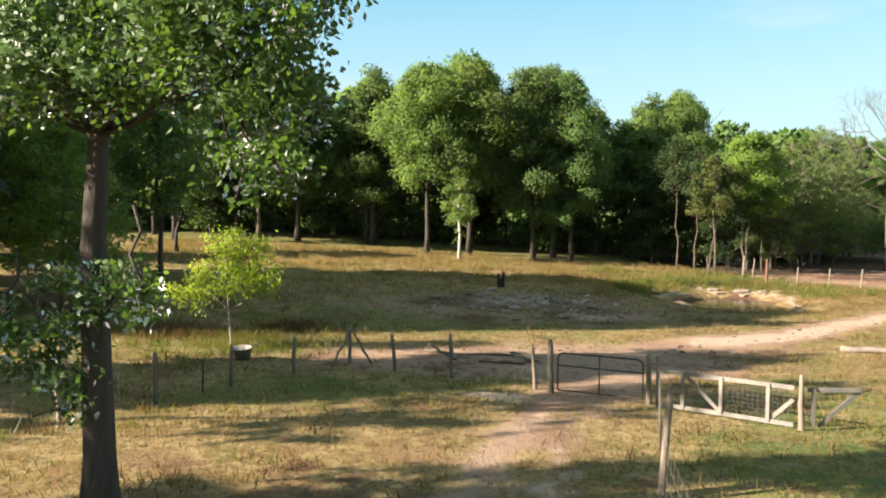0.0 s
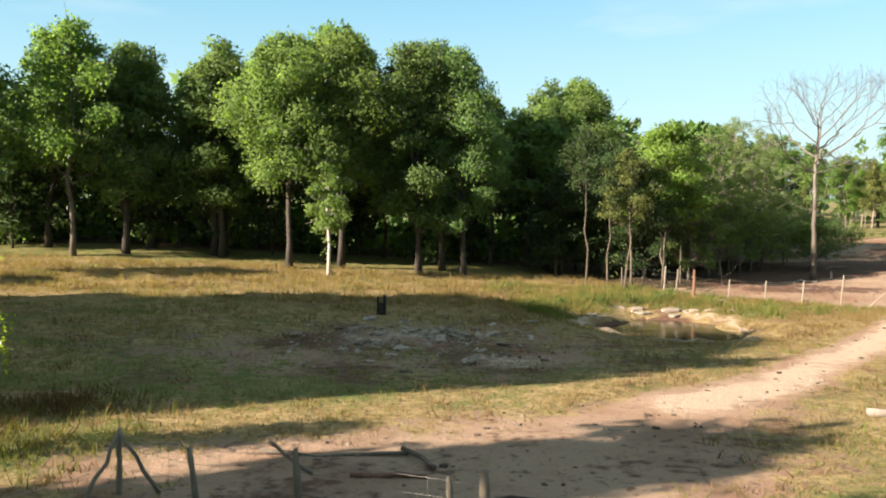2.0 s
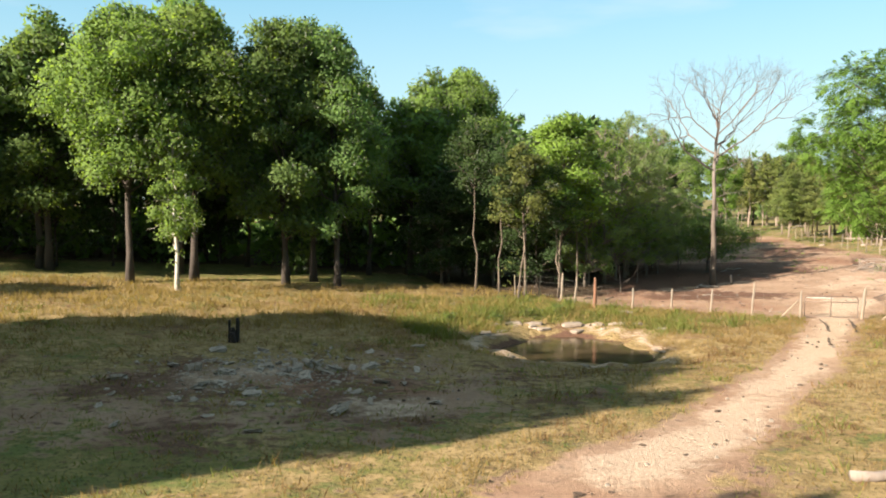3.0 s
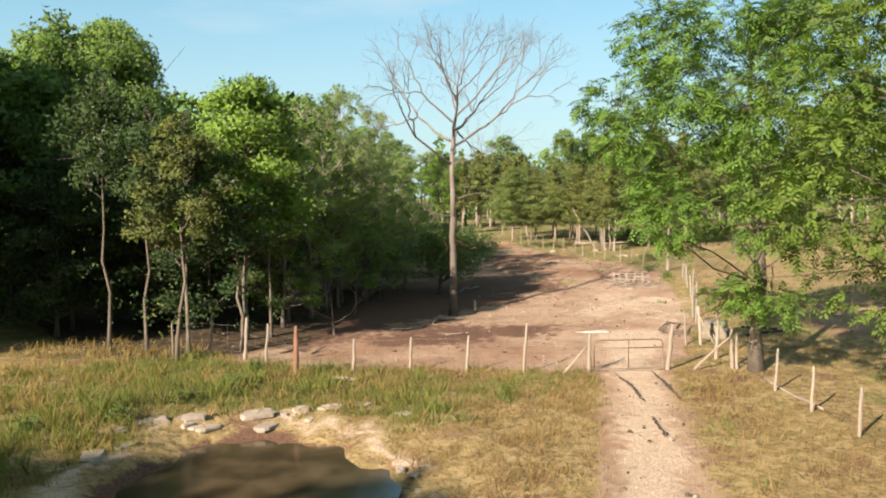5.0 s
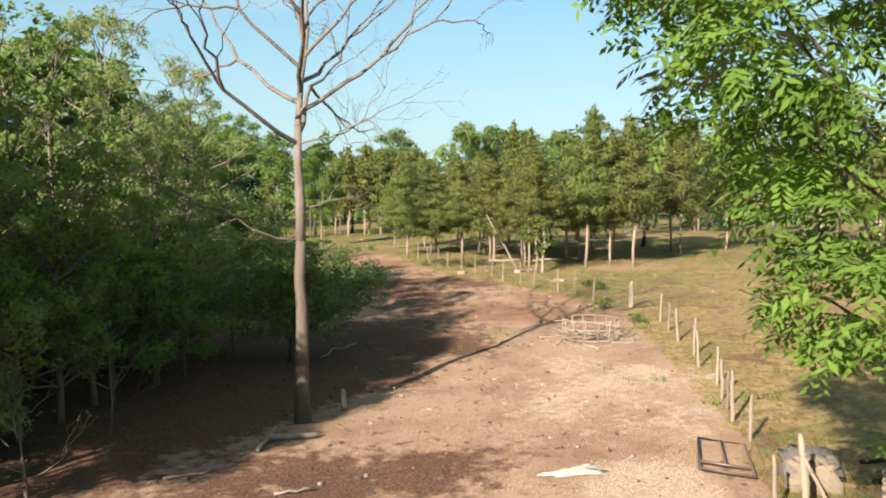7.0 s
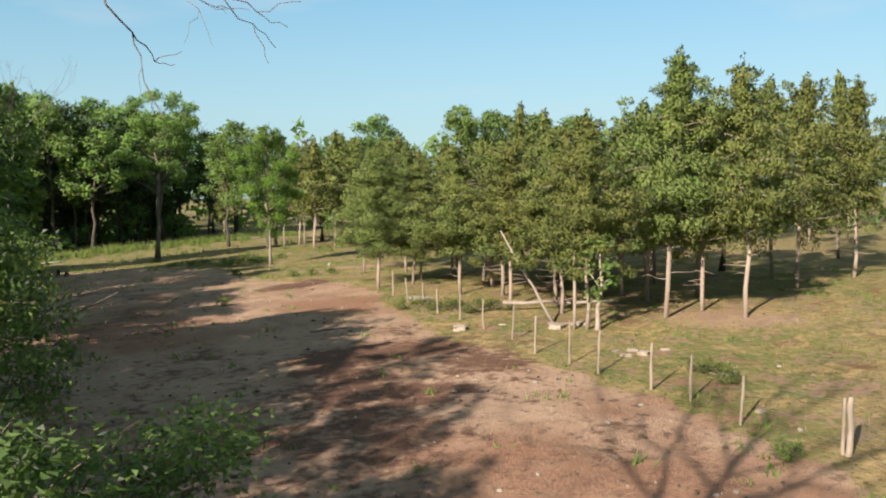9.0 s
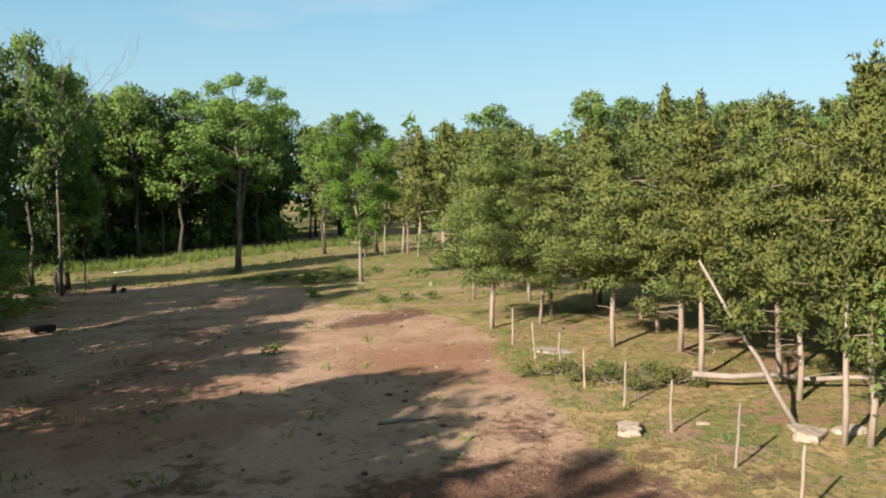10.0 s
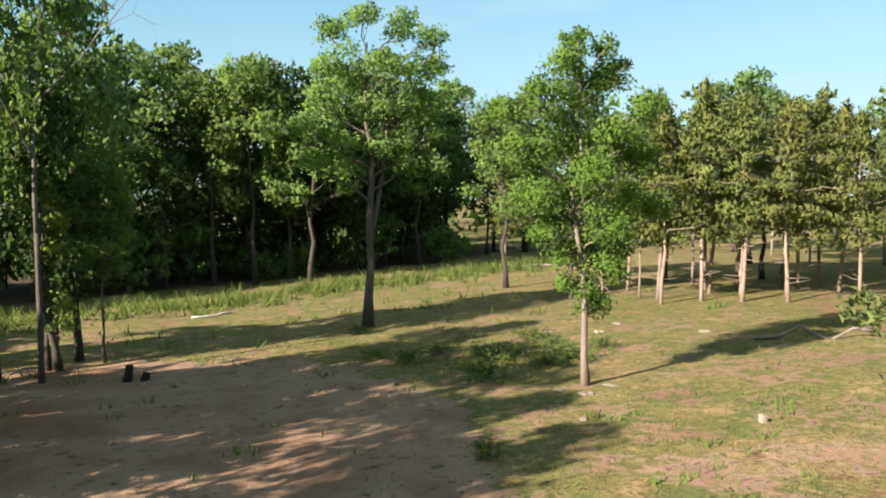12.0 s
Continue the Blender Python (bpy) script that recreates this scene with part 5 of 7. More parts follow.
# oak beside the yard
OAK = [(0.1, -0.9, 6.9, 0.7, 0.8), (-0.8, -0.7, 6.8, 0.7, 0.8), (0.87, -1.16, 6.79, 0.63, 0.8), (0.0, -0.7, 7.7, 0.9, 0.8), (1.66, -1.67, 7.14, 0.63, 0.8), (0.2, 0.3, 8.4, 1.2, 0.8), (-1.4, 0.6, 8.5, 1.2, 0.8), (1.91, -1.81, 8.1, 0.97, 0.8), (2.84, -2.48, 7.38, 0.69, 0.85), (2.67, -1.88, 6.77, 0.61, 0.9), (2.5, -2.48, 8.33, 0.78, 0.8), (0.44, 0.77, 9.87, 1.29, 0.8), (1.78, -1.7, 9.64, 1.16, 0.8), (0.44, -0.52, 11.35, 1.39, 0.8), (2.24, -1.01, 9.37, 0.95, 0.8), (0.73, -0.17, 12.52, 1.17, 0.8), (2.67, -1.53, 8.94, 0.78, 0.8),
       (-0.5, -0.2, 3.6, 0.55, 0.9), (-0.9, 0.1, 2.9, 0.55, 0.9), (0.52, -0.48, 3.94, 0.49, 0.8), (-1.5, 0.2, 3.1, 0.6, 0.8), (-0.35, -0.35, 2.4, 0.4, 0.9), (0.94, -0.74, 3.82, 0.33, 0.8), (1.14, -0.54, 7.26, 0.75, 0.85), (0.3, 0.2, 7.4, 0.8, 0.8), (-0.6, -0.4, 7.4, 0.8, 0.8), (3.36, -1.7, 7.81, 0.56, 0.85), (3.01, -1.53, 7.21, 0.61, 0.85), (3.19, -1.88, 6.6, 0.52, 0.9), (2.58, -1.53, 6.34, 0.48, 0.9), (3.06, -1.62, 5.91, 0.43, 0.9), (2.71, -1.7, 5.52, 0.36, 0.9), (2.32, -1.62, 5.99, 0.36, 0.9), (1.78, -1.61, 7.41, 0.72, 0.85),
       (0.73, -0.07, 7.96, 0.87, 0.8), (-1.2, 0.3, 7.4, 0.9, 0.8), (-2.0, 0.3, 7.1, 0.8, 0.8), (-1.7, -0.2, 6.5, 0.5, 0.8), (-0.6, 0.3, 6.7, 0.45, 0.8), (1.91, -1.19, 6.69, 0.35, 0.9)]
oak = make_broadleaf(13.8, 9.4, 4.0, 700, OAK_LEAF, BARK_DARK, 0.285, 4, 54, 38, 0.26, (0.115, 0.078), limb=0.2, upright=True, name="oak_tree", label="large dark-barked oak with leafy shoots on its trunk", category="tree", given=OAK)
plant(oak, -5.05, 12.7, 1.0, turn=0)

# yellow-green sapling
SAPLING = [(-1.7, -0.2, 2.0, 0.5, 0.85), (-1.1, 0.2, 2.3, 0.55, 0.85), (-0.7, -0.2, 2.9, 0.55, 0.85), (-0.2, 0.2, 3.3, 0.6, 0.85), (0.1, -0.1, 3.9, 0.5, 0.9), (0.5, 0.3, 3.4, 0.6, 0.85), (1.0, -0.2, 2.9, 0.6, 0.85), (1.3, 0.1, 2.4, 0.45, 0.85), (0.6, 0, 2.5, 0.55, 0.8), (0.1, -0.3, 2.6, 0.5, 0.8), (-0.3, 0.4, 2.2, 0.4, 0.8), (0.1, 0, 4.3, 0.28, 1.0), (0.8, 0.3, 3.8, 0.4, 0.9), (-0.5, 0.1, 3.8, 0.4, 0.9), (-1.3, -0.5, 1.8, 0.35, 0.8)]
sap = make_broadleaf(4.5, 1.3, 1.45, 710, SAPLING_LEAF, BARK_PALE, 0.055, 14, 70, 17, 0.26, (0.16, 0.06), crook=0.015, name="sapling_tree", label="young yellow-green tree with two thin stems", category="tree", given=[(lx * 1.08, ly, lz, r * 1.15, 0.95) for lx, ly, lz, r, flat in SAPLING])
plant(sap, -7.75, 32.1, 1.0, turn=0)

# dead tree in the corral
dead = make_bare(15, 8.4, 3.1, 723, 0.195, "tall bleached dead tree without leaves", limbs=12, rise=0.66, side=((5.2, 2.4, 2.9), (7.6, 0.0, 2.0), (7.9, -0.8, 1.8), (6.0, -0.6, 0.9)))
plant(dead, 36.9, 71.4, 1.0, turn=20)
snag = make_bare(11, 6.5, 3.2, 722, 0.12, "grey dead snag above the treetops", name="dead_snag", limbs=5)
plant(snag, 26.6, 83.8, 1.1, 0.88, turn=0)
plant(snag, 91, 152, 1.1, turn=140)

# walnut trees beside the gate
WALNUT = [(-5.0, 2.6, 9.9, 1.34, 0.75), (-3.7, 2.7, 8.2, 1.23, 0.75), (-2.1, 2.8, 7.6, 1.12, 0.75), (-6.0, -1.2, 9.8, 1.20, 0.75), (-5.8, -0.6, 5.8, 1.23, 0.75), (-4.8, 0.6, 6.6, 1.12, 0.75), (-2.7, 1.8, 5.2, 1.01, 0.75), (-2.6, -1.2, 3.1, 0.95, 0.75), (-1.5, -1.7, 2.7, 0.90, 0.75), (-0.7, 0.6, 3.0, 0.84, 0.75), (-5.2, -4.2, 7.0, 1.46, 0.75),
          (-4.0, -1.0, 8.6, 1.34, 0.75), (-2.6, 0.0, 12.4, 1.90, 0.75), (-4.6, 0.6, 11.8, 1.68, 0.75), (-0.6, -0.9, 13.4, 1.90, 0.75), (-2.1, -2.8, 11.8, 1.79, 0.75), (1.4, -0.9, 12.0, 1.90, 0.75), (1.5, 1.8, 10.4, 1.68, 0.75), (2.7, -2.4, 9.4, 1.68, 0.75), (0.4, -3.8, 9.4, 1.68, 0.75), (-2.6, -4.2, 9.8, 1.68, 0.75), (3.0, 0.4, 8.4, 1.57, 0.75),
          (-4.8, -2.8, 9.0, 1.46, 0.75), (-3.2, 1.0, 10.4, 1.46, 0.75), (-5.9, 0.9, 8.4, 1.23, 0.75), (1.9, -3.3, 7.4, 1.34, 0.75), (-1.5, -3.0, 7.2, 1.23, 0.75), (-4.2, -2.6, 5.6, 1.12, 0.75), (0.4, -2.0, 5.0, 1.01, 0.75)]
walnut = make_broadleaf(14.5, 4.2, 5.0, 730, WALNUT_LEAF, BARK, 0.24, 4, 30, 28, 0.44, (0.165, 0.068), lean=-1.6, limb=0.2, fronds=6, name="walnut_tree", label="big walnut tree with drooping bright green leaves", category="tree", given=WALNUT)
plant(walnut, 38.2, 54.1, 1.0, turn=0)
walnut2 = make_broadleaf(14.5, 3.2, 5.4, 731, WALNUT_LEAF, BARK, 0.26, 19, 10, 24, 0.48, (0.175, 0.070), limb=0.25, fronds=5, name="walnut_tree", label="leafy walnut tree with low hanging boughs", category="tree")
plant(walnut2, 33.4, 44.6, 1.0, turn=0)

# low drooping tree and tangled bush beside the corral
bushy = make_broadleaf(6.0, 1.4, 3.0, 740, WOOD_LEAF, BARK, 0.13, 18, 30, 17, 0.32, (0.15, 0.085), corners=3, crook=0.02, name="leaning_tree", label="low tree with dense drooping green boughs", category="tree", extra=[(3.0, 0.6, 3.9, 1.0, 0.7), (4.2, 1.0, 4.1, 1.0, 0.7), (4.9, 1.6, 3.9, 0.9, 0.7), (5.4, 2.2, 3.6, 0.7, 0.7), (4.6, 1.2, 3.1, 0.9, 0.8), (3.6, 0.5, 3.0, 0.9, 0.8), (5.1, 2.0, 3.0, 0.6, 0.8), (2.0, -0.6, 2.8, 0.8, 0.7)])
plant(bushy, 41.0, 78.5, 1.0, 0.74, turn=0)
plant(bushy, 44.5, 88.5, 1.0, turn=120)
plant(bushy, 36.5, 83.0, 1.1, turn=230)
plant(EDGE[0], 53.8, 120.0, 1.0, 0.52)
plant(EDGE[0], 55.0, 127.0, 1.0, 0.5)

# cedars on the slope
for i, (x, y, h, r) in enumerate([(67.4, 89.5, 8.6, 2.1), (71.3, 88.4, 11.2, 2.7), (73.7, 88.1, 9.4, 2.3), (73.4, 85.9, 10.6, 2.4), (82.6, 88.0, 10.7, 2.6), (74.3, 91.3, 9.5, 2.4), (75.6, 93.6, 9.0, 2.4), (71.2, 94.2, 8.2, 2.2), (70.2, 96.2, 7.8, 2.2), (71.3, 107.7, 8.4, 2.7), (78, 113, 8.8, 2.4),
                                  (77.2, 107.6, 8.4, 2.6), (84.0, 118.2, 8.8, 2.4), (73.3, 106.9, 7.2, 2.0), (75.1, 108.2, 7.6, 2.1), (71.7, 101.2, 7.9, 2.5), (76.8, 104.5, 8.6, 2.6), (79.4, 109.4, 8.0, 2.4), (72.4, 98.8, 8.2, 2.5), (76.6, 115.9, 8.0, 2.1), (69.6, 92.6, 7.6, 2.0),
                                  (86, 91, 11.2, 2.6), (89.1, 87.8, 11, 2.5), (77.4, 90.5, 9.5, 2.3), (75.2, 97.3, 8.6, 2.4), (79, 100.5, 9, 2.5), (74.9, 101.9, 8.2, 2.4), (80.5, 95.0, 9.4, 2.5), (84.6, 98, 9.6, 2.5), (83, 104, 9.2, 2.5), (86.5, 110, 9.0, 2.5), (89, 103.5, 9.4, 2.5),
                                  (94.6, 148.3, 11.0, 3.0), (95.8, 145.9, 11.4, 3.0), (98.6, 148.5, 11.2, 3.0), (99.5, 146.8, 11.0, 3.0), (98.8, 142.4, 9.6, 2.8), (103.4, 146.2, 10.5, 3.0), (103.9, 143.6, 10, 2.9), (101.4, 140.0, 9.2, 2.8), (96.1, 153.4, 10.5, 2.8), (101, 153, 11, 2.4), (106, 150, 11, 2.4), (108, 140, 10, 2.4), (107, 134, 9.5, 2.4), (100.7, 179.2, 8.4, 2.6)]):
    close = x < 72.6 and y < 112
    h *= 1.12 if x > 92 and y > 138 and y < 160 else 1.0
    plant(CEDARS_FINE[0] if (x, y) in ((71.3, 107.7), (73.3, 106.9)) else CEDARS_NEAR[i % 2] if close else (CEDARS_FAR[i % 2] if x > 92 else CEDARS[i % 4]), x, y, r / 2.5, h / 9.0)
rng2 = np.random.default_rng(21)
spots = []
while len(spots) < 38:
    x, y = rng2.uniform(84, 150), rng2.uniform(78, 185)
    if (y > 112 and x < 104) or y > 110 + (x - 90) * 2.2 or y < 84 - (x - 84) * 0.2:
        continue
    if y < 134 and 84 < x < 100 and y > 112:
        continue
    if any((x - a_) ** 2 + (y - b_) ** 2 < 26 for a_, b_ in spots):
        continue
    spots.append((x, y))
    plant(CEDARS_FAR[int(rng2.integers(0, 2))], x, y, rng2.uniform(1.0, 1.35), rng2.uniform(1.05, 1.45) * (1.0 if x < 104 else 1.22), float(rng2.uniform(0, 360)))

# single trees in the far clearing
FORKED = [(-1.8, 0, 9.5, 1.22, 0.8), (1.5, 0.5, 9.2, 1.10, 0.8), (-2.3, 0.5, 11.5, 1.34, 0.8), (0.3, -0.3, 11.2, 1.22, 0.8), (2.4, 0, 11.3, 1.46, 0.8), (-1.2, -0.4, 13.4, 1.34, 0.8), (1.0, 0.6, 13.6, 1.34, 0.8), (2.9, 0.2, 13.4, 1.34, 0.8), (3.4, -0.3, 14.9, 1.10, 0.8), (1.8, 0.2, 15.6, 1.22, 0.8), (-0.2, 0, 15.7, 1.10, 0.8), (-2.0, 0.3, 15.0, 0.98, 0.8), (0, 1.4, 12.5, 1.22, 0.8), (0.5, -1.5, 13, 1.22, 0.8), (-2.7, 0.2, 8.3, 0.95, 0.8), (2.2, 0.0, 8.3, 0.95, 0.8), (3.7, 0.2, 11.8, 1.15, 0.8), (-3.1, 0.0, 10.2, 1.05, 0.8), (4.0, 0.0, 13.7, 0.95, 0.8), (0.5, 0.0, 9.4, 1.0, 0.8), (-0.7, 0.5, 8.2, 0.75, 0.8), (4.0, 0.1, 10.0, 0.7, 0.8)]
plant(snag, 61.8, 143.2, 1.0, 1.45, turn=60)
YOUNG = [(0.3, 0.2, 2.6, 0.55, 0.9), (-0.4, 0.1, 3.2, 0.65, 0.9), (0.5, -0.3, 3.6, 0.7, 0.9), (-0.2, 0.5, 4.2, 0.75, 0.9), (0.9, 0.2, 4.6, 0.8, 0.85), (-1.0, 0.3, 4.9, 0.75, 0.85), (0.2, -0.8, 5.2, 0.8, 0.85), (1.7, -0.4, 5.9, 0.85, 0.8), (-1.8, 0.4, 6.1, 0.85, 0.8), (0.2, 1.2, 6.3, 0.9, 0.8), (-0.6, -1.1, 6.7, 0.85, 0.8), (2.1, 0.4, 7.3, 0.85, 0.8), (-2.3, -0.1, 7.6, 0.8, 0.8),
         (0.8, -0.6, 7.7, 0.95, 0.8), (-0.9, 0.8, 8.0, 0.95, 0.8), (1.9, -0.3, 8.8, 0.8, 0.8), (-2.6, 0.5, 8.7, 0.6, 0.8), (-1.6, -0.3, 9.2, 0.8, 0.8), (0.4, 0.6, 9.4, 0.9, 0.8), (1.2, 0.1, 10.1, 0.7, 0.8), (-0.7, 0, 10.4, 0.75, 0.85), (-0.4, 0.1, 11.2, 0.45, 0.9), (0.5, -0.2, 10.9, 0.45, 0.9)]
plant(make_broadleaf(11.6, 3.2, 2.7, 750, WALNUT_LEAF, BARK_PALE, 0.13, 4, size=(0.14, 0.095), cover=0.72, sub=8, given=[(lx, ly, lz, r * 1.18, flat) for lx, ly, lz, r, flat in YOUNG], name="young_oak_tree", label="young oak with a pale stem in a clearing", category="tree"), 78.3, 130.7, 1.0, turn=0)
forked = plant(make_broadleaf(16.4, 8.0, 4.0, 751, LIGHT_LEAF, BARK, 0.26, 17, size=(0.22, 0.16), cover=0.62, sub=7, given=FORKED, name="forked_tree", label="tall forked tree with an open crown", category="tree"), 77.2, 149.8, 1.0, turn=0)
rng_f = np.random.default_rng(752)
part("stem", Shape().tube(bend((0.08, 0.0, 3.9), (1.5, 0.1, 12.8), rng_f, 8, 0.03), np.linspace(0.17, 0.04, 8), 8, True, 0.06, rng_f), BARK, forked)
for proto, x, y, s, sz in [(MIDS[0], 60.2, 144.2, 0.75, 1.17), (FARDARK[1], 62.0, 146.0, 0.6, 0.8), (MIDS[0], 63.2, 148, 0.8, 1.08), (FARDARK[0], 56.5, 145.5, 0.85, 1.1), (CEDARS_FAR[0], 93.4, 146.4, 1.1, 1.25), (CEDARS_FAR[1], 100, 150.5, 1.25, 1.45), (CEDARS_FAR[0], 97.2, 144.2, 1.15, 1.3), (CEDARS_FAR[1], 105.6, 146.8, 1.2, 1.4), (MIDS[0], 105.5, 153.5, 1, 0.82), (MIDS[0], 112, 156, 1.1, 0.86), (MIDS[1], 119, 150, 1.1, 1.06), (MIDS[0], 127, 152, 1.2, 1.11), (MIDS[0], 133.5, 158.5, 1.3, 1.14), (MIDS[1], 140, 150, 1.2, 1.06), (MIDS[0], 146, 162, 1.3, 1.11), (MIDS[0], 118, 166, 1.2, 1.11), (MIDS[0], 120, 138, 1, 0.97), (MIDS[0], 131, 140, 1.1, 1.02), (MIDS[0], 128, 122, 1, 0.97), (MIDS[0], 140, 132, 1.1, 1.06), (THIN[0], 64.2, 147.0, 0.9, 0.8), (THIN[0], 62.3, 147.2, 0.8, 0.74), (MIDS[0], 95.5, 157.5, 0.9, 0.86), (MIDS[0], 101.8, 157, 0.95, 0.77), (MIDS[0], 107.5, 153.5, 0.9, 0.80), (MIDS[1], 91.2, 161, 0.9, 0.85), (MIDS[0], 88, 95.2, 0.8, 0.66), (MIDS[0], 82.4, 101, 0.7, 0.56), (MIDS[1], 88.6, 107, 0.75, 0.60), (MIDS[0], 56, 175, 1, 1.00), (MIDS[1], 73.7, 178.5, 1, 1.08), (MIDS[1], 76.8, 177.5, 1.1, 1.16), (MIDS[1], 81.3, 177, 1.15, 0.95), (FARDARK[0], 77.5, 183.5, 1.3, 1.25), (FARDARK[1], 83, 184, 1.2, 1.12), (FARDARK[1], 71, 183, 1.2, 1.1), (FARDARK[0], 88, 185, 1.2, 1.0), (FARDARK[1], 94, 189, 1.2, 1.0), (MIDS[0], 86, 188, 1.4, 1.30), (MIDS[1], 94.6, 186, 1.15, 1.15), (MIDS[0], 100.5, 192, 1.3, 1.25), (MIDS[0], 67, 178, 1.25, 1.25), (MIDS[0], 61, 176, 1.3, 1.25), (MIDS[0], 72, 187, 1.4, 1.35), (MIDS[0], 93, 195, 1.4, 1.30), (MIDS[0], 80, 192, 1.4, 1.35), (MIDS[0], 112, 196, 1.3, 1.20)]:
    plant(proto, x, y, s, sz)

VINE = [(0.1 * math.cos(2.4 * i), 0.1 * math.sin(2.4 * i), 1.8 + 0.62 * i, 0.62 + 0.22 * math.sin(1.7 * i), 0.9) for i in range(13)]
plant(make_broadleaf(10.5, 1.5, 1.1, 755, EDGE_LEAF, BARK_DARK, 0.16, 4, size=(0.22, 0.16), cover=0.6, sub=6, given=VINE, name="vine_tree", label="tall stem wrapped in bright green vine leaves", category="tree"), 62.4, 145.8, 1.0, turn=0)
rng_w = np.random.default_rng(19)
edge_trees = []
while len(edge_trees) < 30:
    x = rng_w.uniform(52, 100)
    y = 171 + (x - 60) * 0.33 + rng_w.uniform(7, 17)
    if any((x - a_) ** 2 + (y - b_) ** 2 < 5.5 for a_, b_ in edge_trees):
        continue
    edge_trees.append((x, y))
    k = rng_w.uniform(0.9, 1.3)
    plant(UNDER[len(edge_trees) % 2], x, y, k, k * rng_w.uniform(0.9, 1.2), float(rng_w.uniform(0, 360)))

# Unseen trees, added to keep the low sun off the far wood's edge.
for x, y, sz in [(44, 166.5, 1.05), (48, 169, 1.1), (52.5, 173, 1.05), (40, 169, 1.15), (46, 175, 1.1), (53, 179, 1.1), (42, 179, 1.1), (36, 174, 1.1)]:
    tagged(plant(SHADE[int(x) % 2], x, y, 1.1, sz), "unseen leafy tree added to shade the far wood", "tree", "far trees")

# trees west of the corral and the clearing
for i, (x, y, s_, sz) in enumerate([(40.5, 85.5, 0.75, 0.62), (43.5, 92.5, 0.8, 0.70), (46.2, 97.5, 0.8, 0.62), (47.5, 104.5, 0.8, 0.5), (49.5, 111.5, 0.85, 0.58), (51.6, 118.5, 0.9, 0.84), (53.4, 127.0, 0.95, 0.98), (55.6, 136.5, 0.95, 1.0), (54.6, 131.8, 0.9, 0.95), (51.0, 122.6, 0.9, 0.9), (45.0, 108.0, 0.9, 0.64), (46.5, 116.0, 0.9, 0.78), (48.0, 125.0, 0.9, 0.9), (41.0, 98.5, 0.9, 0.6), (37.5, 90.5, 0.9, 0.75), (50.0, 135.0, 1.0, 0.95)]):
    low_edge = (x, y) in ((40.5, 85.5), (43.5, 92.5), (37.5, 90.5))
    if low_edge:
        plant(EDGE[2 - i % 2], x, y, 1.05, {40.5: 1.04, 43.5: 0.95}.get(x, 0.9))
    else:
        plant(FARDARK[i % 2] if y > 116 else (WOODS[i % 4], LIGHTS[i % 2])[i % 5 == 2], x, y, s_, sz)

# ---- far woods: one belt all round ----
def far_woods():
    rng = np.random.default_rng(31)
    cs, ax, out = [], [], []
    trunks = Shape()
    for _ in range(360):
        a = rng.uniform(0, 2 * np.pi)
        d = rng.uniform(118, 190)
        x, y = 50 + d * math.cos(a) * 0.95, 95 + d * math.sin(a)
        if y < 75 and -35 < x < 120 and y > -20 and x < 70:
            continue
        z, h, r = gz(x, y), rng.uniform(13, 20), rng.uniform(3.4, 5.6)
        trunks.tube([(x, y, z - 0.3), (x, y, z + h * 0.7)], [0.25, 0.08], 5, False)
        k = 17
        dd = rng.normal(size=(k, 3))
        dd /= np.linalg.norm(dd, axis=1)[:, None]
        cc = np.array([x, y, z + h * 0.5]) + dd * np.array([r, r, h * 0.50]) * rng.uniform(0.75, 1.05, k)[:, None]
        idx = np.repeat(np.arange(k), 6)
        cs.append(cc[idx] + rng.normal(size=(len(idx), 3)) * 0.75)
        ax.append(dd[idx] + rng.normal(size=(len(idx), 3)))
        out.append(dd[idx] + 0.4 * rng.normal(size=(len(idx), 3)))
    root = thing("far_woods", 0, 0, "distant belt of green woodland", "woods", kind="stuff", z=0)
    ob = new("far_crowns", leaf_mesh("far_crowns", np.concatenate(cs), np.concatenate(ax), 1.8, 1.5, WOOD_LEAF, rng, out=np.concatenate(out), corners=3))
    ob.parent = root
    part("far_trunks", trunks, BARK_DARK, root)


far_woods()

# ---- undergrowth along the wood ----
rng3 = np.random.default_rng(41)
bushes = []
while len(bushes) < 52:
    x, y = rng3.uniform(-40, 100), rng3.uniform(74, 192)
    if not inside(np.array(x), np.array(y), WOOD):
        continue
    if inside(np.array(x), np.array(y - 16), WOOD) and inside(np.array(x + 14), np.array(y - 4), WOOD):
        continue
    if not inside(np.array(x), np.array(y - 3.0), WOOD) and x < 20 or (13 < x < 36 and y < 103):
        continue
    if any((x - a_) ** 2 + (y - b_) ** 2 < 5 for a_, b_ in bushes):
        continue
    bushes.append((x, y))
    k = rng3.uniform(0.7, 1.5) * (1.5 if x > 44 else 1.0)
    plant(BUSH[int(rng3.integers(0, 2))], x, y, k, k * rng3.uniform(0.7, 1.2), float(rng3.uniform(0, 360)))


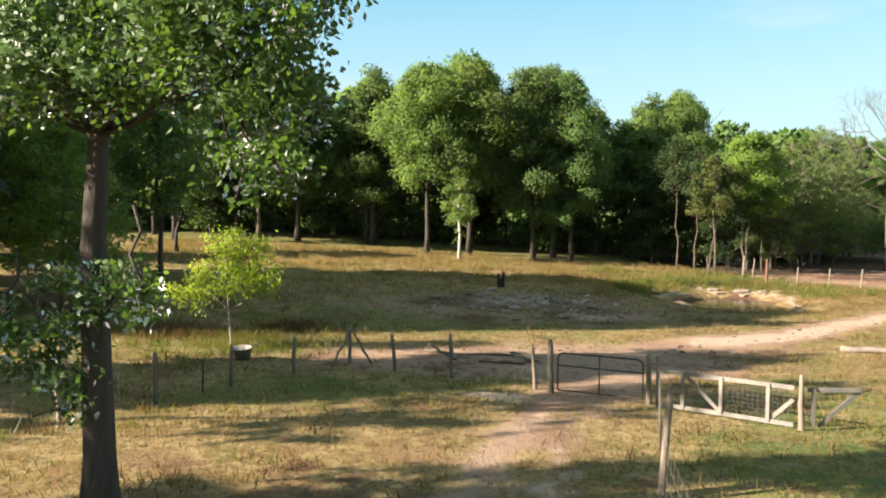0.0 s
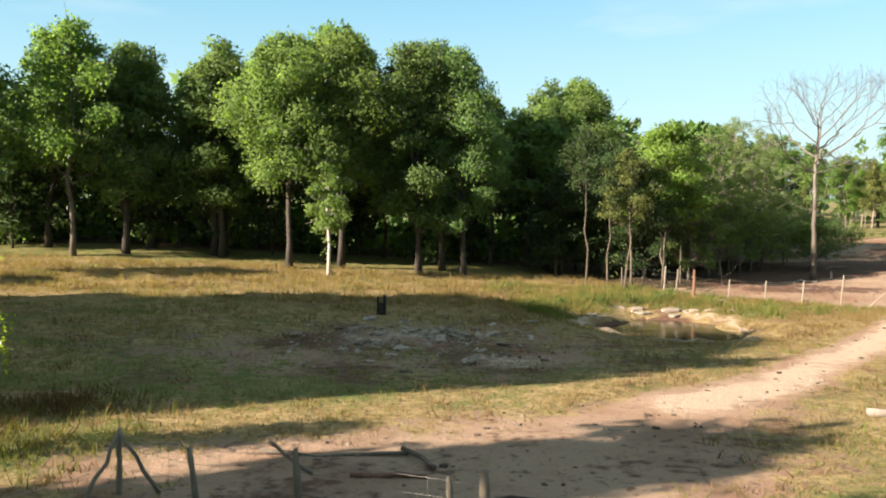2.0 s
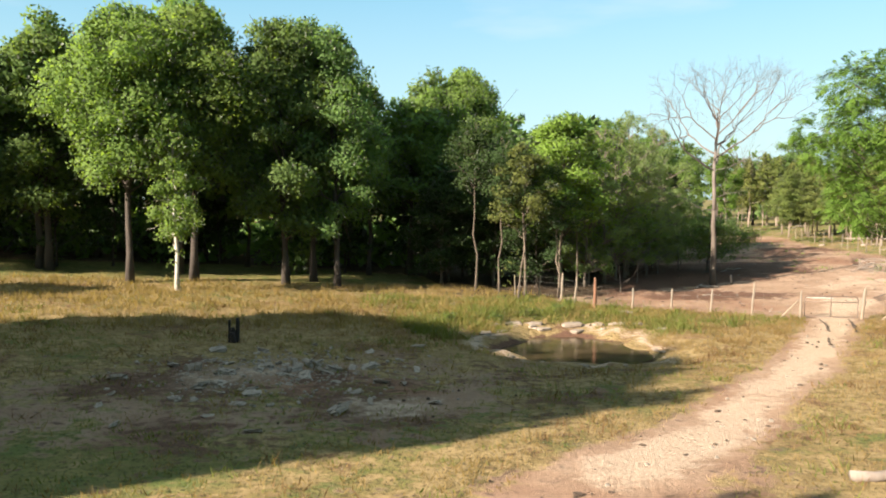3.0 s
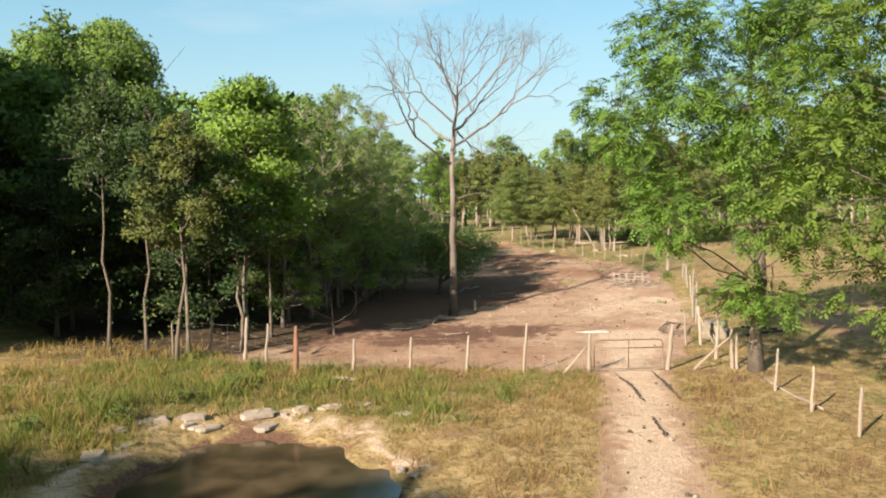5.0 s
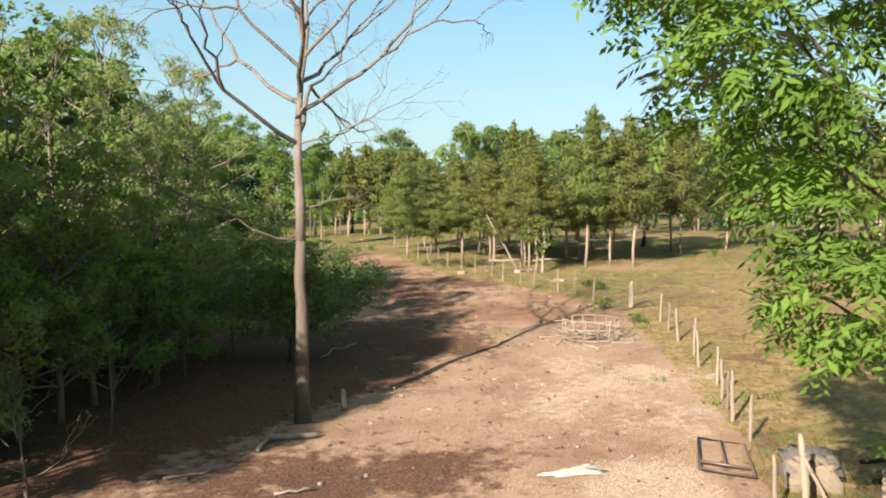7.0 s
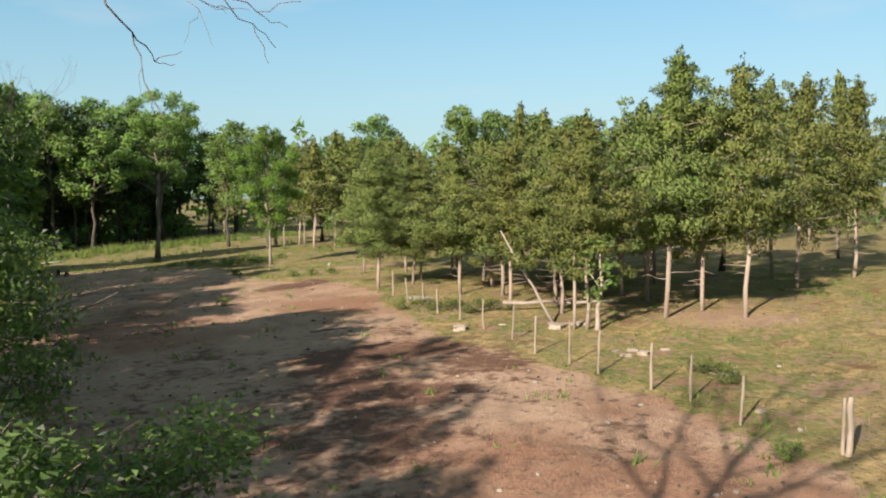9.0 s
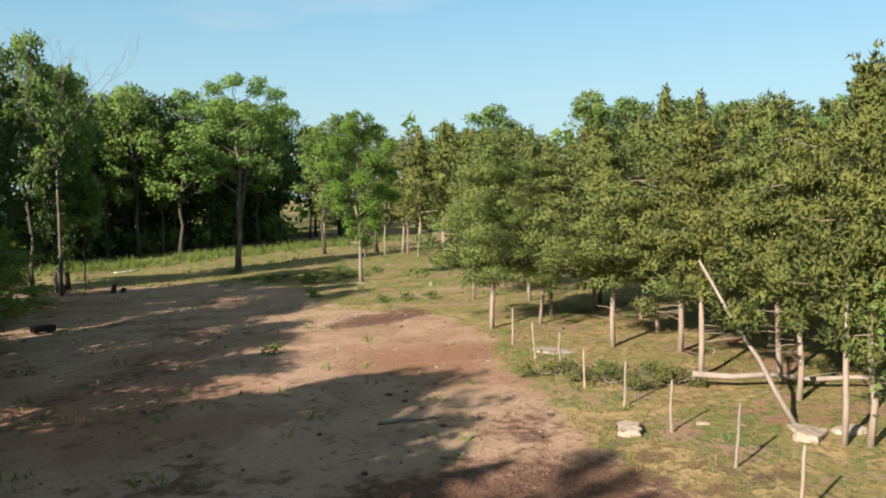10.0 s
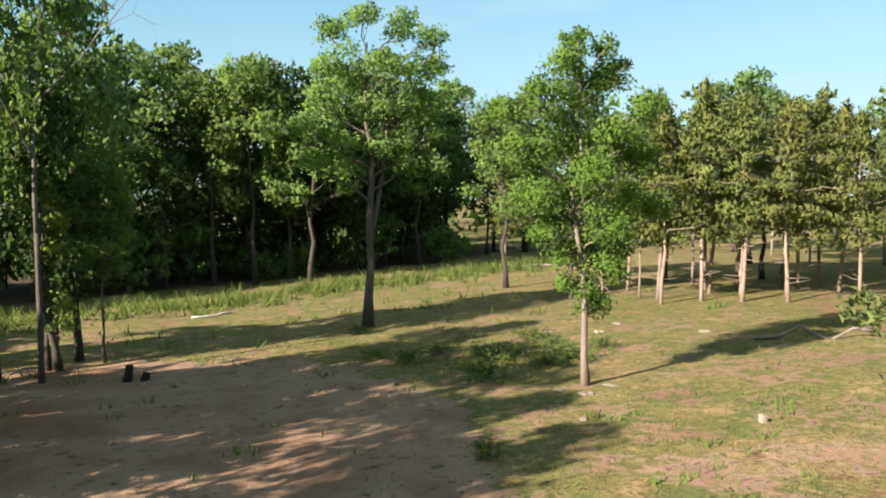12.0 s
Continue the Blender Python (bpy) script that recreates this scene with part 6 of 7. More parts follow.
def undergrowth():
    """Low brush under the trees, deep in the wood."""
    rng = np.random.default_rng(43)
    x, y = rng.uniform(-60, 112, 9000), rng.uniform(78, 215, 9000)
    ok = inside(x, y, WOOD) & inside(x, y - 9, WOOD) & (inside(x + 9, y - 2, WOOD) | (y > 170)) & (y < 128 + np.maximum(0, (x - 25) * 1.5)) & ~((x > 20) & (x < 34) & (y < 104))
    x, y = x[ok][:1150], y[ok][:1150]
    k = len(x)
    h = rng.uniform(1.0, 3.6, k)
    i = np.repeat(np.arange(k), 16)
    c = np.c_[x[i], y[i], ground_z(x, y)[i] + rng.random(len(i)) * h[i]] + rng.normal(size=(len(i), 3)) * np.array([0.9, 0.9, 0.1])
    out = np.c_[rng.normal(size=(len(i), 2)), np.full(len(i), 0.5)]
    me = leaf_mesh("undergrowth", c, rng.normal(size=(len(i), 3)), 0.95, 0.7, WOOD_LEAF, rng, out=out)
    tagged(new("undergrowth", me), "dense low brush deep in the wood", "brush", kind="stuff")


undergrowth()


# ---- loose things ----
def rock_shape(sx, sy, sz, rng, n=10, m=6, rough=1.0):
    """A weathered stone: a flattened, dented ball sunk a little into the ground."""
    v, f = [], []
    for i in range(m + 1):
        th = math.pi * i / m
        for j in range(n):
            ph = 2 * math.pi * j / n
            d = np.array([math.sin(th) * math.cos(ph), math.sin(th) * math.sin(ph), math.cos(th)])
            q = np.sign(d) * np.abs(d) ** np.array([0.5, 0.5, 0.34])
            k = 1 + rng.uniform(-0.28, 0.14) * rough
            v.append((q[0] * sx * k, q[1] * sy * k, q[2] * sz * k + sz * 0.45))
    for i in range(m):
        for j in range(n):
            a_, b_ = i * n + j, i * n + (j + 1) % n
            f.append((a_, a_ + n, b_ + n, b_))
    return Shape().add(v, f)


def rock(x, y, sx, sy, sz, mat, label, seed, group="", name="rock", rough=1.0):
    rng = np.random.default_rng(seed)
    ob = part(name, rock_shape(sx, sy, sz, rng, rough=rough), mat, None, smooth=False)
    ob.matrix_basis = pose(x, y, gz(x, y) - 0.03, 0, 0, rng.uniform(0, 360))
    return tagged(ob, label, "rock", group)


rng4 = np.random.default_rng(51)
RUBBLE = material("pale_grey_rubble", (0.385, 0.320, 0.262), 0.9, scale=2.4, amount=0.35, second=(0.24, 0.19, 0.15), bump=0.7)
for i in range(130):
    x, y = 4.8 + rng4.normal() * 2.4, 49.2 + rng4.normal() * 2.4
    k = 0.07 + 0.24 * rng4.random() ** 2.2
    stone = rock(x, y, k * 1.25, k * rng4.uniform(0.45, 0.9), k * rng4.uniform(0.16, 0.42), RUBBLE, "flat grey field stone in bare soil", 600 + i, "stones in the bare patch", rough=1.7)
    stone.matrix_basis = pose(x, y, gz(x, y) + 0.1 * k, rng4.uniform(-24, 24), rng4.uniform(-24, 24), rng4.uniform(0, 360))
rock(2.3, 50.0, 0.32, 0.2, 0.2, ROCK, "pale flat stone in the grass", 650)
# slabs and stones round the pond
for i, (x, y, sx, sy, sz, a_) in enumerate([(17.9, 60.3, 0.75, 0.35, 0.13, -8), (19.0, 60.1, 0.50, 0.32, 0.12, 10), (20.9, 59.5, 0.85, 0.48, 0.20, -10), (22.2, 59.3, 0.45, 0.34, 0.18, -35), (23.0, 58.9, 0.60, 0.30, 0.14, -15), (23.9, 58.4, 0.50, 0.30, 0.12, -50), (16.6, 59.6, 0.55, 0.35, 0.12, 25), (24.5, 57.0, 0.45, 0.25, 0.10, -70)]):
    slab = rock(x, y, sx * 0.70, sy * 0.80, sz * 0.65, ROCK, "large pale limestone slab on the pond's rim", 680 + i, "stones round the pond", rough=0.85)
    slab.matrix_basis = pose(x, y, gz(x, y) - 0.03, 4, -3, a_)
for i in range(44):
    t_ = rng4.uniform(0, 2 * math.pi)
    rr = rng4.uniform(1.05, 1.32)
    u_, v_ = rr * POND[2] * math.cos(t_), rr * POND[3] * math.sin(t_)
    x, y = POND[0] + u_ * cx - v_ * sx_, POND[1] + u_ * sx_ + v_ * cx
    big = 1.2 < t_ < 2.9 and i % 2 == 0
    k = rng4.uniform(0.20, 0.46) if big else rng4.uniform(0.06, 0.22)
    rock(x, y, k, k * rng4.uniform(0.45, 0.8), k * rng4.uniform(0.2, 0.4) if not big else rng4.uniform(0.05, 0.09), ROCK, "pale limestone slab on the pond's rim" if big else "small pale stone on the pond's rim", 700 + i, "stones round the pond", rough=0.4 if big else 1.0)
for i, (x, y, k) in enumerate([(64.4, 85.5, 0.28), (65.1, 85.2, 0.4), (65.2, 85.8, 0.3), (64.8, 86.2, 0.22), (66.0, 85.0, 0.25), (64.5, 93.8, 0.55), (67.1, 90.7, 0.6), (68.0, 90.3, 0.5), (67.4, 91.2, 0.4), (75.9, 127.1, 0.2), (77.6, 129.6, 0.35), (78.9, 130.2, 0.3), (77.2, 130.6, 0.28), (87, 141.5, 0.4), (88.5, 137.0, 0.35), (61.2, 79.0, 0.22), (69.5, 124.6, 0.2), (85, 140, 0.4), (66.2, 93.0, 0.2)]):
    k *= 0.8
    rock(x, y, k, k * 0.7, k * 0.28, ROCK, "pale stone lying in thin grass", 760 + i, "stones on the slope")
rock(69.7, 102.3, 0.75, 0.5, 0.06, ROCK_GREY, "flat grey stone slab lying in thin grass", 791)
rock(79.5, 124.1, 0.10, 0.09, 0.17, RUBBLE, "small upright whitish stone", 790)

# charred stump
rngs = np.random.default_rng(61)
stump = thing("charred_stump", 3.85, 54.9, "burnt black split stump in dry grass", "stump")
for i, (dx, dy, h, r) in enumerate([(-0.16, 0, 0.92, 0.065), (0.05, 0.08, 0.62, 0.09), (0.18, -0.04, 1.0, 0.075), (0.02, -0.10, 0.42, 0.11), (0.10, 0.02, 0.80, 0.06)]):
    sp = part("stump_splinter", post_shape(h, r, rngs, (rngs.normal() * 0.05, rngs.normal() * 0.05)), CHARRED, stump)
    sp.location = (dx, dy, 0)
# logs by the first gate
rod("log", (-0.6, 32.4, 0.08), (2.8, 32.0, 0.06), 0.055, BARK, "long grey pole lying on bare dirt", "log", seed=62, wob=0.06)
rod("log", (2.7, 32.3, 0.10), (3.25, 30.8, 0.07), 0.065, BARK, "short split grey log on bare dirt", "log", seed=63)
rod("log", (-0.4, 32.2, 0.35), (0.6, 30.6, 0.06), 0.045, BARK, "grey pole leaning across another log", "log", seed=64)
rod("log", (1.4, 30.4, 0.06), (3.0, 30.2, 0.06), 0.07, POST_RED, "reddish rotten log on bare dirt", "log", seed=65)
rod("log", (16.3, 34.9, 0.12), (18.8, 34.2, 0.12), 0.13, DEADWOOD, "thick barkless log beside the track", "log", seed=66, taper=0.9)
rod("log", (35.1, 70.4, 0.10), (36.3, 69.8, 0.10), 0.10, DEADWOOD, "bleached broken limb at a dead tree's foot", "log", seed=67)
rod("log", (34.5, 69.8, 0.06), (35.7, 70.9, 0.16), 0.06, DEADWOOD, "bleached broken limb at a dead tree's foot", "log", seed=68)
rod("broken_stub", (38.5, 71.6, 0), (38.45, 71.6, 0.62), 0.09, DEADWOOD, "short bleached broken stub in the dirt", "stump", seed=69)
rod("log", (24.6, 62.0, 0.06), (25.3, 61.2, 0.06), 0.09, DEADWOOD, "short weathered log in the grass by the fence", "log", seed=70)
rod("dead_tree", (67.6, 91.4, 0), (66.75, 93.6, 3.9), 0.068, DEADWOOD, "bare dead tree leaning into the cedars", "dead tree", seed=71, taper=0.5)
rod("log", (68.8, 95.4, 0.40), (72.2, 91.4, 0.36), 0.095, DEADWOOD, "fallen trunk caught between cedar stems", "log", seed=72, taper=0.6)
rod("log", (69.5, 159.6, 0.08), (72.0, 160.5, 0.08), 0.07, LIME, "pale peeled log in the clearing", "log", seed=73)
rod("log", (99.0, 177.0, 0.1), (104, 174.5, 0.1), 0.15, DEADWOOD, "long pale log at the wood's edge", "log", seed=74)
rod("log", (88.5, 134.0, 0.08), (92.5, 131.5, 0.25), 0.08, DEADWOOD, "fallen branch on the slope", "log", seed=75, wob=0.1)
rod("log", (60.3, 98.5, 0.05), (61.7, 97.9, 0.05), 0.05, DEADWOOD, "thin broken branch on the dirt", "log", seed=76)
for i, (x, y, h) in enumerate([(64.8, 141.6, 0.65), (65.4, 141.4, 0.35)]):
    rod("broken_stub", (x, y, 0), (x + 0.1, y, h), 0.20, CHARRED, "dark rotten stump in the shade", "stump", seed=80 + i, taper=0.7)
# cedar double stem wrapped in a vine
vine = make_broadleaf(4.2, 1.0, 0.75, 760, LIGHT_LEAF, BARK_PALE, 0.11, 9, 26, 14, 0.28, (0.20, 0.14), name="vine_tree", label="pale stem wrapped in bright green vine", category="tree")
plant(vine, 67.6, 89.1, 1.0, turn=0)
for i, (x, y) in enumerate([(67.1, 89.9), (94.2, 149.5), (97.3, 144.4), (92.4, 150.8), (100.2, 144.0)]):
    rod("bare_stem", (x, y, 0), (x + 0.15, y + 0.1, 4.2), 0.075, BARK_PALE, "thin pale bare stem among cedars", "tree", seed=90 + i, taper=0.6)


def tub(x, y):
    root = thing("stock_tub", x, y, "scuffed white plastic stock tub in the grass", "tub", turn=20)
    k, out_v, f = 18, [], []
    for r, z in ((0.26, 0.0), (0.34, 0.36), (0.37, 0.36), (0.37, 0.39), (0.32, 0.39), (0.24, 0.03)):
        out_v += [(r * math.cos(2 * math.pi * j / k), r * math.sin(2 * math.pi * j / k), z) for j in range(k)]
    for i in range(5):
        f += [(i * k + j, i * k + (j + 1) % k, (i + 1) * k + (j + 1) % k, (i + 1) * k + j) for j in range(k)]
    f += [tuple(range(k))[::-1], tuple(range(5 * k, 6 * k))]
    body = part("tub_body", Shape().add(out_v, f), TUB_WHITE, root)
    body.rotation_euler = (radians(5), radians(-4), 0)
    body.location = (0, 0, 0.02)


tub(-6.85, 29.9)


def ring_feeder(x, y, r=1.15, h=0.85):
    root = thing("hay_feeder", x, y, "round pale pipe hay feeder on littered dirt", "hay feeder")
    a = np.linspace(0, 2 * np.pi, 25)
    for z in (0.06, 0.5, h):
        part("hoop", Shape().tube(np.c_[r * np.cos(a), r * np.sin(a), np.full(25, z)], 0.022, 6, False), DEADWOOD, root)
    for k in range(14):
        t = 2 * math.pi * k / 14
        part("upright", Shape().tube([(r * math.cos(t), r * math.sin(t), 0), (r * math.cos(t + 0.06), r * math.sin(t + 0.06), h)], 0.02, 6), DEADWOOD, root)
    rng = np.random.default_rng(70)
    hay = Shape()
    for _ in range(60):
        t, q = rng.uniform(0, 6.28), r * 0.9 * math.sqrt(rng.random())
        p = np.array([q * math.cos(t), q * math.sin(t), rng.uniform(0.02, 0.22)])
        hay.tube([p, p + rng.normal(size=3) * np.array([0.35, 0.35, 0.04])], 0.012, 3, False)
    part("leftover_hay", hay, POST_PALE, root)


ring_feeder(52.0, 72.9)
rngf = np.random.default_rng(74)
for i in range(16):
    a_, q_ = rngf.uniform(0, 6.28), rngf.uniform(0.2, 1.3)
    x, y, h_ = 52 + q_ * math.cos(a_), 72.9 + q_ * math.sin(a_), rngf.uniform(0.05, 0.55)
    rod("stick", (x, y, h_), (x + rngf.normal() * 0.9, y + rngf.normal() * 0.9, rngf.uniform(0.05, 0.5)), 0.024, DEADWOOD, "bleached stick heaped in the hay feeder", "stick", seed=160 + i, wob=0.08, group="sticks in the feeder")
for i in range(7):
    t_ = i * 0.9
    rod("stick", (52 + 1.3 * math.cos(t_), 72.9 + 1.3 * math.sin(t_), 0.03), (52 + 2.2 * math.cos(t_ + 0.4), 72.9 + 2.0 * math.sin(t_ + 0.4), 0.05), 0.03, DEADWOOD, "pale broken stick beside the hay feeder", "stick", seed=100 + i)

# pipe frame lying flat
flat = thing("pipe_frame", 42.5, 61.4, "rusty pipe panel lying flat on the dirt", "metal frame", turn=32)
for name, way in (("frame_tube", [(-1.35, -0.62, 0.05), (1.35, -0.55, 0.05), (1.4, 0.6, 0.14), (-1.2, 0.62, 0.12), (-1.35, -0.62, 0.05)]), ("cross_tube", [(-0.75, -0.6, 0.05), (-0.65, 0.62, 0.13)]), ("cross_tube", [(-0.7, 0.0, 0.09), (1.38, 0.02, 0.10)])):
    part(name, Shape().tube(way, 0.032, 6), PIPE_GREY, flat)

SHEET = material("grey_cover_sheet", (0.17, 0.16, 0.155), 0.7, scale=3.0, amount=0.35, second=(0.10, 0.085, 0.075), bump=0.4)
HAY = material("weathered_hay", (0.25, 0.21, 0.16), 0.95, scale=4.0, amount=0.35, second=(0.20, 0.16, 0.11), bump=0.9, stretch=(1, 1, 3))
# old bale under a grey sheet behind the corner posts
bale = thing("old_hay_bale", 42.5, 59.3, "weathered pale hay bale under a grey sheet", "hay bale", turn=35)
part("bale_body", rock_shape(0.78, 0.62, 0.46, np.random.default_rng(71), 18, 12), HAY, bale)
sheet_rng = np.random.default_rng(72)
sv, sf, n_ = [], [], 9
for i in range(n_):
    for j in range(n_):
        u_, v_ = (i / (n_ - 1) - 0.5) * 1.7, (j / (n_ - 1) - 0.5) * 1.5
        sv.append((u_ * 0.85 + 0.12, v_ * 0.8, 0.72 - 0.30 * abs(u_) ** 2 - 0.34 * abs(v_) ** 2 + sheet_rng.uniform(-0.03, 0.03)))
for i in range(n_ - 1):
    for j in range(n_ - 1):
        a_ = i * n_ + j
        sf.append((a_, a_ + n_, a_ + n_ + 1, a_ + 1))
part("cover_sheet", Shape().add(sv, sf), SHEET, bale, "crumpled grey cover sheet")
rod("log", (43.6, 58.6, 0.35), (45.6, 58.2, 0.05), 0.06, CHARRED, "dark broken branch against an old bale", "log", seed=120)
rod("log", (43.3, 58.2, 0.05), (44.6, 57.2, 0.25), 0.07, CHARRED, "dark broken branch against an old bale", "log", seed=121)
def feed_trough(x, y, turn):
    """A long open trough: four walls, a floor and a thick rim, on two bearers."""
    root = thing("feed_trough", x, y, "dark weathered feed trough on shaded dirt", "trough", turn=turn)
    part("trough_floor", Shape().box((0, 0, 0.12), (0.96, 0.40, 0.04), None, 0.01), CHARRED, root, smooth=False)
    for sy in (-1, 1):
        part("side_board", Shape().box((0, sy * 0.21, 0.25), (1.04, 0.035, 0.30), (radians(-8 * sy), 0, 0), 0.008), CHARRED, root, smooth=False)
    for sx in (-1, 1):
        part("end_board", Shape().box((sx * 0.5, 0, 0.24), (0.035, 0.40, 0.28), None, 0.008), CHARRED, root, smooth=False)
        part("bearer", Shape().box((sx * 0.34, 0, 0.05), (0.09, 0.52, 0.12), None, 0.01), CHARRED, root, smooth=False)


feed_trough(57.0, 123.6, 14)
# spilt mineral on the dirt
lime = part("mineral_patch", rock_shape(0.85, 0.42, 0.014, np.random.default_rng(73), 18, 6), LIME)
lime.matrix_basis = pose(39.3, 63.6, gz(39.3, 63.6), 0, 0, -32)
tagged(lime, "spilt white mineral on bare dirt", "mineral")


def shed(x, y, w, d, h, turn, mat, label):
    root = thing("shed", x, y, label, "shed", turn=turn)
    for px in (-w / 2, 0, w / 2):
        for py, ph in ((-d / 2, h), (d / 2, h - 0.4)):
            part("post", Shape().box((px, py, ph / 2 - 0.1), (0.14, 0.14, ph + 0.2), None, 0.02), BOARD_GREY, root, smooth=False)
    n = int(w / 0.3)
    for i in range(n):
        part("board", Shape().box((-w / 2 + (i + 0.5) * w / n, d / 2 + 0.09, (h - 0.4) / 2), (w / n - 0.02, 0.03, h - 0.4), None, 0.004), mat, root, smooth=False)
    for sx in (-1, 1):
        for i in range(4):
            part("side_board", Shape().box((sx * (w / 2 + 0.09), 0, 0.25 + i * 0.5), (0.03, d, 0.3), None, 0.004), mat, root, smooth=False)
    slope = math.atan2(0.4, d)
    m = int(w / 0.7)
    for i in range(m):
        part("roof_sheet", Shape().box((-w / 2 + (i + 0.5) * (w + 0.4) / m - 0.2, 0, h + 0.0 - 0.2 + 0.09 + (i % 2) * 0.012), ((w + 0.4) / m + 0.04, d + 0.7, 0.02), (-slope, 0, 0)), SHED_TIN, root, smooth=False)


shed(26.0, 94.0, 4.5, 3.2, 2.5, 10, BOARD_GREY, "small open shed with a dull tin roof in the wood")
shed(31.2, 82.4, 3.6, 2.6, 2.1, -20, RED_PAINT, "low faded red shelter under the trees")


def pole_pen(points, label, seed):
    rng = np.random.default_rng(seed)
    x0, y0 = points[0]
    root = thing("pole_fence", x0, y0, label, "fence")
    for (ax, ay), (bx, by) in zip(points, points[1:]):
        za, zb = gz(ax, ay) - gz(x0, y0), gz(bx, by) - gz(x0, y0)
        p = part("post", post_shape(1.5, 0.07, rng), POST_GREY, root)
        p.location = (ax - x0, ay - y0, za)
        for z in (0.4, 0.8, 1.2):
            part("rail", Shape().tube(bend((ax - x0, ay - y0, za + z), (bx - x0, by - y0, zb + z), rng, 4, 0.02), 0.05, 6, True, 0.1, rng), BOARD_GREY, root)
    p = part("post", post_shape(1.5, 0.07, rng), POST_GREY, root)
    p.location = (points[-1][0] - x0, points[-1][1] - y0, gz(*points[-1]) - gz(x0, y0))


pole_pen([(14.5, 86), (17.2, 86.6), (20, 87.2), (22.8, 87.8), (25.6, 88.4), (28.2, 88.0)], "weathered grey pole fence in the wood", 81)
pole_pen([(20, 87.4), (20.4, 90.5), (20.8, 93.6), (21.2, 96.7)], "weathered grey pole fence in the wood", 82)
pole_pen([(23.8, 78.4), (26.2, 79.0), (28.6, 79.6)], "weathered grey pole fence in the wood", 83)

# wheel ruts worn into the track before the corral gate
def wheel_rut(way, width, seed):
    rng = np.random.default_rng(seed)
    pts = np.array(way)
    s = np.linspace(0, len(pts) - 1, 26)
    c = np.c_[np.interp(s, np.arange(len(pts)), pts[:, 0]), np.interp(s, np.arange(len(pts)), pts[:, 1])] + rng.normal(size=(26, 2)) * 0.025
    d = np.gradient(c, axis=0)
    nrm = np.c_[-d[:, 1], d[:, 0]] / np.linalg.norm(d, axis=1)[:, None]
    w = width * rng.uniform(0.3, 1.0, 26) * np.sin(np.linspace(0.15, np.pi - 0.15, 26)) ** 0.5
    v, f = [], []
    for k in range(26):
        for o, z in ((-1.6, 0.035), (-0.7, 0.05), (0.0, 0.03), (0.7, 0.05), (1.6, 0.035)):
            p = c[k] + nrm[k] * w[k] * o
            v.append((p[0] - c[0][0], p[1] - c[0][1], gz(*p) - gz(*c[0]) + z))
    for k in range(25):
        for j in range(4):
            f.append((5 * k + j, 5 * k + j + 1, 5 * k + j + 6, 5 * k + j + 5))
    ob = part("wheel_rut", Shape().add(v, f), DUNG)
    ob.location = (c[0][0], c[0][1], gz(*c[0]))
    tagged(ob, "dark narrow wheel rut in the dirt track", "rut", "ruts in the track", kind="structure")


wheel_rut([(33.7, 56.9), (32.7, 55.2), (31.5, 53.6)], 0.06, 130)
wheel_rut([(35.0, 56.3), (33.8, 54.6), (32.6, 53.0)], 0.06, 131)
wheel_rut([(30.3, 52.2), (29.0, 50.6)], 0.04, 132)

# dead brush under the edge trees
brush = make_bare(4.2, 1.2, 1.3, 726, 0.06, "tangled grey dead branches under the trees", name="dead_brush", limbs=6)
for x, y, a_ in [(36.8, 78.6, 20), (29.0, 69.8, 140), (32.2, 73.6, 260), (39.6, 80.2, 80), (42.2, 84.2, 200), (-14.5, 33.0, 10), (-16.0, 34.5, 120), (45.5, 92.0, 40)]:
    plant(brush, x, y, 0.9, 0.75, a_)
for i, (ax, ay, bx, by) in enumerate([(25.0, 66.9, 26.7, 67.9), (26.0, 66.2, 27.1, 67.1), (33.2, 66.9, 34.0, 66.6), (31.8, 69.4, 32.9, 69.2), (42.0, 78.0, 44.6, 79.2)]):
    rod("fallen_branch", (ax, ay, 0.05), (bx, by, 0.07), 0.035, (BARK, DEADWOOD)[i > 1], ("dark fallen branch on bare dirt", "pale fallen branch on shaded dirt")[i > 1], "branch", seed=140 + i, wob=0.08, group="fallen branches")

# dung and clods on the dirt
rng5 = np.random.default_rng(91)
for i in range(120):
    if i < 40:
        x, y = rng5.uniform(50, 70), rng5.uniform(90, 128)
    elif i < 80:
        q = rng5.random()
        x, y = 28 + q * 26 + rng5.normal() * 2, 62 + q * 14 + rng5.normal() * 3
    else:
        q = rng5.random()
        x, y = 2 + q * 24 + rng5.normal() * 1.2, 30 + q * 17 + rng5.normal() * 1.0
    k = rng5.uniform(0.04, 0.12)
    rock(x, y, k, k * 0.8, k * 0.4, DUNG, "dark clod of soil on bare dirt", 900 + i, "clods on the dirt", "soil_clod")


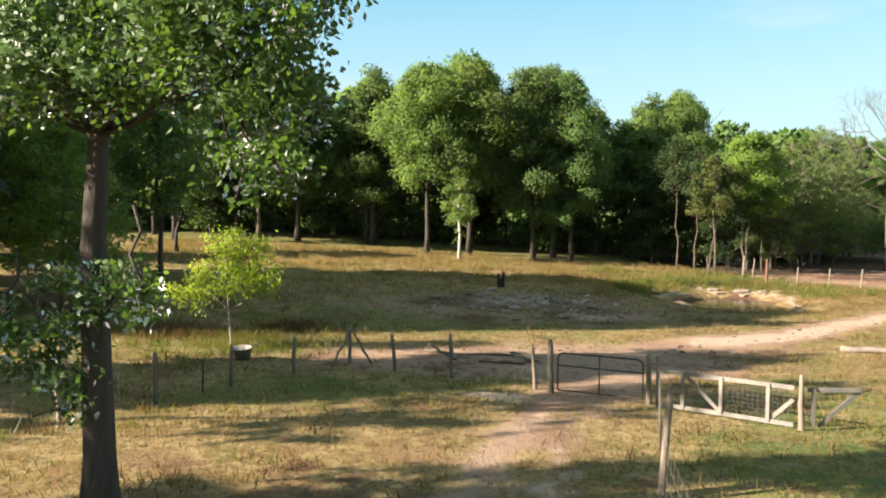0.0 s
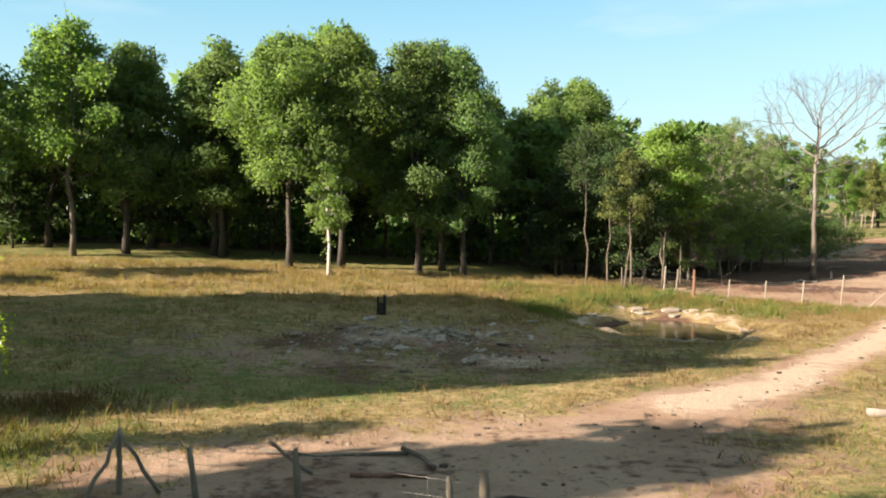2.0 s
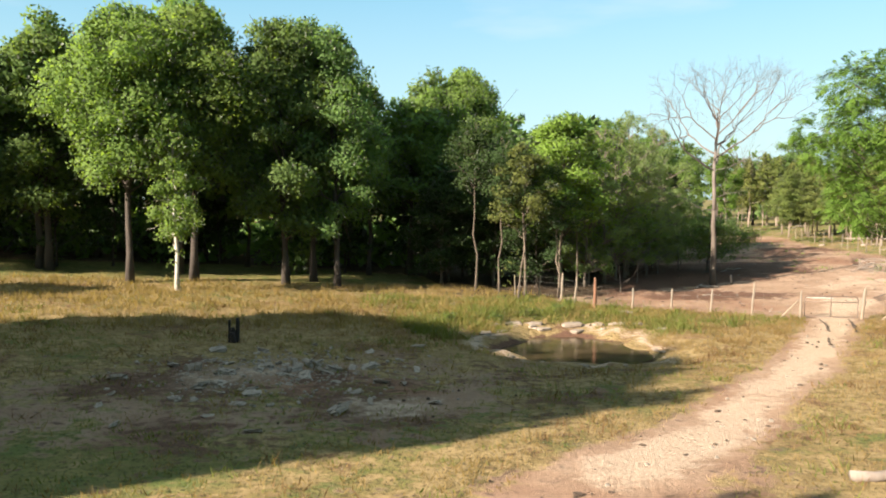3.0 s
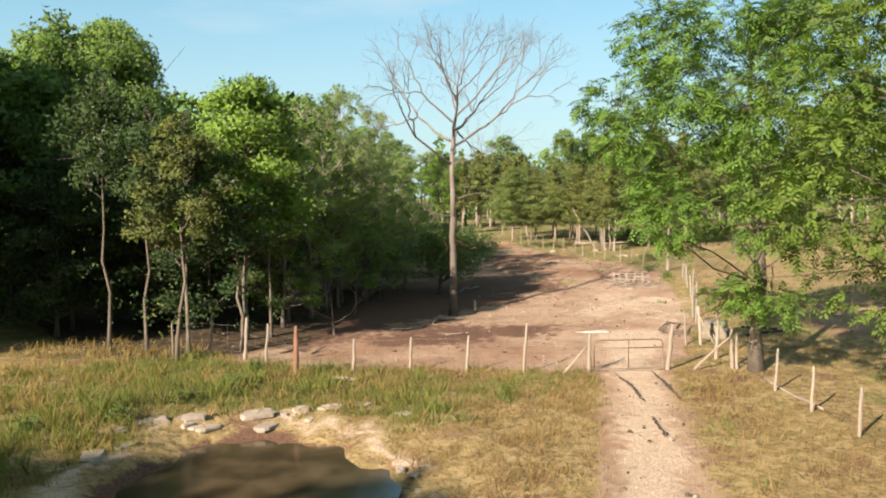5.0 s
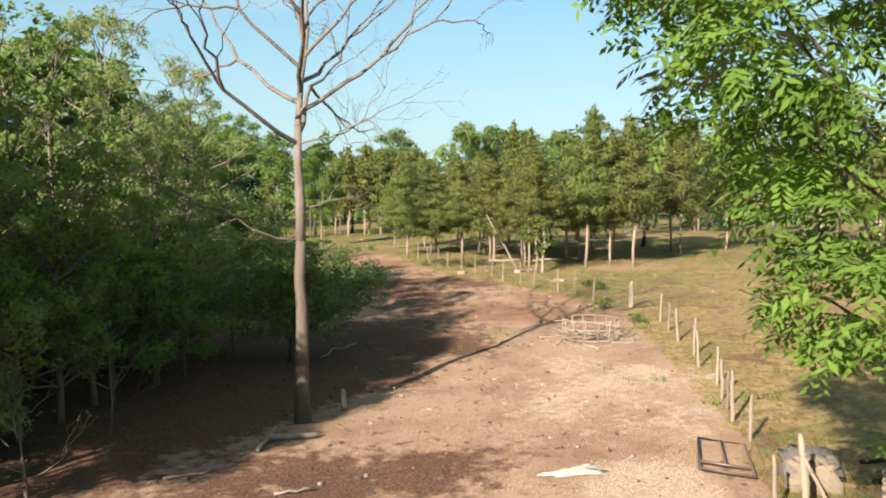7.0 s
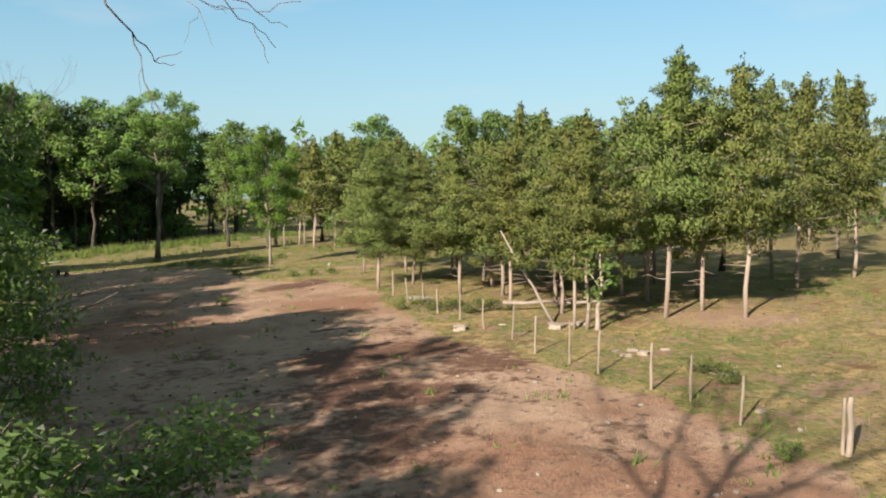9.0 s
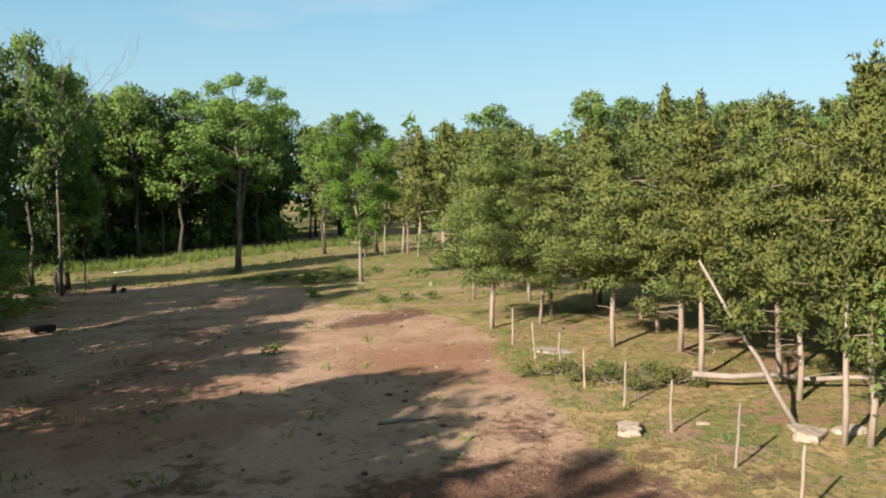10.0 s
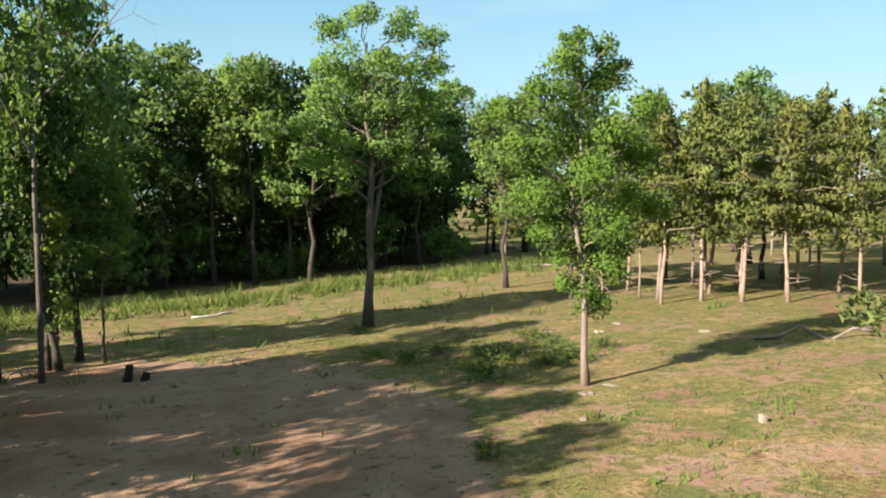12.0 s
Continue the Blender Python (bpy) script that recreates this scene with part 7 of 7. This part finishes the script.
# ---- grass and weeds ----
def grass(name, count, box, want, height, mat, label, seed, width=0.014, blades=6, spread=0.14):
    """Tufts of thin, bent blades where want(x, y) says how thick they grow."""
    rng = np.random.default_rng(seed)
    x, y = rng.uniform(box[0], box[1], count), rng.uniform(box[2], box[3], count)
    keep = rng.random(count) < want(x, y)
    x, y = x[keep], y[keep]
    k = len(x)
    hh = height * rng.uniform(0.5, 1.4, k)
    idx = np.repeat(np.arange(k), blades)
    n = len(idx)
    bx, by = x[idx] + rng.normal(size=n) * spread, y[idx] + rng.normal(size=n) * spread
    bz = ground_z(bx, by) - 0.02
    a_ = rng.uniform(0, 2 * np.pi, n)
    w = width * rng.uniform(0.6, 1.4, n)
    h = hh[idx] * rng.uniform(0.7, 1.2, n)
    lean = rng.normal(size=(n, 2)) * 0.55 * h[:, None]
    v = np.empty((n, 3, 3))
    v[:, 0] = np.c_[bx - np.cos(a_) * w, by - np.sin(a_) * w, bz]
    v[:, 1] = np.c_[bx + np.cos(a_) * w, by + np.sin(a_) * w, bz]
    v[:, 2] = np.c_[bx + lean[:, 0], by + lean[:, 1], bz + h]
    me = bpy.data.meshes.new(name)
    me.vertices.add(3 * n)
    me.vertices.foreach_set("co", v.ravel())
    me.loops.add(3 * n)
    me.loops.foreach_set("vertex_index", np.arange(3 * n, dtype=np.int32))
    me.polygons.add(n)
    me.polygons.foreach_set("loop_start", np.arange(0, 3 * n, 3, dtype=np.int32))
    me.materials.append(mat)
    me.update(calc_edges=True)
    tagged(new(name, me), label, "grass", kind="stuff")


def patchy(x, y, s, o):
    return np.clip(0.5 + 0.5 * np.sin(x * s + 1.7 * np.sin(y * s * 0.7 + o)) * np.sin(y * s * 1.1 + 1.3 * np.sin(x * s * 0.6 - o)), 0, 1)


def bare(x, y):
    d, m, p, g_ = land(x, y)
    return np.clip(1 - 1.25 * np.maximum(np.maximum(d, p), m * 0.9), 0, 1) * (pond_r(x, y) > 1.2)


def dry_want(x, y):
    g_ = land(x, y)[3]
    return bare(x, y) * (0.25 + 0.75 * patchy(x, y, 0.5, 0.3)) * np.clip(1.25 - g_, 0, 1)


def green_want(x, y):
    g_ = land(x, y)[3]
    return bare(x, y) * (0.15 + 0.85 * patchy(x, y, 0.6, 2.1)) * np.clip(g_ * 1.3, 0, 1)


grass("dry_grass", 56000, (-22, 46, 11, 72), dry_want, 0.15, GRASS_DRY, "straw-coloured dry pasture grass", 1)
grass("green_grass", 52000, (-22, 46, 11, 72), green_want, 0.13, GRASS_GREEN, "short green pasture grass", 2)
grass("tall_grass", 9000, (-24, 30, 58, 72), lambda x, y: bare(x, y) * patchy(x, y, 0.8, 1.0), 0.34, GRASS_DRY, "tall straw-coloured grass along the wood", 3, 0.018, 8)
grass("rusty_weeds", 16000, (-22, 34, 14, 66), lambda x, y: bare(x, y) * np.clip(2.6 * patchy(x, y, 0.75, 1.9) - 1.5, 0, 1), 0.24, GRASS_RUST, "rust-brown dead weeds in the pasture", 21, 0.016, 7, 0.2)
grass("rusty_patch", 3600, (-15, -2, 31, 41), lambda x, y: np.maximum(np.exp(-((x + 10.5) / 2.6) ** 2 - ((y - 34.8) / 1.3) ** 2), np.exp(-((x + 6.4) / 1.8) ** 2 - ((y - 37.3) / 1.0) ** 2)) * 0.8, 0.36, GRASS_RUST, "rust-brown seeded grass beside a sapling", 24, 0.016, 8, 0.18)
grass("green_tufts", 12000, (-22, 34, 14, 66), lambda x, y: bare(x, y) * np.clip(2.6 * patchy(x, y, 0.85, 4.1) - 1.5, 0, 1), 0.22, GRASS_GREEN, "fresh green grass tufts in the pasture", 22, 0.017, 7, 0.2)
grass("straw_tufts", 9000, (-22, 34, 14, 70), lambda x, y: bare(x, y) * np.clip(2.4 * patchy(x, y, 1.15, 3.0) - 1.3, 0, 1), 0.30, GRASS_DRY, "tall pale straw tufts in the pasture", 23, 0.014, 7, 0.2)
grass("rank_grass", 7000, (-18, 1, 26, 41), lambda x, y: np.exp(-((x + 8) / 3.6) ** 2 - ((y - 33) / 3.0) ** 2) * bare(x, y) * (0.3 + 0.7 * patchy(x, y, 0.9, 0.4)), 0.32, GRASS_GREEN, "rank green grass round a sapling", 4, 0.018, 8)
grass("bank_dry_grass", 13000, (10, 36, 52, 68), lambda x, y: bare(x, y) * (1 - patchy(x, y, 1.3, 2.6)) * np.clip((x - 19) / 6, 0.1, 1), 0.21, GRASS_DRY, "rank dry grass along the corral fence", 11, 0.012, 8)
grass("bank_grass", 12000, (12, 36, 56, 68), lambda x, y: bare(x, y) * patchy(x, y, 1.3, 2.6) * np.clip(1.25 - (x - 15) / 18, 0.2, 1), 0.22, GRASS_GREEN, "green grass along the corral fence", 10, 0.013, 8)
grass("pond_grass", 5000, (12, 26, 48, 66), lambda x, y: 0.9 * (np.abs(pond_r(x, y) - 1.72) < 0.30) * (y > 55) * patchy(x, y, 1.1, 0.7) * bare(x, y), 0.36, GRASS_GREEN, "lush green grass round the pond", 5, 0.018, 9)
grass("slope_grass", 34000, (44, 96, 62, 150), lambda x, y: green_want(x, y) * 0.9, 0.10, GRASS_GREEN, "thin short grass on the slope", 6, 0.014, 6)
grass("slope_dry_grass", 24000, (44, 96, 62, 150), lambda x, y: dry_want(x, y) * 0.8, 0.11, GRASS_DRY, "thin dry grass on the slope", 7, 0.014, 6)
grass("edge_weeds", 5200, (54, 112, 160, 186), lambda x, y: np.exp(-((y - (161.5 + (x - 60) * 0.36)) / 3.0) ** 2) * patchy(x, y, 0.9, 0.2), 0.8, WEED_LEAF, "tall green weeds along the far wood", 8, 0.05, 9, 0.3)
grass("clearing_weeds", 500, (55, 100, 142, 176), lambda x, y: patchy(x, y, 0.5, 1.2) ** 3, 0.5, WEED_LEAF, "scattered tall weeds in the clearing", 9, 0.04, 9, 0.2)
grass("slope_weeds", 5200, (46, 96, 62, 146), lambda x, y: (1 - inside(x, y, WOOD)) * patchy(x, y, 1.1, 0.9) ** 4 * np.clip(1.1 - land(x, y)[1], 0, 1), 0.20, WEED_LEAF, "low green weeds scattered on the slope", 12, 0.03, 8, 0.16)


def pebbles(count, box, want, seed, mat, label):
    """Small loose stones and hard clods trodden into the bare dirt."""
    rng = np.random.default_rng(seed)
    x, y = rng.uniform(box[0], box[1], count), rng.uniform(box[2], box[3], count)
    keep = rng.random(count) < want(x, y)
    sh = Shape()
    ring = np.array([(math.cos(a), math.sin(a)) for a in np.arange(5) * 2 * math.pi / 5])
    z = ground_z(x, y)
    for px, py, pz in zip(x[keep], y[keep], z[keep]):
        k = rng.uniform(0.025, 0.09)
        r = ring * k * rng.uniform(0.6, 1.2, (5, 1))
        sh.add(np.concatenate([np.c_[r + (px, py), np.full(5, pz - 0.01)], np.c_[r * 0.6 + (px, py), np.full(5, pz + k * 0.6)]]), [(i, (i + 1) % 5, 5 + (i + 1) % 5, 5 + i) for i in range(5)] + [(5, 6, 7, 8, 9)])
    tagged(part("pebbles", sh, mat, None, smooth=False), label, "pebbles", kind="stuff")


pebbles(5200, (0, 76, 28, 128), lambda x, y: np.clip(land(x, y)[0] - 0.3, 0, 1) * (0.2 + 0.8 * patchy(x, y, 0.9, 2.2)), 15, ROCK_GREY, "loose grey pebbles and hard clods on dirt")
pebbles(9000, (0, 76, 28, 128), lambda x, y: np.clip(land(x, y)[0] - 0.25, 0, 1) * (0.1 + 0.9 * patchy(x, y, 0.7, 0.2) ** 2), 16, DUNG, "dark crumbs of trodden soil on dirt")
pebbles(3200, (-1, 11, 44, 54), lambda x, y: np.exp(-((x - 5) / 3.0) ** 2 - ((y - 49.6) / 2.6) ** 2), 17, RUBBLE, "grey rubble in the bare patch")

# cut green branches heaped along the slope fence
heap = make_broadleaf(1.1, 0.1, 1.3, 770, OLIVE_LEAF, DEADWOOD, 0.03, 4, 40, 22, 0.22, (0.16, 0.06), name="brush_heap", label="heap of cut green cedar boughs and sticks", category="brush", given=[(-1.2, 0.2, 0.35, 0.5, 0.6), (-0.5, -0.2, 0.5, 0.55, 0.6), (0.2, 0.2, 0.55, 0.6, 0.55), (0.9, -0.1, 0.4, 0.5, 0.6), (1.5, 0.3, 0.3, 0.45, 0.6)])
for x, y, a_ in [(67.1, 99.2, 130), (67.5, 97.4, 110), (68.4, 96.0, 150), (63.6, 81.6, 60)]:
    plant(heap, x, y, 0.68, 0.66, a_)
grass("bank_clumps", 1500, (11, 30, 55, 67), lambda x, y: 0.9 * (pond_r(x, y) > 1.45) * bare(x, y) * np.clip(patchy(x, y, 2.1, 0.5) * 2.2 - 1.1, 0, 1), 0.55, GRASS_GREEN, "tall lush green grass clumps by the fence", 13, 0.022, 16, 0.2)
WEEDY = [(19.4, 61.6), (21.2, 62.7), (17.0, 60.6), (14.6, 59.8), (23.0, 64.2), (77.7, 136.9), (80.1, 134.9), (82, 140.4), (76.5, 133.6), (73.0, 119.6), (75.6, 118.3), (74.3, 119.0), (62.4, 109.3), (76.0, 148.0), (72.1, 125.2), (56.0, 73.5), (58.0, 77.0), (68.2, 98.4), (69.0, 97.2)]
WEED = make_broadleaf(1.3, 0.1, 1.5, 780, WEED_LEAF, BARK_DARK, 0.02, 9, 16, 8, 0.30, (0.26, 0.12), corners=3, name="weed", label="low green weed clump in thin grass", category="weed", group="weed clumps")
for i, (x, y) in enumerate(WEEDY):
    weed = plant(WEED, x, y, 0.75 if 4 < i < 9 else 0.32, 0.42 if 4 < i < 9 else 0.36)
    tagged(weed, "low green weed clump in thin grass", "weed", "weed clumps")
for i, (x, y) in enumerate([(78.6, 138.6), (79.4, 137.2), (81.2, 138.4), (77.0, 139.6), (80.6, 136.2), (75.4, 138.4), (76.2, 136.0), (78.9, 134.6), (82.6, 136.4), (74.6, 140.6)]):
    tagged(plant(WEED, x, y, 0.52 + 0.05 * (i % 4), 0.30 + 0.04 * (i % 3)), "low green weed clump in thin grass", "weed", "weed clumps")
